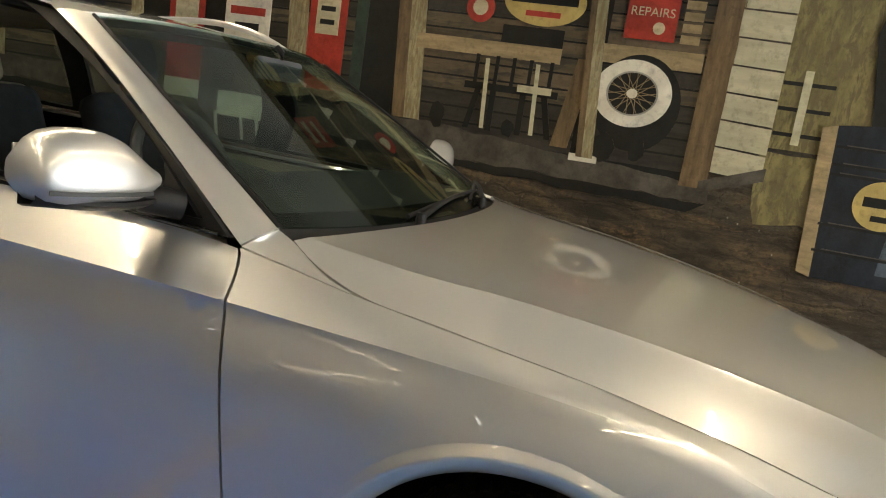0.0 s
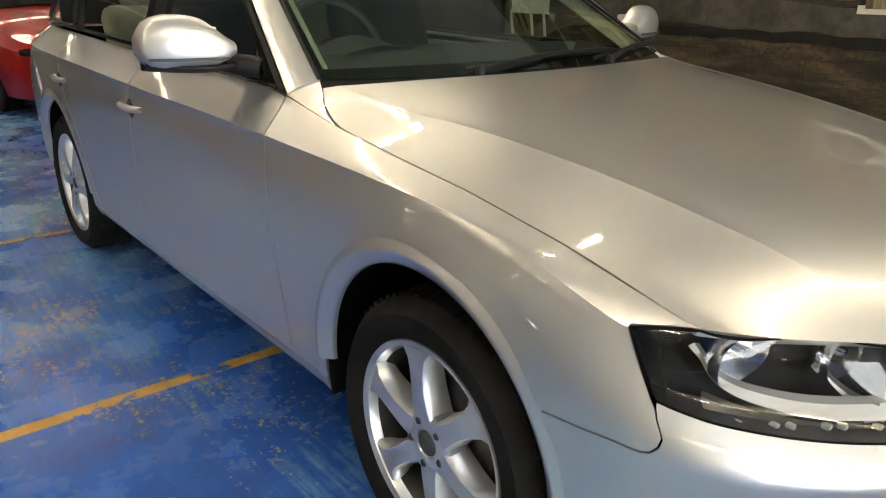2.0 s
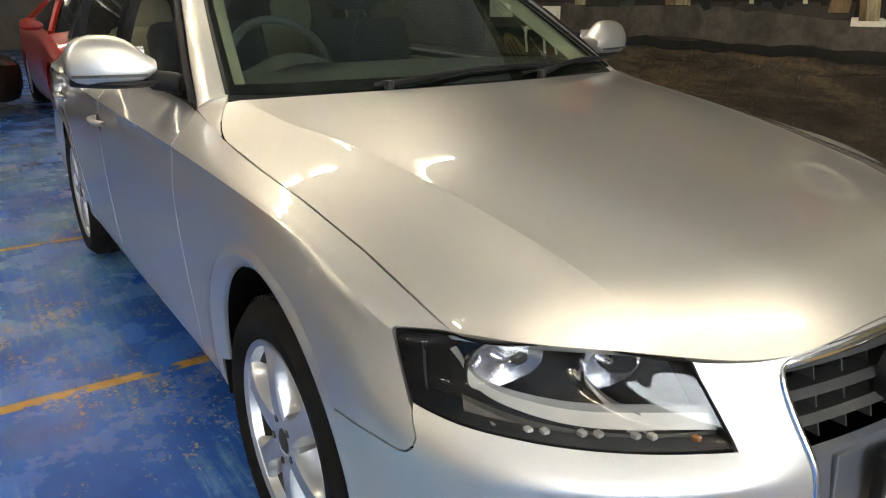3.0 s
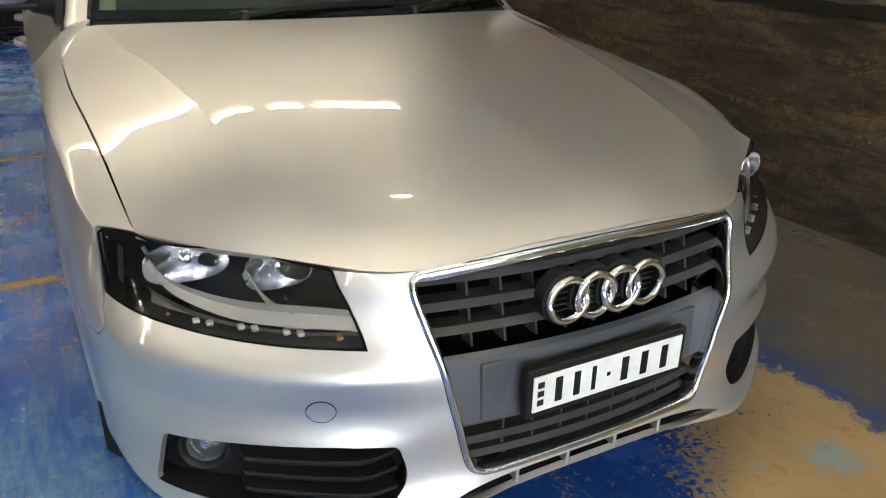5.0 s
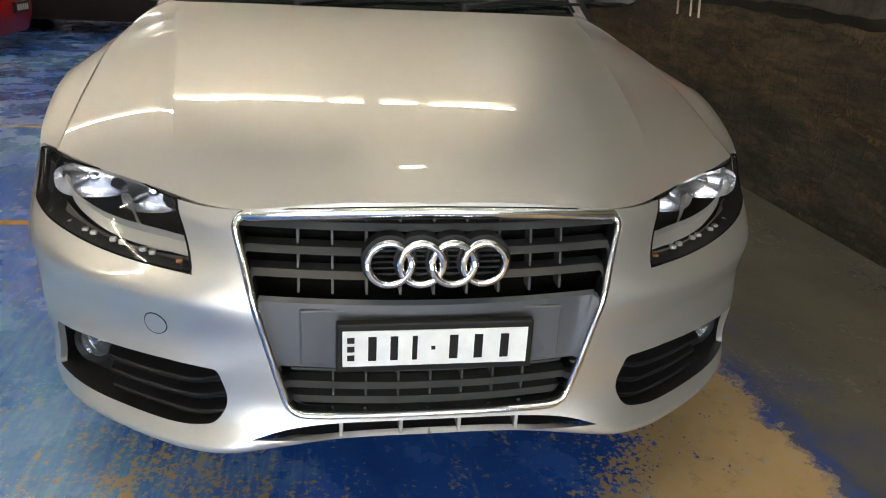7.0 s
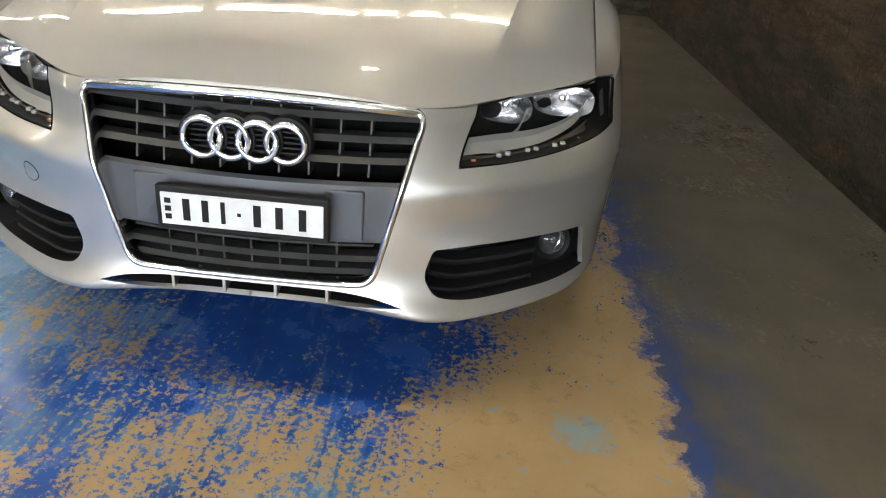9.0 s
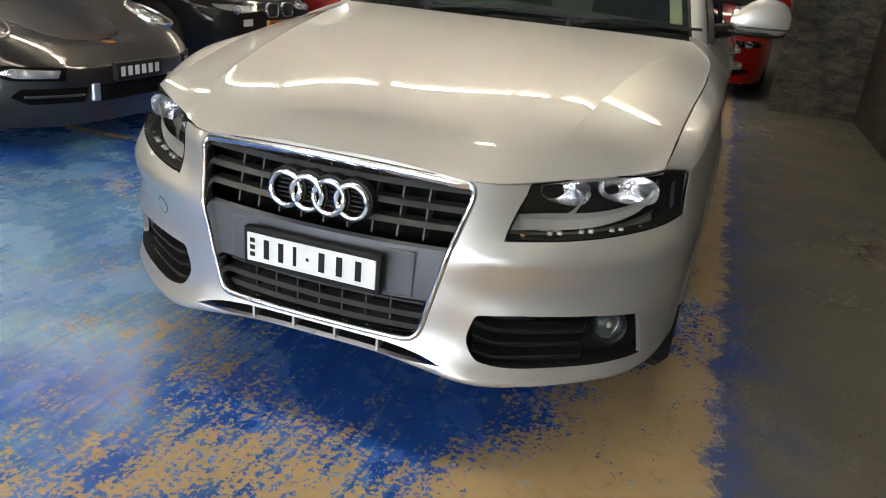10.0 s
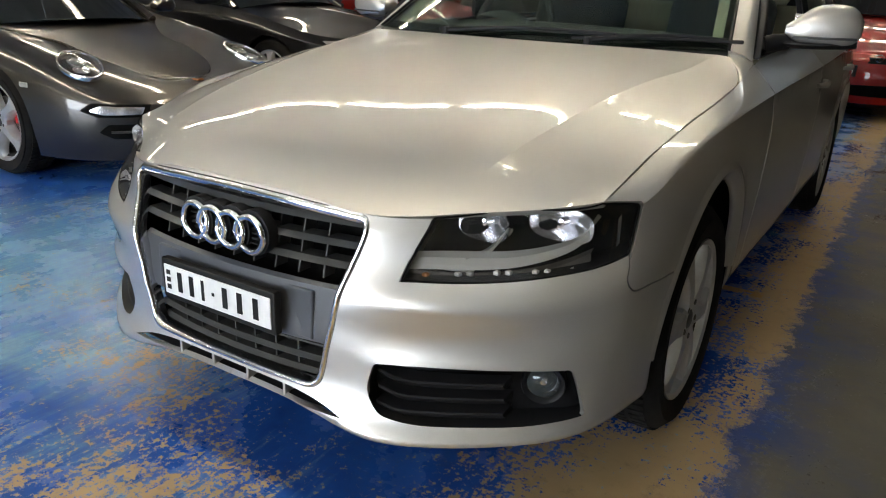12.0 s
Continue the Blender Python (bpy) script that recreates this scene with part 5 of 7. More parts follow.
both_sides("screen_border", lambda: loft(edge_line), MATT_BLACK, wagon)
both_sides("screen_seal", lambda: sweep(smooth_line(PILLAR_IN, 20) + (0.002, 0, .001), .006, 6), BLACK_PLASTIC, wagon)
# cowl between bonnet and screen
cowl_back = smooth_line(SCREEN_FOOT, 14)
cowl_front = smooth_line([(0, 1.345, .955), (.38, 1.385, .952), (.62, 1.43, .950), (.735, 1.47, .945)], 14)
part("cowl", loft(mirrored(np.stack([cowl_front, (cowl_front + cowl_back) / 2 - (0, 0, .012), cowl_back - (0, -.004, .004)]))), BLACK_PLASTIC, wagon, "black plastic cowl", 60)

pillar_rows = [np.array(PILLAR_IN), (np.array(PILLAR_IN) + np.array(PILLAR_OUT)) / 2 + (.010, -.008, .006), np.array(PILLAR_OUT)]
both_sides("windscreen_pillar", lambda: thick(loft(patch(pillar_rows, 18, 8)), .01), SILVER, wagon, "silver windscreen pillar", 50)
WING_IN = [(.812, 1.325, .914), (.783, 1.42, .9445), (.742, 1.498, .9735), (.722, 1.545, .986)]
WING_OUT = [(.8165, 1.325, .916), (.811, 1.42, .931), (.803, 1.51, .9435), (.7975, 1.578, .9525)]
wing_rows = [np.array(WING_IN) + (.003, 0, -.001), (np.array(WING_IN) + np.array(WING_OUT)) / 2 + (.004, -.002, .003), np.array(WING_OUT) + (.005, 0, .0012)]
both_sides("wing_corner", lambda: thick(loft(patch(wing_rows, 18, 8)), .01), SILVER, wagon, "silver corner of the wing", 50)

roof_mid = [((a[0] * .0 + b[0]) * .62, a[1] * .5 + b[1] * .5, a[2] * .62 + b[2] * .38 + .006) for a, b in zip(SPINE, RAIL)]
roof = patch([SPINE, roof_mid, RAIL], 30, 12)
part("roof", thick(loft(mirrored(np.swapaxes(roof, 0, 1))), .012), SILVER, wagon, "silver roof", 50)
both_sides("roof_rail", lambda: sweep(smooth_line([(.575, 2.35, 1.395), (.57, 2.45, 1.437), (.565, 3.1, 1.448), (.55, 3.8, 1.425), (.52, 4.3, 1.365), (.515, 4.36, 1.335)], 30), .013, 8), ALLOY, wagon, "satin silver roof rail")

# side panes between waist and roof
WAIST = [(.795, 1.60, .962), (.803, 2.3, .982), (.793, 3.0, .997), (.773, 3.67, 1.007), (.725, 4.3, 1.007), (.66, 4.52, 1.0)]
side = Skin([WAIST, [(.742, 1.85, 1.135), (.745, 2.40, 1.20), (.737, 3.05, 1.215), (.718, 3.65, 1.205), (.665, 4.22, 1.175), (.615, 4.45, 1.15)], RAIL],
            (0, .52, 1), mirror=(False, False), width=.42, pace=0)


front_pane = rounded(side.find([(.785, 1.68, .985), (.795, 2.46, 1.0), (.640, 2.50, 1.375), (.645, 2.31, 1.365), (.70, 2.05, 1.245)]), [.01, .01, .03, .05, .1])
rear_pane = rounded(side.find([(.79, 2.62, 1.003), (.775, 3.48, 1.02), (.632, 3.48, 1.365), (.638, 2.62, 1.378)]), [.01, .03, .04, .03])
quarter_pane = rounded(side.find([(.765, 3.60, 1.022), (.715, 4.20, 1.025), (.60, 4.12, 1.312), (.625, 3.60, 1.362)]), [.02, .05, .05, .03])
outline = dense(np.array([(0.002, 0.002), (side.length - .002, 0.002), (side.length - .002, side.width - .002), (0.002, side.width - .002)]), .05)
surround = cut_sheet(side, outline, [front_pane, rear_pane, quarter_pane], gap=.05, edge=.02, flange=.02)
pair("window_frame", surround, BLACK_PLASTIC, wagon, "black window surrounds and pillars")
for loop in (rear_pane, quarter_pane):
    for g in pair("side_window", cut_sheet(side, shrunk(loop, -.006), gap=.06, edge=.03, lift=-.008, flange=0), SCREEN_GLASS, wagon, "clear side window"):
        g.visible_shadow = False
both_sides("waist_trim", lambda: sweep(side(np.stack([np.linspace(.03, side.length - .1, 40), np.full(40, .006)], 1)) + (.006, 0, 0), .006, 6), CHROME, wagon, "bright waist trim")

# tail: tailgate glass and panel
gate = patch([[(0, 4.50, 1.325), (.3, 4.49, 1.315), (.53, 4.45, 1.28)], [(0, 4.66, 1.14), (.3, 4.64, 1.13), (.60, 4.55, 1.12)], [(0, 4.72, .97), (.35, 4.69, .975), (.60, 4.60, .985)]], 14, 12)
part("tailgate_window", thick(loft(mirrored(gate)), .006), BLACK_PLASTIC, wagon, "dark tailgate window", 60)

# mirrors
def mirror_shell(scale=1.0):
    """A mirror housing: domed above, nearly flat below, drawn out thin towards the door."""
    bm = bmesh.new()
    rings = []
    for i in range(25):
        f = i / 24
        x = .856 + .222 * f
        up = float(np.interp(f, (0, .10, .20, .30, .40, .54, .70, .84, .93, 1), (.26, .44, .68, .88, .98, 1.02, 1.0, .90, .72, .36))) * .082 * scale
        down = float(np.interp(f, (0, .08, .2, .8, .94, 1), (.35, .60, .85, 1, .85, .45))) * .056 * scale
        d = .080 * (1 - abs(1.28 * (f - .46)) ** 2.4 * .75) * scale
        c = Vector((x, 1.80 + .05 * f, 1.066 - .006 * (1 - f)))
        ring = []
        for k in range(28):
            a = 2 * math.pi * k / 28
            sy, sz = math.cos(a), math.sin(a)
            y = -d * abs(sy) ** .75 if sy > 0 else .035 * abs(sy) ** .5
            z = up * abs(sz) ** .85 if sz > 0 else -down * abs(sz) ** .55
            ring.append(bm.verts.new(c + Vector((0, y, z))))
        rings.append(ring)
    for a, b in zip(rings, rings[1:]):
        for k in range(28):
            bm.faces.new((a[k], a[(k + 1) % 28], b[(k + 1) % 28], b[k]))
    bm.faces.new(rings[0][::-1]), bm.faces.new(rings[-1])
    return bm


for m in (1, -1):
    def put(name, bm, material, parent, label="", smooth=60):
        if m < 0:
            bmesh.ops.scale(bm, vec=(-1, 1, 1), verts=bm.verts)
        return part(name, bm, material, parent, label, smooth)

    shell = put("door_mirror", mirror_shell(), SILVER, wagon, "silver door mirror with black base")
    lower = bmesh.new()
    rows = []
    for f in np.linspace(0, 1, 13):
        x = .845 + .226 * f
        d = .066 * (1 - (1.35 * (f - .42)) ** 2)
        z = 1.006 + .006 * (2 * f - .9) ** 2 + .004 * f
        rows.append([Vector((x, 1.80 + .05 * f + y * d, z + dz)) for y, dz in ((.45, .010), (-.35, .010), (-1.08, .012), (-1.12, .004), (-.7, -.008), (.0, -.012), (.45, -.010), (.45, .010))])
    put("mirror_base", loft(rows, lower), BLACK_PLASTIC, shell, "black lower edge")
    strip = bmesh.new()
    rows = []
    for f in np.linspace(.12, .97, 14):
        x = .856 + .222 * f
        d = .080 * (1 - abs(1.28 * (f - .46)) ** 2.4 * .75)
        rows.append([Vector((x, 1.80 + .05 * f - d * .99, 1.036 + dz + .002 * f)) for dz in (-.004, .004)])
    put("indicator_strip", thick(loft(rows, strip), .004), DARK_GREY, shell, "dark indicator strip")
    foot = sweep([(.79, 1.735, 1.005), (.82, 1.76, 1.012), (.86, 1.79, 1.018)], [.03, .03, .028], 12)
    put("mirror_foot", foot, BLACK_PLASTIC, shell, "black mirror foot")
    corner = loft([[(.797, 1.60, .968), (.785, 1.70, .985), (.79, 1.80, .99)], [(.772, 1.70, 1.03), (.768, 1.755, 1.045), (.77, 1.80, 1.05)], [(.742, 1.82, 1.115), (.742, 1.825, 1.117), (.742, 1.83, 1.12)]])
    put("mirror_triangle", corner, BLACK_PLASTIC, shell)
    glass = cube(.862, 1.06, .0, .004, 1.03, 1.11, bevel=.001)
    for v in glass.verts:
        v.co.y += 1.843 + .05 * (v.co.x - .85) / .23
    put("mirror_glass", glass, REFLECTOR, shell)
    # door handles
    for y in (2.50, 3.46):
        base = S_([(.905, y, .805)])[0]
        p = flank([base])[0]
        bm = bmesh.new()
        rows = []
        for f in np.linspace(-1, 1, 15):
            q = flank([base + (f * .088, 0)])[0]
            lift = .030 * (1 - abs(f) ** 3.2) + .006
            w = .015 * (1 - .35 * abs(f) ** 2)
            rows.append([Vector((q[0] + lift + a, q[1], q[2] + .01 + b)) for a, b in ((-.006, -w), (.004, -w * .8), (.008, 0), (.004, w * .8), (-.006, w), (-.012, 0), (-.006, -w))])
        put("door_handle", loft(rows, bm), SILVER, wagon, "silver pull handle")
        cup = lathe([(.034, .002), (.030, .0022), (.0, .0026)], 20, "x")
        bmesh.ops.translate(cup, vec=(p[0], p[1] + .02, p[2]), verts=cup.verts)
        put("handle_cup", cup, DARK_GREY, wagon)

# wipers
for x0, y0, x1, y1 in ((-.30, 1.395, .36, 1.455), (.28, 1.405, .70, 1.56)):
    arm = [(x0, y0, 1.0), (x0 + .35 * (x1 - x0), y0 + .3 * (y1 - y0) + .005, 1.022), (x1, y1 + .005, 1.025)]
    wiper = part("wiper", sweep(smooth_line(arm, 14), [.009 - .005 * i / 13 for i in range(14)], 8), BLACK_PLASTIC, wagon, "black wiper arm", 40)
    blade = [(x0 + .12 * (x1 - x0) - .12, y0 + .02, 1.004), ((x0 + x1) / 2, (y0 + y1) / 2 + .02, 1.016), (x1 + .06, y1 + .02, 1.018)]
    part("wiper_blade", sweep(smooth_line(blade, 14), .006, 6), BLACK_PLASTIC, wiper)
    part("wiper_cap", lathe([(0, .016), (.012, .014), (.014, 0), (.014, -.02)], 12, "z"), BLACK_PLASTIC, wiper).location = (x0, y0, 1.0)

# cabin
dash = patch([[(-.70, 1.60, .985), (-.3, 1.50, 1.00), (.3, 1.50, 1.00), (.70, 1.60, .985)], [(-.70, 1.78, 1.00), (-.3, 1.76, 1.02), (.3, 1.76, 1.02), (.70, 1.78, 1.00)],
              [(-.70, 1.98, .98), (-.3, 1.98, .99), (.3, 1.98, .98), (.70, 1.98, .98)], [(-.70, 2.02, .72), (-.3, 2.05, .70), (.3, 2.05, .70), (.70, 2.02, .72)]], 20, 16)
part("dashboard", loft(dash), DASH, wagon, "dark grey dashboard", 60)
hood = patch([[(-.52, 1.80, 1.01), (-.36, 1.78, 1.045), (-.20, 1.80, 1.01)], [(-.54, 1.95, 1.01), (-.36, 1.95, 1.065), (-.18, 1.95, 1.01)]], 12, 5)
part("instrument_hood", loft(hood), DASH, wagon, "", 60)
tilt = Matrix.Translation((-.36, 2.06, 1.0)) @ Matrix.Rotation(radians(-24), 4, "X")
steering = part("steering_wheel", sweep([tilt @ Vector((.185 * math.cos(a), 0, .185 * math.sin(a))) for a in np.linspace(0, 2 * math.pi, 41)[:-1]], .016, 8, True), DARK_GREY, wagon, "black steering wheel", 60)
bm = cube(-.06, .06, -.02, .03, -.06, .05, bevel=.02)
for x in (-.11, .11):
    box(bm, x - .06, x + .06, .0, .015, -.015, .02, bevel=.005)
box(bm, -.02, .02, .0, .015, -.17, -.05, bevel=.005)
bmesh.ops.transform(bm, matrix=tilt, verts=bm.verts)
part("steering_boss", bm, BLACK_PLASTIC, steering)


def car_seat(x, y, width=.50):
    seat = part("front_seat", cube(x - width / 2, x + width / 2, y - .28, y + .25, .46, .60, bevel=.05), FABRIC, wagon, "dark cloth front seat", 50)
    lean = Matrix.Translation((x, y + .24, .56)) @ Matrix.Rotation(radians(-20), 4, "X")
    part("seat_back", box(bmesh.new(), -width / 2, width / 2, -.07, .07, 0, .62, lean, .05), FABRIC, seat, "", 50)
    part("head_rest", box(bmesh.new(), -.135, .135, -.06, .05, .665, .86, lean, .05), FABRIC, seat, "", 50)
    for s in (-.05, .05):
        part("rest_post", box(bmesh.new(), s - .006, s + .006, -.006, .006, .6, .70, lean), CHROME, seat)


car_seat(-.37, 2.45)
car_seat(.37, 2.45)
bench = part("rear_bench", cube(-.64, .64, 3.10, 3.60, .46, .60, bevel=.05), BEIGE, wagon, "beige rear bench", 50)
lean = Matrix.Translation((0, 3.55, .56)) @ Matrix.Rotation(radians(-22), 4, "X")
part("bench_back", box(bmesh.new(), -.62, .62, -.07, .07, 0, .58, lean, .05), BEIGE, bench, "", 50)
for x in (-.40, .40):
    part("head_rest", box(bmesh.new(), x - .12, x + .12, -.05, .05, .58, .73, lean, .04), BEIGE, bench, "", 50)
part("head_lining", loft(mirrored(np.swapaxes(roof, 0, 1)) * (.97, 1, 1) - (0, 0, .025)), BEIGE, wagon, "pale head lining", 60)
both_sides("pillar_lining", lambda: thick(loft(patch([np.array(PILLAR_IN) + (-.075, .055, -.012), np.array(PILLAR_IN) + (-.045, .022, -.008), np.array(PILLAR_IN) + (-.012, .016, -.006), np.array(PILLAR_OUT) - (.03, -.01, .0)], 14, 8)), .008), BEIGE, wagon, "pale pillar lining")
both_sides("door_lining", lambda: cube(.74, .77, 1.65, 3.5, .35, .95, bevel=.01), BEIGE, wagon, "beige door lining")
part("cabin_floor", cube(-.74, .74, 1.5, 4.5, .345, .42), MATT_BLACK, wagon)
part("bulkhead", cube(-.74, .74, 1.462, 1.50, .345, .93), MATT_BLACK, wagon)
inside_mirror = part("rear_view_mirror", cube(-.12, .12, 2.02, 2.05, 1.285, 1.35, bevel=.012), GREY_PLASTIC, wagon, "rear view mirror below the roof", 50)
part("mirror_pane", cube(-.112, .112, 2.051, 2.053, 1.292, 1.343), REFLECTOR, inside_mirror)
part("mirror_stalk", sweep([(0, 2.03, 1.34), (0, 2.03, 1.37), (0, 2.05, 1.385)], .01, 8), BLACK_PLASTIC, inside_mirror)
sticker = loft(patch([SCREEN_FOOT, SCREEN_MID, SCREEN_HEAD], 30, 30)[23:27, 24:28] + (0, .005, -.004))
part("screen_sticker", sticker, PLATE_WHITE, wagon, "pale registration sticker")


# rolled lips round the wheel arches
def arch_lip(y, r):
    """A rolled rim on a smooth fit of the flank's bulge near the arch."""
    s, v = np.meshgrid(np.linspace(0, flank.length, 240), np.linspace(.01, flank.width - .01, 60))
    p = flank(np.stack([s.ravel(), v.ravel()], 1))
    d = np.hypot(p[:, 1] - y, p[:, 2] - .325)
    p = p[(d < .47) & (d > .33) & (p[:, 2] > .28) & (p[:, 0] > .8)]

    def terms(yy, zz):
        yy, zz = np.asarray(yy) - y, np.asarray(zz) - .5
        return np.stack([yy ** i * zz ** j for i in range(5) for j in range(5 - i)], -1)

    fit = np.linalg.lstsq(terms(p[:, 1], p[:, 2]), p[:, 0], rcond=None)[0]
    turn = np.linspace(.02, math.pi - .02, 56)
    columns = []
    for dr, out in ((.054, .0004), (.044, .0035), (.035, .0080), (.030, .0092), (.024, .0082), (.006, -.002), (-.002, -.006), (-.0045, -.010), (-.005, -.018)):
        yy, zz = y - (r + dr) * np.cos(turn), .325 + (r + dr) * np.sin(turn)
        columns.append(np.stack([terms(yy, zz) @ fit + out, yy, zz], 1))
    return loft(np.swapaxes(np.array(columns), 0, 1))


for y, r in ((ARCH_Y, .372), (3.672, .366)):
    both_sides("arch_lip", lambda: arch_lip(y, r), SILVER, wagon, "rolled silver arch lip", 50)


# ---- the other parked cars ----
DARK_GLASS = worn("dark_car_glass", (0.01, 0.012, 0.013), 0.04, vary=0.2, bump=0.0)
RED_PAINT = worn("red_caliper", (0.5, 0.02, 0.02), 0.35)
BAR_WHITE = worn("pale_plate_marks", (0.6, 0.6, 0.6), 0.4)
PAPER = worn("white_paper", (0.75, 0.75, 0.72), 0.7)


class Body:
    """A plain road car, nose towards -y: design lines from a few sizes."""

    def __init__(self, long, wide, wheelbase, overhang, nose, hood, waist, roof, cowl, head, rear, tail, crown=.05, roof_w=.56, low=.17, round_nose=.30, shoulder=.03, tops=None, wings=False):
        self.long, self.wide, self.w = long, wide, wide / 2
        self.axles = (overhang, overhang + wheelbase)
        w, r = self.w, round_nose
        y1, y2 = self.axles
        st = [(0, 0), (.5, .10 * r), (.80, .50 * r), (.955, r + .18), (1.0, y1), (.995, (y1 + y2) / 2 - .4), (1.0, (y1 + y2) / 2 + .5), (1.0, y2), (.90, long - .35), (.62, long - .08), (0, long)]
        f = np.array([s[0] for s in st])
        y = np.array([s[1] for s in st])
        ztop = np.interp(y, [0, r, y1, cowl, rear, long - .3, long], [nose, nose + .035, hood, waist, waist + .03, tail, tail - .04])

        if tops:
            ztop = np.interp(y, [t[0] for t in tops] + [rear, long - .3, long], [t[1] for t in tops] + [waist + .03, tail, tail - .04])

        def line(inset, z, dy):
            return [(max(0, a * w - inset) if a else 0, b + dy * (1 if k < 4 else -1 if k > 7 else 0), c) for k, (a, b, c) in enumerate(zip(f, y, z))]

        mid = low + .30 + 0 * ztop
        lines = [line(.10, ztop, .06), line(.045, ztop - .05, .02), line(shoulder * .4, ztop * .62 + mid * .38, .0), line(.0, mid, -.02), line(.02, low + .12 + 0 * ztop, -.01), line(.05, low + 0 * ztop, .03)]
        knots = (0, .12, .40, .66, .88, 1)
        if wings:
            # rounded wings that stand above a sunken bonnet
            def crest(inset, dy, drop, keep):
                ys = y + np.array([dy, dy, dy, dy * .8, dy * .3] + [0] * (len(y) - 5))
                k = np.interp(ys, [cowl - .30, cowl + .05], [1, 0])
                z = np.interp(ys, [t[0] for t in tops] + [rear, long - .3, long], [t[1] for t in tops] + [waist + .03, tail, tail - .04])
                return list(zip(f * (w - keep - (inset - keep) * k), ys, z - drop * k - (.0 if keep > .06 else .03) * (1 - k)))
            lines = [crest(.50, .26, .050, .10), crest(.30, .16, .008, .07), crest(.14, .07, .012, .05)] + [line(.035, ztop * .72 + mid * .28 - .01, .0)] + lines[3:]
            knots = (0, .16, .32, .48, .68, .88, 1)
        self.skin = Skin(lines, knots, width=.62 + .3 * wings, pace=3, fine=(140, 50))
        self.top_edge = lambda s: self.skin(np.stack([np.atleast_1d(s), 0 * np.atleast_1d(s)], 1))
        self.nose, self.cowl, self.head, self.rear, self.tail, self.roof, self.roof_w, self.crown, self.waist = nose, cowl, head, rear, tail, roof, roof_w, crown, waist

    def edge_at(self, ys):
        """The body's upper edge at places along the car."""
        s = np.linspace(0, self.skin.length, 400)
        e = self.top_edge(s)
        return np.stack([np.interp(ys, e[:, 1], e[:, k]) for k in range(3)], 1)


def strip(edge, mid_z, n=9):
    """Half a deck between the middle and an edge line."""
    t = np.linspace(0, 1, n)[None, :, None]
    mid = edge.copy()
    mid[:, 0] = 0
    mid[:, 2] = mid_z
    k = t ** 1.0
    g = mid[:, None] * (1 - k) + edge[:, None] * k
    g[:, :, 2] = mid_z[:, None] * (1 - t[:, :, 0] ** 2.4) + edge[:, 2:3] * t[:, :, 0] ** 2.4
    return g


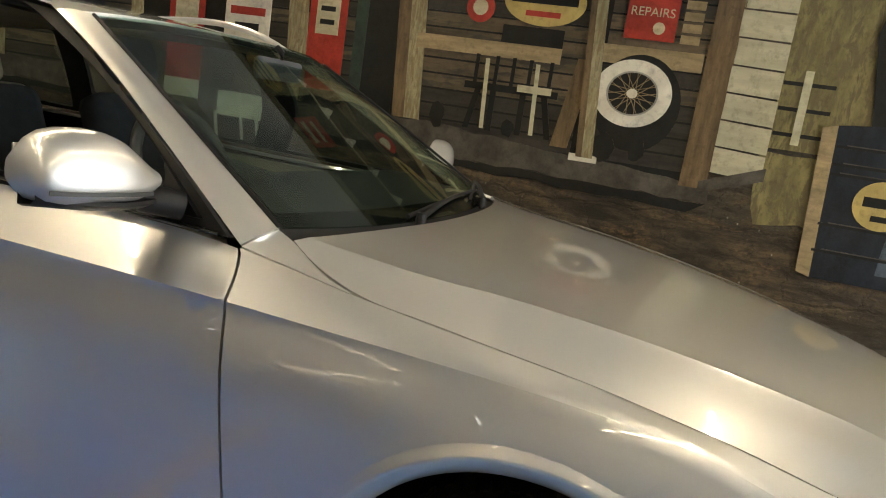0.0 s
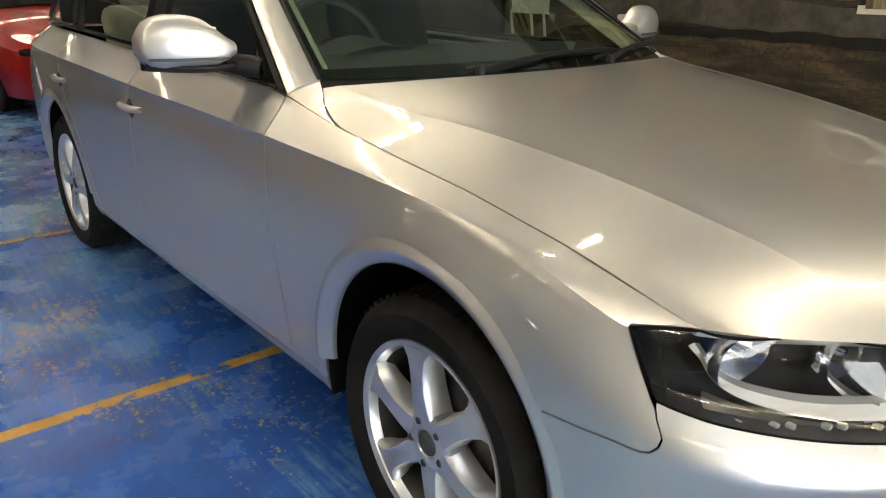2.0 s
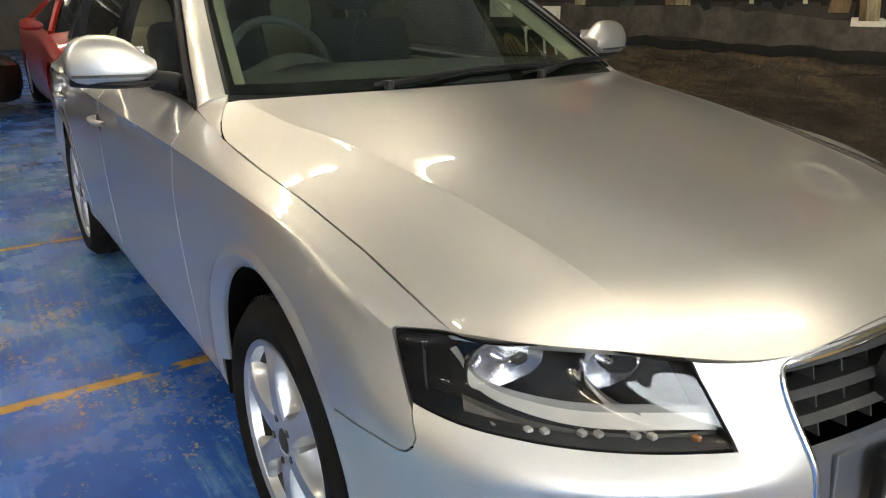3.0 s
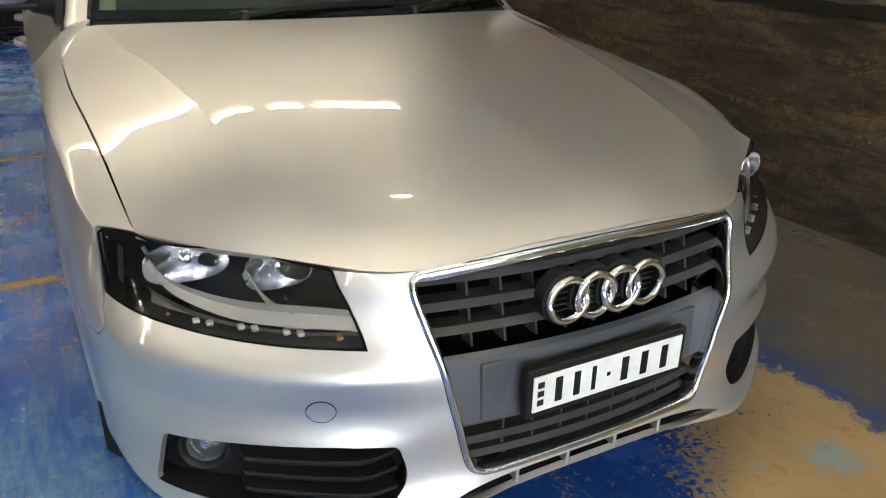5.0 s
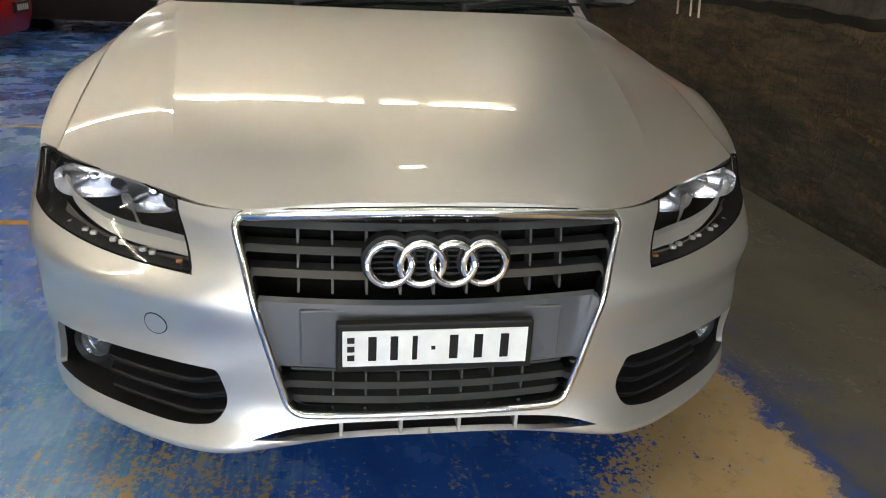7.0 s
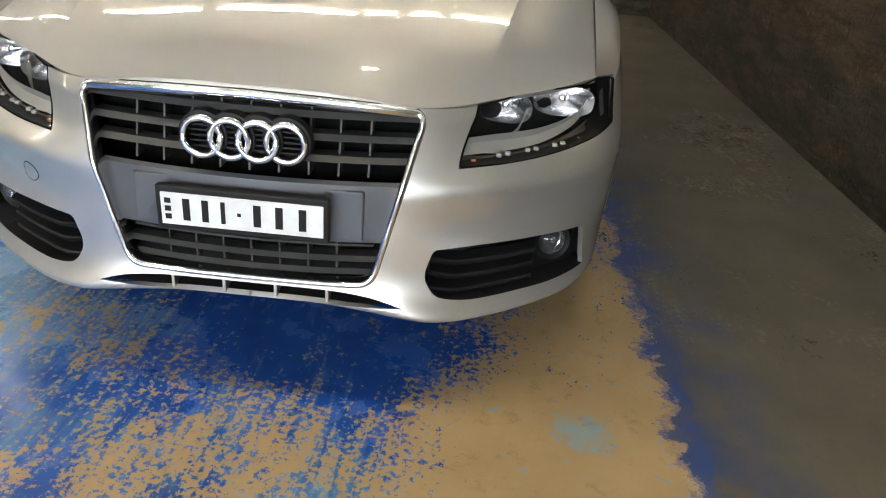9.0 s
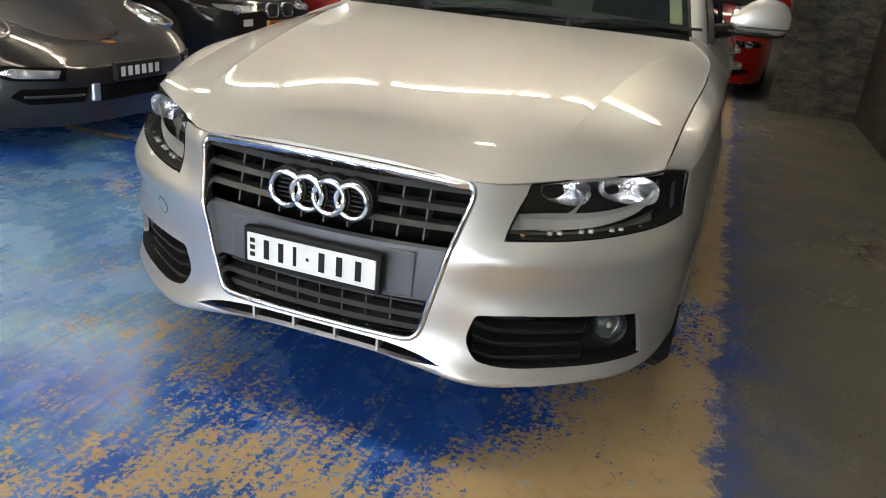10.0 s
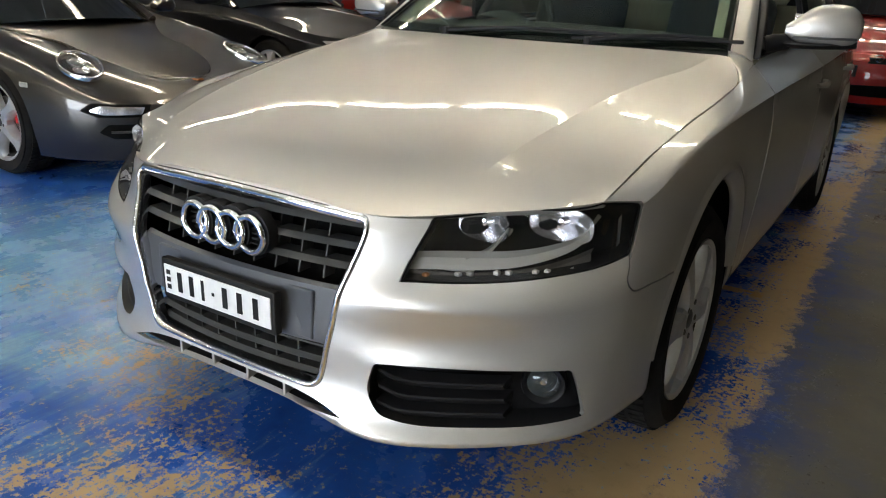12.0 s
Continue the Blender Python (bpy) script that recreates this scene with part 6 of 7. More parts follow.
def build_car(name, label, paint, body, wheels=None, group="parked cars"):
    car = thing(name, label, "car", group=group)
    b, k = body, body.skin
    holes = []
    for y in b.axles:
        a = np.linspace(-.30, math.pi + .30, 30)
        loop = k.find([(b.w, y - .355 * math.cos(t), .325 + .355 * math.sin(t)) for t in a])
        holes.append(loop)
    out = [(0.0, 0.001), (k.length, 0.001), (k.length, k.width)]
    for h in holes[::-1]:
        h = h[h[:, 0].argsort()[::-1]]
        h = h[h[:, 1] < k.width - .02]
        out += [(h[0, 0] + .01, k.width), *map(tuple, h), (h[-1, 0] - .01, k.width)]
    out += [(0.0, k.width)]
    part("body", sheet_mesh("body", cut_sheet(k, np.array(out), gap=.05, edge=.025, both=True, flange=.03), paint), None, car)
    ys = np.linspace(.03, b.cowl, 22)
    e = b.edge_at(ys)
    dome = b.crown * np.sin(np.linspace(.15, 1, 22) * math.pi / 2)
    hood = strip(e, e[:, 2] + dome)
    part("bonnet", thick(loft(mirrored(hood)), .01), paint, car, "", 50)
    e = b.edge_at(np.linspace(b.rear + .02, b.long - .03, 12))
    part("boot_lid", thick(loft(mirrored(strip(e, e[:, 2] + .03))), .01), paint, car, "", 50)
    foot, top = b.edge_at(np.array([b.cowl, b.cowl + .18])), None
    waist_f = foot[0] + (.0, .0, .005)
    roof_ys = np.linspace(b.head, (b.head + b.rear) / 2 + .35, 12)
    rail = np.stack([np.full(12, b.roof_w) - .03 * np.linspace(0, 1, 12) ** 2, roof_ys, b.roof - .05 - .03 * np.linspace(-.6, 1, 12) ** 2], 1)
    part("roof", thick(loft(mirrored(strip(rail, b.roof - .03 * np.linspace(-.6, 1, 12) ** 2))), .015), paint, car, "", 50)
    lines = []
    for t in np.linspace(0, 1, 8):
        p = waist_f * (1 - t) + rail[0] * t
        lines.append([(0, p[1] - .14 * (1 - t) - .06 * t, p[2] + (b.crown + .02) * (1 - t) + .05 * t), (p[0] * .6, p[1] - .09 * (1 - t) - .03 * t, p[2] + .6 * (b.crown + .02) * (1 - t) + .035 * t), (p[0] - .05, p[1], p[2])])
    g = np.array([smooth_line(l, 9) for l in lines])
    pane = part("windscreen", thick(loft(mirrored(g)), .006), DARK_GLASS, car, "dark windscreen", 60)
    back = b.edge_at(np.array([b.rear]))[0]
    lines = []
    for t in np.linspace(0, 1, 8):
        p = back * (1 - t) + rail[-1] * t
        lines.append([(0, p[1] + .12, p[2] + .05), (p[0] * .6, p[1] + .08, p[2] + .03), (p[0] - .05, p[1], p[2])])
    part("rear_window", thick(loft(mirrored(np.array([smooth_line(l, 9) for l in lines]))), .006), DARK_GLASS, car, "dark rear window", 60)
    low = b.edge_at(np.linspace(b.cowl + .05, b.rear, 16)) + (-.005, 0, .003)
    high = np.stack([np.interp(np.linspace(0, 1, 16), np.linspace(.22, .85, 12), rail[:, i]) for i in range(3)], 1)
    both_sides("side_window", lambda: thick(loft(np.stack([low, low * .48 + high * .52 + (.012, 0, 0), high])), .01), DARK_GLASS, car, "dark side windows", 60)
    for a, c in ((waist_f, rail[0]), (back, rail[-1])):
        both_sides("pillar", lambda: sweep([a + (-.02, 0, 0), (a + c) / 2 + (.0, 0, .0), c], .035, 8), paint, car)
    both_sides("roof_edge", lambda: sweep(rail, .03, 8), paint, car)
    part("underbody", cube(-b.w + .14, b.w - .14, .62, b.long - .4, .16, .42), MATT_BLACK, car)
    for s in (1, -1):
        for y in b.axles:
            part("wheel_housing", cube(min(s * .45, s * (b.w - .1)), max(s * .45, s * (b.w - .1)), y - .34, y + .34, .30, .66), MATT_BLACK, car)
        eye = mirror_shell(.95)
        at = b.edge_at(np.array([b.cowl + .22]))[0]
        bmesh.ops.translate(eye, vec=(at[0] - .83, at[1] - 1.80, at[2] - 1.0), verts=eye.verts)
        if s < 0:
            bmesh.ops.scale(eye, vec=(-1, 1, 1), verts=eye.verts)
        part("door_mirror", eye, paint, car, "", 60)
    w = wheels or {}
    first_wheel = car_wheel(car, b.w - .02, b.axles[0], face=1, **w)
    r = w.get("r", .322)
    for m in (pose(b.w - .02, b.axles[1], r), pose(-b.w + .02, b.axles[0], r, 0, 0, 180), pose(-b.w + .02, b.axles[1], r, 0, 0, 180)):
        copy_thing(first_wheel, m @ Matrix.Rotation(w.get("turn", 0.0), 4, "X"))
    return car


def on_body(body, x, y, z, out=0.0):
    sv = body.skin.find([(abs(x), y, z)])
    p, n = body.skin(sv)[0], body.skin.normal(sv)[0]
    q = p + n * out
    return Vector((math.copysign(q[0], x) if x else 0, q[1], q[2])), Vector((math.copysign(1, x) * n[0], n[1], n[2]))


def lens_at(car, body, x, y, z, rx, rz, kind="lamp", deep=.05, glass=None, back=None, label="clear lamp", tilt=0.0, lift=.006, face=None):
    """An oval lamp let into the body: ring, bowl and glass."""
    c, n = on_body(body, x, y, z, lift)
    if face:
        c, n = Vector((x, y, z)), Vector(face).normalized()
    m = Matrix.Translation(c) @ n.to_track_quat("Z", "Y").to_matrix().to_4x4() @ Matrix.Rotation(tilt, 4, "Z")

    def oval(profile, sx, sy):
        bm = lathe(profile, 28, "z")
        bmesh.ops.scale(bm, vec=(sx, sy, 1), verts=bm.verts)
        bmesh.ops.transform(bm, matrix=m, verts=bm.verts)
        return bm

    lamp = part(kind, oval([(1.0, -.02), (1.0, .004), (.97, .008), (.92, .006), (.90, -.01)], rx, rz), CHROME, car, label, 50)
    part("lamp_bowl", oval([(.90, -.004), (.8, -.02), (.5, -.035), (0, -.04)], rx, rz), back or DARK_GREY, lamp, "", 50)
    g = part("lamp_cover", oval([(.93, .004), (.8, .016), (.5, .026), (.0, .030)], rx, rz), glass or LAMP_GLASS, lamp, "", 60)
    g.visible_shadow = False
    return lamp, m


def patch_on(car, body, name, loop, material, label="", lift=.004, mirror=True, gap=.03):
    """A sheet that lies on the body inside a loop of places."""
    sv = rounded(body.skin.find(loop), .012)
    data = cut_sheet(body.skin, sv, gap=gap, edge=.012, lift=lift, flange=.008)
    return [part(name, sheet_mesh(name, data, material, m), None, car, label) for m in ((False, True) if mirror else (False,))]


def plate_on(car, body, z, half=.185, tall=.055, material=None, y=-.03, bars=6, dark=True):
    c, _ = on_body(body, 0, 0, z)
    p = part("number_plate", cube(-half, half, c.y + y - .006, c.y + y + .03, z - tall, z + tall, bevel=.003), PLATE_BLACK if dark else material, car, "number plate with plain marks")
    for k in range(bars):
        x = -half * .75 + k * half * 1.5 / (bars - 1)
        part("plate_bar", cube(x - half * .09, x + half * .09, c.y + y - .0075, c.y + y - .0055, z - tall * .55, z + tall * .55), BAR_WHITE if dark else PLATE_BLACK, p)
    return p


# grey sports coupe beside the wagon
GUNMETAL = car_paint("gunmetal_lacquer", (0.075, 0.064, 0.056), (0.030, 0.026, 0.022), rough=0.32, metal=0.7)
sport = Body(4.43, 1.82, 2.35, .95, nose=.50, hood=.80, waist=.90, roof=1.29, cowl=1.38, head=2.0, rear=3.55, tail=.82, crown=.012, roof_w=.53, low=.15, round_nose=.42, shoulder=.05, tops=[(0, .50), (.04, .52), (.21, .60), (.42, .685), (.60, .74), (.95, .815), (1.38, .90)], wings=True)
coupe = build_car("sports_coupe", "dark grey sports coupe with oval headlamps", GUNMETAL, sport, dict(r=.322, rim=.238, spokes=5, caliper=RED_PAINT, turn=.3))
for s in (1, -1):
    lamp, m = lens_at(coupe, sport, s * .635, .42, .672, .120, .175, "headlamp", label="oval headlamp with two projectors", lift=.016)
    for dx, dy, r in ((.0, .055, .052), (.01, -.055, .046)):
        bm = lathe([(r, -.03), (r, -.008), (r * .86, -.004), (r * .8, -.012), (r * .45, -.012), (0, -.002)], 24, "z")
        bmesh.ops.translate(bm, vec=(dx * s, dy, 0), verts=bm.verts)
        bmesh.ops.transform(bm, matrix=m, verts=bm.verts)
        part("projector", bm, REFLECTOR, lamp, "", 40)
    c, n = on_body(sport, s * .90, .62, .58, .004)
    part("side_lamp", cube(c.x - .004, c.x + .006, c.y - .04, c.y + .04, c.z - .014, c.z + .014, bevel=.004), LAMP_GREY, coupe)
patch_on(coupe, sport, "lamp_surround", [(.46, .03, .482), (.73, .20, .498), (.765, .26, .455), (.71, .18, .418), (.48, .03, .412)], MATT_BLACK, "black lamp surround", lift=.003)
patch_on(coupe, sport, "front_lamp", [(.50, .04, .468), (.70, .17, .482), (.735, .22, .455), (.69, .16, .432), (.52, .04, .428)], BOWL, "wide clear front lamp", lift=.007)
patch_on(coupe, sport, "front_intake", [(.36, .0, .37), (.68, .14, .375), (.72, .18, .33), (.66, .12, .285), (.38, .0, .285)], MATT_BLACK, "black front intake", lift=.003)
for s in (1, -1):
    pts = [tuple(on_body(sport, s * x, .02 + (x - .36) ** 2, .33, .006)[0]) for x in np.linspace(.38, .68, 8)]
    part("intake_slat", sweep(pts, .007, 6), DARK_GREY, coupe)
    c, _ = on_body(sport, s * .31, 0, .33, .0)
    part("intake_post", cube(c.x - .028, c.x + .028, c.y - .014, c.y + .03, .285, .385, bevel=.01), ALLOY, coupe, "silver intake post")
c, _ = on_body(sport, 0, 0, .33)
part("centre_intake", cube(-.27, .27, c.y - .006, c.y + .02, .28, .375, bevel=.004), MATT_BLACK, coupe, "black centre intake")
plate_on(coupe, sport, .44, half=.19, tall=.05)
c = Vector((0, .17, sport.edge_at(np.array([.17]))[0][2] - .004))
part("nose_crest", cube(-.025, .025, c.y - .03, c.y + .03, c.z, c.z + .014, bevel=.006), AMBER, coupe, "small gold badge")
coupe.matrix_basis = pose(-2.45, 2.10, FLOOR_Z, 0, 0, 90)

# black saloon next along the row
BLACK_PAINT = car_paint("black_lacquer", (0.008, 0.008, 0.009), (0.005, 0.005, 0.006), coat=0.7, rough=0.4, metal=0.0, sheen=0.1)
saloon = Body(4.5, 1.82, 2.76, .78, nose=.66, hood=.80, waist=.92, roof=1.42, cowl=1.30, head=2.0, rear=3.75, tail=.95, crown=.05, roof_w=.56, low=.17, round_nose=.26)
black = build_car("black_saloon", "glossy black saloon with twin chrome-edged grilles", BLACK_PAINT, saloon, dict(r=.32, rim=.22, spokes=5, turn=.1))
patch_on(black, saloon, "headlamp", [(.33, .03, .655), (.62, .13, .665), (.74, .24, .655), (.72, .2, .585), (.55, .07, .575), (.36, .02, .59)], LAMP_GLASS, "clear headlamp", lift=.012)
patch_on(black, saloon, "lamp_back", [(.33, .03, .655), (.62, .13, .665), (.74, .24, .655), (.72, .2, .585), (.55, .07, .575), (.36, .02, .59)], ALLOY, "bright lamp back", lift=.003)
for s in (1, -1):
    for x in (.45, .60):
        lens_at(black, saloon, s * x, .08, .615, .045, .045, "round_lamp", back=REFLECTOR, label="round lamp")
    loop = [(s * (.13 + .095 * math.copysign(abs(math.cos(a)) ** .5, math.cos(a))), on_body(saloon, .13, 0, .6)[0].y - .012, .60 + .062 * math.copysign(abs(math.sin(a)) ** .5, math.sin(a))) for a in np.linspace(0, 2 * math.pi, 33)[:-1]]
    part("grille_frame", ring_strip(loop, [(.008, -.02), (.006, .004), (-.004, .006), (-.008, -.01)]), CHROME, black, "chrome grille frame", 50)
    for k in range(-3, 4):
        x = s * (.13 + k * .025)
        y = on_body(saloon, .13, 0, .6)[0].y - .008
        part("grille_bar", cube(x - .003, x + .003, y, y + .02, .545, .655), DARK_GREY, black)
patch_on(black, saloon, "lower_intake", [(0, -.01, .36), (.5, .04, .36), (.58, .08, .30), (.5, .04, .26), (0, -.01, .26)], MATT_BLACK, "black lower intake", lift=.003)
plate_on(black, saloon, .46, half=.26, tall=.055, material=AMBER, dark=False)
c, _ = on_body(saloon, -.5, .1, .5)
part("price_card", cube(c.x - .07, c.x + .07, c.y - .02, c.y - .014, .47, .53), PAPER, black, "white card on the bumper")
black.matrix_basis = pose(-3.25, 5.0, FLOOR_Z, 0, 0, 90)

# red hatchback and further cars of the row
RED_LACQUER = car_paint("red_lacquer", (0.34, 0.007, 0.004), (0.22, 0.004, 0.003), coat=0.6, rough=0.4, metal=0.1, sheen=0.15)
hatch = Body(4.2, 1.76, 2.58, .86, nose=.68, hood=.84, waist=.98, roof=1.48, cowl=1.15, head=1.75, rear=3.85, tail=1.0, crown=.05, roof_w=.56, low=.18)
red = build_car("red_hatchback", "bright red hatchback in the row of cars", RED_LACQUER, hatch, dict(r=.315, rim=.20, spokes=7))
patch_on(red, hatch, "headlamp", [(.40, .03, .68), (.70, .18, .70), (.72, .2, .61), (.45, .03, .60)], REFLECTOR, "clear headlamp")
patch_on(red, hatch, "grille", [(0, 0, .66), (.34, .02, .66), (.34, .02, .58), (0, 0, .58)], MATT_BLACK, "black grille")
plate_on(red, hatch, .45)
red.matrix_basis = pose(-3.5, 7.75, FLOOR_Z, 0, 0, 90)

# dark saloon seen from its side, across the aisle
BROWN_PAINT = car_paint("dark_brown_lacquer", (0.020, 0.015, 0.013), (0.012, 0.009, 0.008), coat=0.06, rough=0.5, metal=0.0, sheen=0.08)
luxury = Body(4.9, 1.86, 2.91, .93, nose=.62, hood=.80, waist=.94, roof=1.44, cowl=1.5, head=2.25, rear=4.05, tail=.95, crown=.05, roof_w=.56, low=.17, round_nose=.34)
limo = build_car("dark_saloon", "dark brown saloon with bright seven-spoke wheels", BROWN_PAINT, luxury, dict(r=.335, rim=.235, spokes=7, turn=.2))
patch_on(limo, luxury, "headlamp", [(.50, .06, .62), (.80, .36, .66), (.84, .44, .64), (.80, .36, .57), (.55, .08, .54)], REFLECTOR, "clear headlamp")
patch_on(limo, luxury, "indicator", [(.845, .45, .66), (.885, .62, .665), (.885, .62, .615), (.85, .46, .60)], AMBER, "amber indicator", lift=.006)
patch_on(limo, luxury, "grille", [(0, 0, .62), (.3, .02, .62), (.27, .02, .46), (0, 0, .46)], MATT_BLACK, "black grille")
limo.matrix_basis = pose(-.58, 10.25, FLOOR_Z, 0, 0, 90)

# red coupe with triple round lamps, beyond the wagon
coupe_body = Body(4.4, 1.80, 2.53, .92, nose=.66, hood=.86, waist=.97, roof=1.36, cowl=1.32, head=1.98, rear=3.7, tail=1.0, crown=.06, roof_w=.55, low=.18, round_nose=.24)
alfa = build_car("red_coupe", "bright red coupe with triple round lamps", RED_LACQUER, coupe_body, dict(r=.325, rim=.22, spokes=5))
patch_on(alfa, coupe_body, "lamp_band", [(.27, .01, .665), (.70, .16, .675), (.74, .2, .63), (.72, .18, .575), (.27, .01, .575)], MATT_BLACK, "dark lamp band", lift=.003)
for s in (1, -1):
    for x in (.36, .50, .63):
        lens_at(alfa, coupe_body, s * x, .05, .62, .046, .046, "round_lamp", back=REFLECTOR, label="small round lamp", lift=.008)
patch_on(alfa, coupe_body, "shield_grille", [(0, -.01, .66), (.12, .0, .65), (.0, -.01, .42)], MATT_BLACK, "black shield grille")
patch_on(alfa, coupe_body, "lower_intake", [(0, -.01, .36), (.55, .06, .38), (.66, .14, .33), (.5, .05, .26), (0, -.01, .26)], MATT_BLACK, "black lower intake")
for s in (1, -1):
    lens_at(alfa, coupe_body, s * .58, .09, .33, .04, .035, "fog_lamp", back=REFLECTOR, label="fog lamp", lift=.008)
plate_on(alfa, coupe_body, .50, half=.19)
card = cube(.28, .60, -.002, .002, 0, .16)
bmesh.ops.transform(card, matrix=Matrix.Translation((0, 1.42, 1.06)) @ Matrix.Rotation(radians(-52), 4, "X"), verts=card.verts)
part("price_sheet", card, PAPER, alfa, "white sheet behind the windscreen")
alfa.matrix_basis = pose(.47, 7.48, FLOOR_Z)

# grey coupe and silver saloon at the back of the hall
GREY_PAINT = car_paint("slate_lacquer", (0.10, 0.10, 0.105), (0.06, 0.062, 0.066), rough=0.3, metal=0.6)
far_body = Body(4.6, 1.85, 2.75, .86, nose=.66, hood=.82, waist=.94, roof=1.38, cowl=1.35, head=2.05, rear=3.9, tail=.95, low=.17)
grey = build_car("grey_coupe", "slate grey coupe at the back of the hall", GREY_PAINT, far_body, dict(r=.33, rim=.24, spokes=6))
patch_on(grey, far_body, "headlamp", [(.42, .03, .67), (.74, .2, .70), (.76, .24, .63), (.45, .03, .59)], REFLECTOR, "clear headlamp")
patch_on(grey, far_body, "grille", [(0, 0, .68), (.36, .02, .67), (.28, .01, .36), (0, 0, .36)], MATT_BLACK, "black grille")
for k in range(4):
    x = -.075 + .05 * k
    pts = [(x + .034 * math.cos(a), on_body(far_body, 0, 0, .6)[0].y - .012, .61 + .034 * math.sin(a)) for a in np.linspace(0, 2 * math.pi, 21)[:-1]]
    part("badge_ring", sweep(pts, .005, 6, True), CHROME, grey)
grey.matrix_basis = pose(-8.6, 13.6, FLOOR_Z, 0, 0, 42)
silver2 = build_car("silver_saloon", "silver saloon at the back of the hall", SILVER, far_body, dict(r=.33, rim=.22, spokes=7))
patch_on(silver2, far_body, "headlamp", [(.42, .03, .67), (.74, .2, .70), (.76, .24, .63), (.45, .03, .59)], REFLECTOR, "clear headlamp")
patch_on(silver2, far_body, "grille", [(0, 0, .66), (.3, .02, .66), (.3, .01, .54), (0, 0, .54)], MATT_BLACK, "black grille")
silver2.matrix_basis = pose(-6.0, 15.2, FLOOR_Z, 0, 0, 30)


# ---- the mural: a painted filling station on the stone wall, flat shapes laid over each other ----
mural = thing("wall_mural", "painted mural of an old filling station on the wall", "mural")
M_BOARD = mural_paint("mural_dark_boards", (0.045, 0.040, 0.032), .5, 3.0, (1, .4, 3))
M_BARE = mural_paint("mural_weathered_boards", (0.125, 0.095, 0.06), .45, 3.0, (1, .4, 3), (0.05, 0.042, 0.033))
board_dice = random.Random(5)
M_GAP = mural_paint("mural_black", (0.014, 0.013, 0.011), .3)
M_POST = mural_paint("mural_pale_post", (0.36, 0.32, 0.19), .3, 9.0, (1, 3, .5), (0.2, 0.15, 0.08))
M_WOOD = mural_paint("mural_brown_wood", (0.17, 0.115, 0.06), .4, 8.0, (1, 3, .5))
M_TAN = mural_paint("mural_tan_plank", (0.36, 0.27, 0.15), .3, 7.0, (1, .5, 3))
M_CREAM = mural_paint("mural_cream_boards", (0.58, 0.53, 0.36), .18, 5.0, (1, .5, 3))
M_WHITE = mural_paint("mural_white", (0.85, 0.80, 0.66), .15)
M_RED = mural_paint("mural_red", (0.42, 0.045, 0.03), .3)
M_YELLOW = mural_paint("mural_yellow", (0.58, 0.44, 0.16), .2)
M_GREEN = mural_paint("mural_dark_green", (0.035, 0.06, 0.045), .4)
M_TEAL = mural_paint("mural_grey_blue", (0.016, 0.021, 0.029), .5, 6.0, (1, 1, .4))
M_DUSK = mural_paint("mural_pale_blue", (0.10, 0.13, 0.16), .5, 9.0, (1, 1, .4), (0.02, 0.026, 0.034))
M_EARTH = stone_paint("mural_earth", (0.050, 0.038, 0.026), (0.10, 0.070, 0.040), (0.16, 0.092, 0.040))
M_STEP = mural_paint("mural_stone_step", (0.085, 0.074, 0.06), .5, 7.0)
M_GRASS = mural_paint("mural_dry_grass", (0.22, 0.185, 0.08), .4, 6.0, (1, 2, .6), (0.12, 0.10, 0.05))
M_SKY = mural_paint("mural_sky", (0.60, 0.68, 0.72), .12, 1.2)
M_GREYRING = mural_paint("mural_spoke_grey", (0.40, 0.38, 0.33), .2)


def flat(name, pts, layer, material, label="", parent=None):
    """A painted shape from (y, z) points, some millimetres proud of the wall by its layer."""
    bm = bmesh.new()
    x = WALL_X - .0035 * layer
    a, b = [bm.verts.new((x, y, z)) for y, z in pts], [bm.verts.new((x + .003, y, z)) for y, z in pts]
    bm.faces.new(a), bm.faces.new(b[::-1])
    n = len(pts)
    for i in range(n):
        bm.faces.new((a[i], a[(i + 1) % n], b[(i + 1) % n], b[i]))
    return part(name, bm, material, parent or mural, label)


def slab(name, y0, y1, z0, z1, layer, material, label="", lean=0.0, parent=None):
    return flat(name, [(y0, z0), (y1, z0), (y1 + lean, z1), (y0 + lean, z1)], layer, material, label, parent)


def wobbly(pts, amount, seed):
    """The outline with its long edges broken up by hand."""
    rnd = random.Random(seed)
    return [(y + rnd.uniform(-amount, amount), z + rnd.uniform(-amount, amount)) for y, z in dense(np.array(pts, float), .12)]


def oval_pts(y, z, ry, rz, n=36, a0=0.0, a1=2 * math.pi):
    return [(y + ry * math.cos(a), z + rz * math.sin(a)) for a in np.linspace(a0, a1, n + 1)[:-1]]


def hoop(name, y, z, r0, r1, layer, material, label="", squash=1.0, parent=None):
    """A painted ring."""
    bm = bmesh.new()
    x = WALL_X - .0035 * layer
    n = 48
    rows = [[bm.verts.new((xx, y + r * math.cos(a), z + r * squash * math.sin(a))) for xx, r in ((x, r1), (x, r0), (x + .003, r0), (x + .003, r1))] for a in np.linspace(0, 2 * math.pi, n + 1)[:-1]]
    for a, b in zip(rows, rows[1:] + rows[:1]):
        for i in range(4):
            bm.faces.new((a[i], a[(i + 1) % 4], b[(i + 1) % 4], b[i]))
    return part(name, bm, material, parent or mural, label)


TOP = MURAL_TOP
# ground, step and the house wall behind the porch
flat("painted_earth", wobbly([(-3.2, .42), (6.9, .50), (6.9, .98), (3.0, 1.00), (.8, .92), (-3.2, .95)], .03, 1), 1, M_EARTH, "painted bare earth")
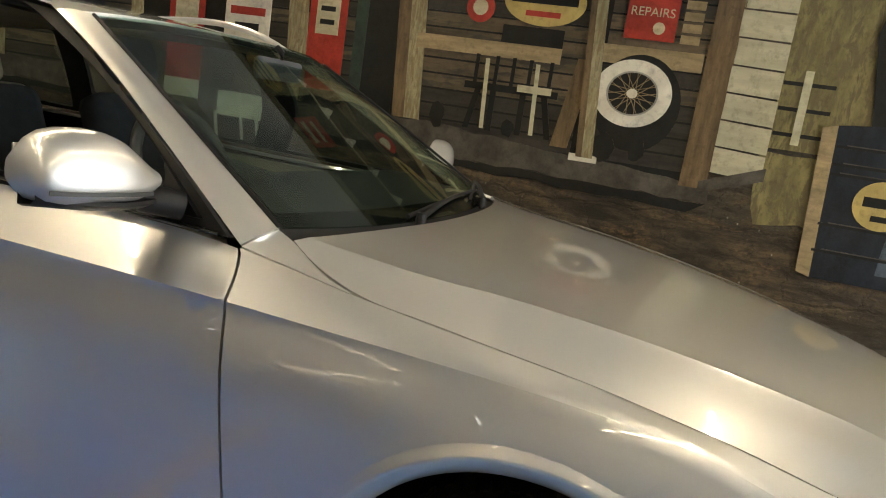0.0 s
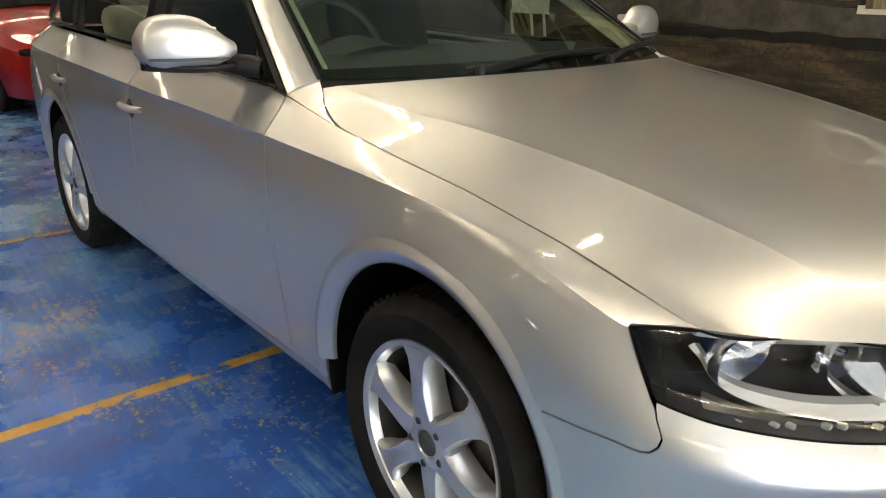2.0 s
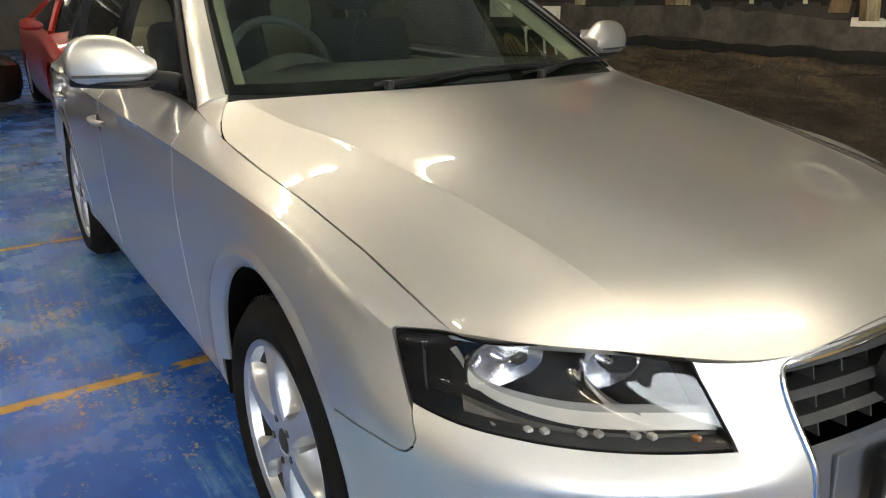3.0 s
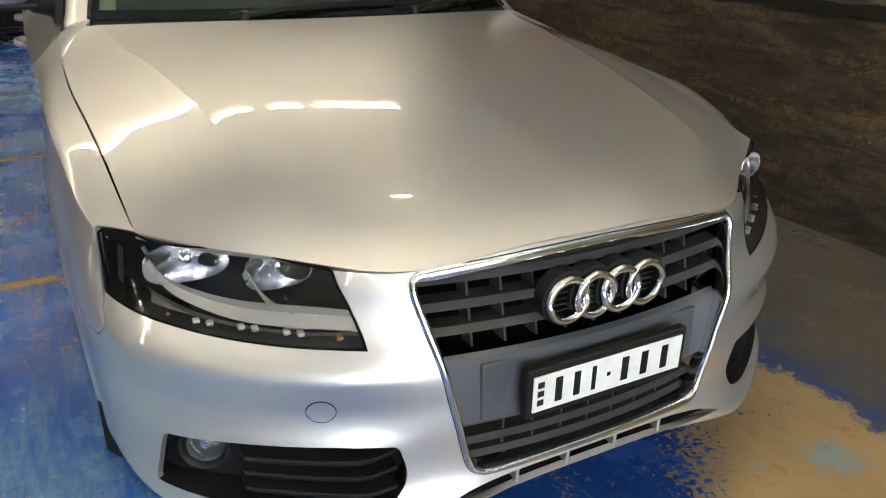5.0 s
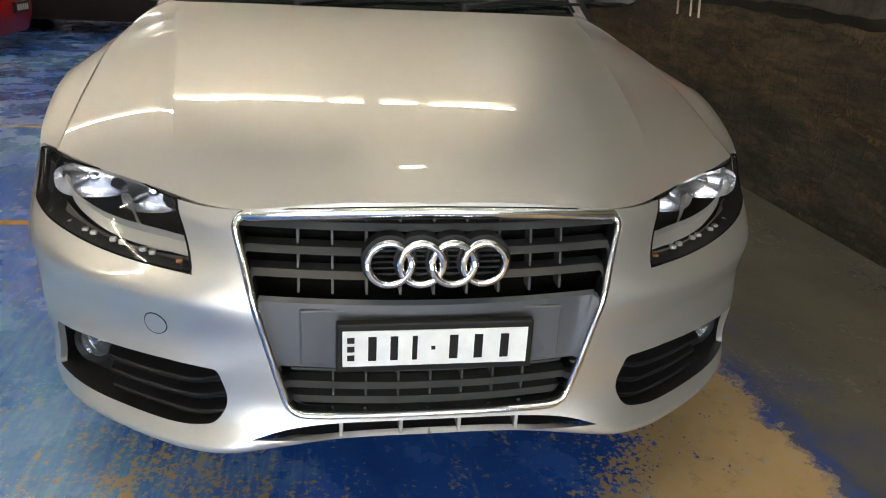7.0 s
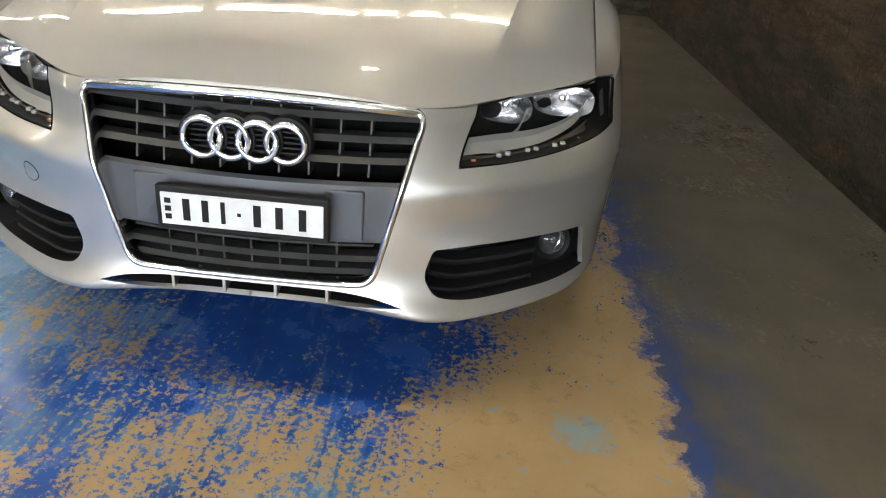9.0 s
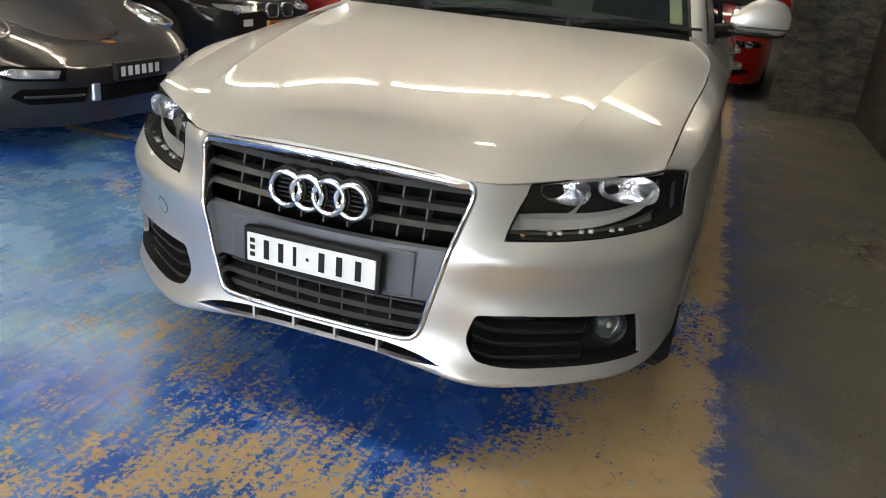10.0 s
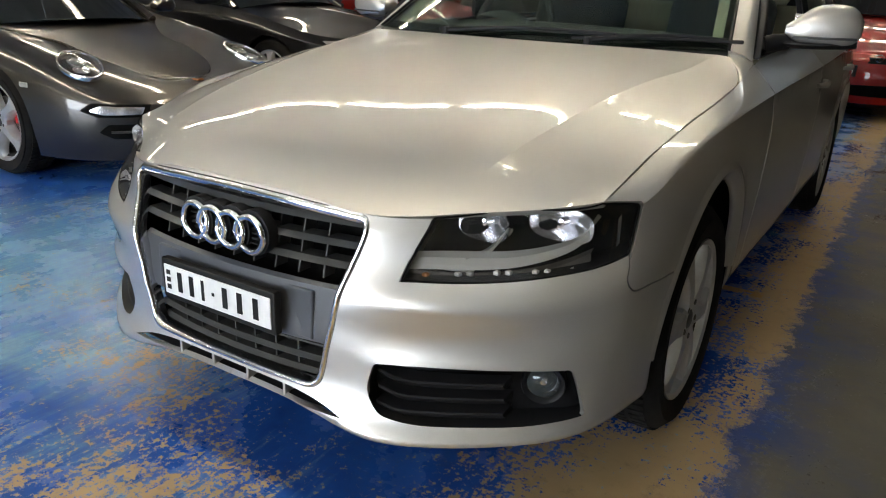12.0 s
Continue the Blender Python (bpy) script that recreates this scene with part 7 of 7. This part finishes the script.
flat("painted_grass", wobbly([(-3.2, .93), (.46, .93), (.46, 1.30), (-3.2, 1.35)], .03, 2), 1.6, M_GRASS, "painted dry grass")
slab("painted_sky", -3.2, .46, 1.33, TOP, 1.2, M_GRASS, "painted yellow haze")
slab("house_back", .72, 6.9, 1.08, TOP, 2, M_GAP, "painted dark back of the porch")
for i in range(18):
    z = 1.13 + i * .089
    for k, (y0, y1) in enumerate(((.78, 1.38), (1.48, 2.46), (2.82, 3.75), (4.6, 6.85))):
        slab("painted_board", y0, y1, z, z + .078, 3, M_BARE if board_dice.random() < .3 else M_BOARD, lean=.0)
flat("porch_step", wobbly([(.70, .985), (6.9, 1.06), (6.9, 1.20), (2.5, 1.19), (1.4, 1.125), (.70, 1.07)], .012, 3), 4, M_STEP, "painted stone step")
flat("porch_shadow", wobbly([(.80, .93), (6.9, 1.0), (6.9, 1.06), (.70, .985)], .012, 4), 3.5, M_GAP)
# posts and the cream boarded corner
slab("porch_post", 2.42, 2.52, 1.19, TOP, 6, M_POST, "painted pale porch post", .12)
slab("post_shade", 2.52, 2.60, 1.19, TOP, 5.5, M_WOOD, "", .12)
slab("porch_post", 1.345, 1.405, 1.125, TOP, 11.5, M_POST, "painted pale porch post", .14)
slab("post_shade", 1.405, 1.44, 1.125, TOP, 11, M_WOOD, "", .14)
slab("post_foot", 1.32, 1.48, 1.10, 1.14, 8, M_WHITE)
slab("corner_post", .72, .86, 1.06, TOP, 7, M_WOOD, "painted brown corner post", -.03)
for i in range(13):
    z = 1.17 + i * .143
    flat("cream_board", [(.455, z - .028 + .002 * i), (.715, z - .012), (.715, z + .122), (.455, z + .106 + .002 * i)], 7 + .25 * (i % 2), M_CREAM)
flat("corner_foot", [(.44, 1.15), (.76, 1.04), (.76, 1.10), (.44, 1.22)], 8, M_STEP)
# tyre with a white wall and wire wheel
tyre_m = flat("painted_tyre", oval_pts(1.165, 1.460, .235, .262), 8, M_GAP, "painted black tyre")
hoop("white_wall", 1.195, 1.510, .140, .212, 9, M_WHITE, "painted white tyre wall", .86, tyre_m)
flat("wheel_face", oval_pts(1.195, 1.510, .140, .120), 9, M_GAP, "", tyre_m)
spokes = bmesh.new()
for k in range(28):
    a = 2 * math.pi * k / 28 + (.1 if k % 2 else 0)
    b = a + (.55 if k % 2 else -.55)
    p, q = Vector((0, 1.195 + .03 * math.cos(b), 1.510 + .026 * math.sin(b))), Vector((0, 1.195 + .135 * math.cos(a), 1.510 + .116 * math.sin(a)))
    d = (q - p).normalized().cross(Vector((1, 0, 0))) * .0014
    x = WALL_X - .0035 * 10
    spokes.faces.new([spokes.verts.new((x, v.y, v.z)) for v in (p + d, q + d, q - d, p - d)])
part("wire_spokes", spokes, M_TAN, tyre_m)
hoop("wheel_rim", 1.195, 1.510, .130, .140, 10, M_GREYRING, "", .86, tyre_m)
flat("wheel_hub", oval_pts(1.195, 1.510, .03, .026, 20), 10.5, M_WHITE, "", tyre_m)
slab("tan_beam", .86, 1.42, 1.66, 1.76, 6, M_TAN, "painted tan beam", 0)
# bench, chair and clutter on the porch
slab("shelf_plank", 1.62, 2.50, 1.615, 1.70, 7, M_TAN, "painted tan shelf plank", 0)
slab("dark_jar", 1.62, 1.98, 1.70, 1.80, 8, M_GAP, "painted dark crate")
for y, lean in ((2.12, .05), (1.98, .0), (1.80, .0), (1.62, -.06)):
    slab("chair_leg", y - .018, y + .018, 1.19, 1.44, 8, M_GAP, "", -lean)
slab("chair_seat", 1.60, 2.16, 1.42, 1.46, 8, M_GAP, "painted dark chair seat")
for y in (2.10, 1.98, 1.88, 1.78, 1.66):
    slab("chair_spindle", y - .011, y + .011, 1.46, 1.62, 8, M_GAP)
for y in (2.02, 1.72):
    slab("pale_rail", y - .012, y + .012, 1.20, 1.60, 8.5, M_CREAM, "", .02)
slab("pale_seat", 1.64, 1.84, 1.435, 1.475, 9, M_CREAM)
slab("leaning_board", 1.50, 1.60, 1.16, 1.66, 7.5, M_WOOD, "painted leaning board", -.08)
for y, z, r in ((2.30, 1.24, .05), (1.86, 1.22, .04), (1.12, 1.22, .05), (1.30, 1.20, .06)):
    flat("painted_boot", wobbly(oval_pts(y, z, r, r * 1.4, 12), .01, int(y * 100)), 10, M_GAP)
# signs with plain marks instead of makers' names
disc = flat("round_sign", oval_pts(2.13, 1.88, .085, .085), 9, M_RED, "painted round red sign")
flat("sign_centre", oval_pts(2.13, 1.88, .045, .045), 10, M_CREAM, "", disc)
oval = flat("oval_sign", oval_pts(1.76, 1.945, .235, .135), 9, M_YELLOW, "painted oval yellow sign")
slab("sign_bar", 1.57, 1.95, 1.93, 1.99, 10, M_GAP, "", parent=oval)
slab("sign_bar", 1.66, 1.86, 1.86, 1.89, 10, M_RED, "", parent=oval)
sign = slab("red_sign", 1.03, 1.30, 1.80, 2.15, 9, M_RED, "painted red repairs sign")
flat("sign_disc", oval_pts(1.12, 1.865, .032, .032, 20), 10, M_CREAM, "", sign)
slab("sign_bar", 1.10, 1.22, 2.03, 2.11, 10, M_CREAM, "", parent=sign)
words = bpy.data.curves.new("repairs_word", "FONT")
words.body, words.size, words.align_x, words.extrude = "REPAIRS", .066, "CENTER", .001
text = new("repairs_word", words)
text.data.materials.append(M_CREAM)
text.parent = sign
text.matrix_basis = Matrix.Translation((WALL_X - .0035 * 10, 1.165, 1.925)) @ Matrix(((0, 0, -1, 0), (-1, 0, 0, 0), (0, 1, 0, 0), (0, 0, 0, 1)))
for i in range(5):
    slab("price_board", .90, 1.0, 1.80 + i * .06, 1.845 + i * .06, 8, M_TAN)
# dark doorway, red pumps and shelves further along
flat("bunting_cord", [(.95, 2.355), (3.6, 2.505), (3.6, 2.517), (.95, 2.367)], 11, M_CREAM)
for i in range(11):
    y = 1.10 + .25 * i
    z = 2.36 + .057 * (y - .95)
    flat("bunting_flag", [(y - .05, z + .01), (y + .05, z + .014), (y + .005, z - .10)], 11, M_WHITE, "painted white bunting flag")
high = flat("high_sign", oval_pts(2.72, 2.82, .17, .15), 9, M_YELLOW, "painted round yellow sign")
for z in (2.88, 2.82, 2.76):
    slab("sign_bar", 2.62, 2.82, z - .012, z + .012, 10, M_GAP, "", parent=high)
high = slab("high_sign", 2.08, 2.34, 2.60, 2.92, 9, M_RED, "painted red sign board")
slab("sign_bar", 2.12, 2.30, 2.80, 2.86, 10, M_CREAM, "", parent=high)
slab("sign_bar", 2.12, 2.30, 2.68, 2.72, 10, M_CREAM, "", parent=high)
slab("porch_fascia", .46, 6.9, 2.94, 3.05, 10, M_POST, "painted pale porch fascia")
slab("doorway", 2.62, 2.84, 1.19, TOP, 4.5, M_GAP, "painted dark doorway")
slab("green_frame", 2.84, 2.92, 1.19, TOP, 5, M_GREEN, "painted green door frame")
pump = slab("red_pump", 2.98, 3.24, 1.28, 1.98, 6, M_RED, "painted red fuel pump")
slab("pump_panel", 3.03, 3.19, 1.62, 1.86, 7, M_CREAM, "", parent=pump)
slab("pump_bar", 3.06, 3.16, 1.68, 1.71, 8, M_GAP, "", parent=pump)
slab("pump_bar", 3.06, 3.16, 1.76, 1.79, 8, M_GAP, "", parent=pump)
slab("pump_foot", 2.96, 3.26, 1.18, 1.28, 6, M_GAP, "", parent=pump)
slab("porch_post", 3.36, 3.22, 1.19, TOP, 6, M_POST, "painted pale porch post", .10)
board = slab("oil_sign", 3.52, 3.86, 1.52, 1.98, 6, M_WHITE, "painted white notice board")
for i, (w, m) in enumerate(((.24, M_GAP), (.2, M_GAP), (.26, M_RED), (.18, M_GAP))):
    slab("notice_bar", 3.69 - w / 2, 3.69 + w / 2, 1.88 - i * .10, 1.93 - i * .10, 7, m, "", parent=board)
pump = slab("red_pump", 4.02, 4.30, 1.10, 1.92, 6, M_RED, "painted red fuel pump")
flat("pump_globe", oval_pts(4.16, 2.02, .11, .11), 6, M_WHITE, "", pump)
slab("pump_panel", 4.07, 4.25, 1.50, 1.76, 7, M_CREAM, "", parent=pump)
slab("pump_stripe", 4.02, 4.30, 1.10, 1.22, 7, M_WHITE, "", parent=pump)
slab("pale_crate", 3.50, 3.86, 1.02, 1.18, 7, M_WHITE, "painted white crate")
for y in (3.52, 3.64, 3.84):
    slab("crate_leg", y - .012, y + .012, .86, 1.04, 7.5, M_WHITE, "", .03)
slab("porch_post", 4.50, 4.60, 1.19, TOP, 6, M_POST, "painted pale porch post", .08)
for i in range(4):
    slab("window_pane", 4.85 + (i % 2) * .28, 5.08 + (i % 2) * .28, 1.45 + (i // 2) * .30, 1.70 + (i // 2) * .30, 6, M_TEAL, "painted window pane")
slab("porch_post", 5.75, 5.85, 1.19, TOP, 6, M_POST, "painted pale porch post", .05)
# oil drum and old pump by the cream corner
DRUM = -.11
drum = flat("oil_drum", [(DRUM - .30, .70), (DRUM + .24, .70), (DRUM + .27, 1.08), (DRUM + .26, 1.49), (DRUM, 1.52), (DRUM - .30, 1.50)], 6, M_TEAL, "painted dark blue oil drum")
flat("drum_edge", [(DRUM + .23, .70), (DRUM + .30, .72), (DRUM + .33, 1.47), (DRUM + .26, 1.49)], 6.5, M_TAN, "rusty pale drum edge", drum)
for z in (.84, .98, 1.24, 1.29, 1.38):
    slab("drum_rib", DRUM - .30, DRUM + .25, z, z + .014, 7, M_GAP, "", parent=drum)
    slab("drum_glint", DRUM - .26, DRUM + .20, z + .014, z + .020, 7, M_STEP, "", parent=drum)
for y, w in ((DRUM - .12, .05), (DRUM - .22, .03)):
    flat("drum_glint", wobbly([(y, .78), (y + w, .78), (y + w, 1.44), (y, 1.44)], .012, 7), 6.6, M_DUSK, "", drum)
badge = flat("drum_badge", oval_pts(DRUM - .02, 1.12, .135, .125), 8, M_YELLOW, "painted yellow round badge", drum)
slab("badge_bar", DRUM - .11, DRUM + .07, 1.11, 1.16, 9, M_GAP, "", parent=drum)
slab("badge_bar", DRUM - .06, DRUM + .02, 1.04, 1.07, 9, M_GAP, "", parent=drum)
flat("old_pump", [(-.40, 1.50), (.0, 1.50), (.07, 1.95), (.0, 2.35), (-.40, 2.40)], 5, M_GAP, "painted dark old pump")
for y in (.335,):
    slab("fence_post", y - .02, y + .02, 1.36, 1.74, 3, M_CREAM, "painted fence post")
for z in (1.40, 1.53, 1.66):
    slab("fence_rail", .20, .45, z, z + .02, 2.5, M_GAP)
# painted sky and wind pump on the face of the pier
pier_art = thing("pier_mural", "painted pale sky and wind pump on the pier", "mural")
bm = cube(1.43, WALL_X - .06, 7.147, 7.1525, 1.75, CEILING - .05)
part("painted_sky", bm, M_SKY, pier_art, "painted pale sky")
hub = Vector((1.86, 7.140, 3.55))
mill = bmesh.new()
for k in range(12):
    a = 2 * math.pi * k / 12
    m = Matrix.Translation(hub) @ Matrix.Rotation(a, 4, "Y")
    vs = [mill.verts.new(m @ Vector(p)) for p in ((-.02, 0, .06), (.02, 0, .06), (.06, 0, .24), (-.04, 0, .24))]
    mill.faces.new(vs)
part("painted_vanes", mill, M_BOARD, pier_art, "painted dark vanes")
tower = bmesh.new()
for x0, x1 in ((1.86, 1.74), (1.86, 1.98), (1.86, 1.86)):
    for v in ([(x0 - .008, 7.141, 3.5), (x0 + .008, 7.141, 3.5), (x1 + .008, 7.141, 1.8), (x1 - .008, 7.141, 1.8)],):
        tower.faces.new([tower.verts.new(p) for p in v])
part("painted_tower", tower, M_BOARD, pier_art)
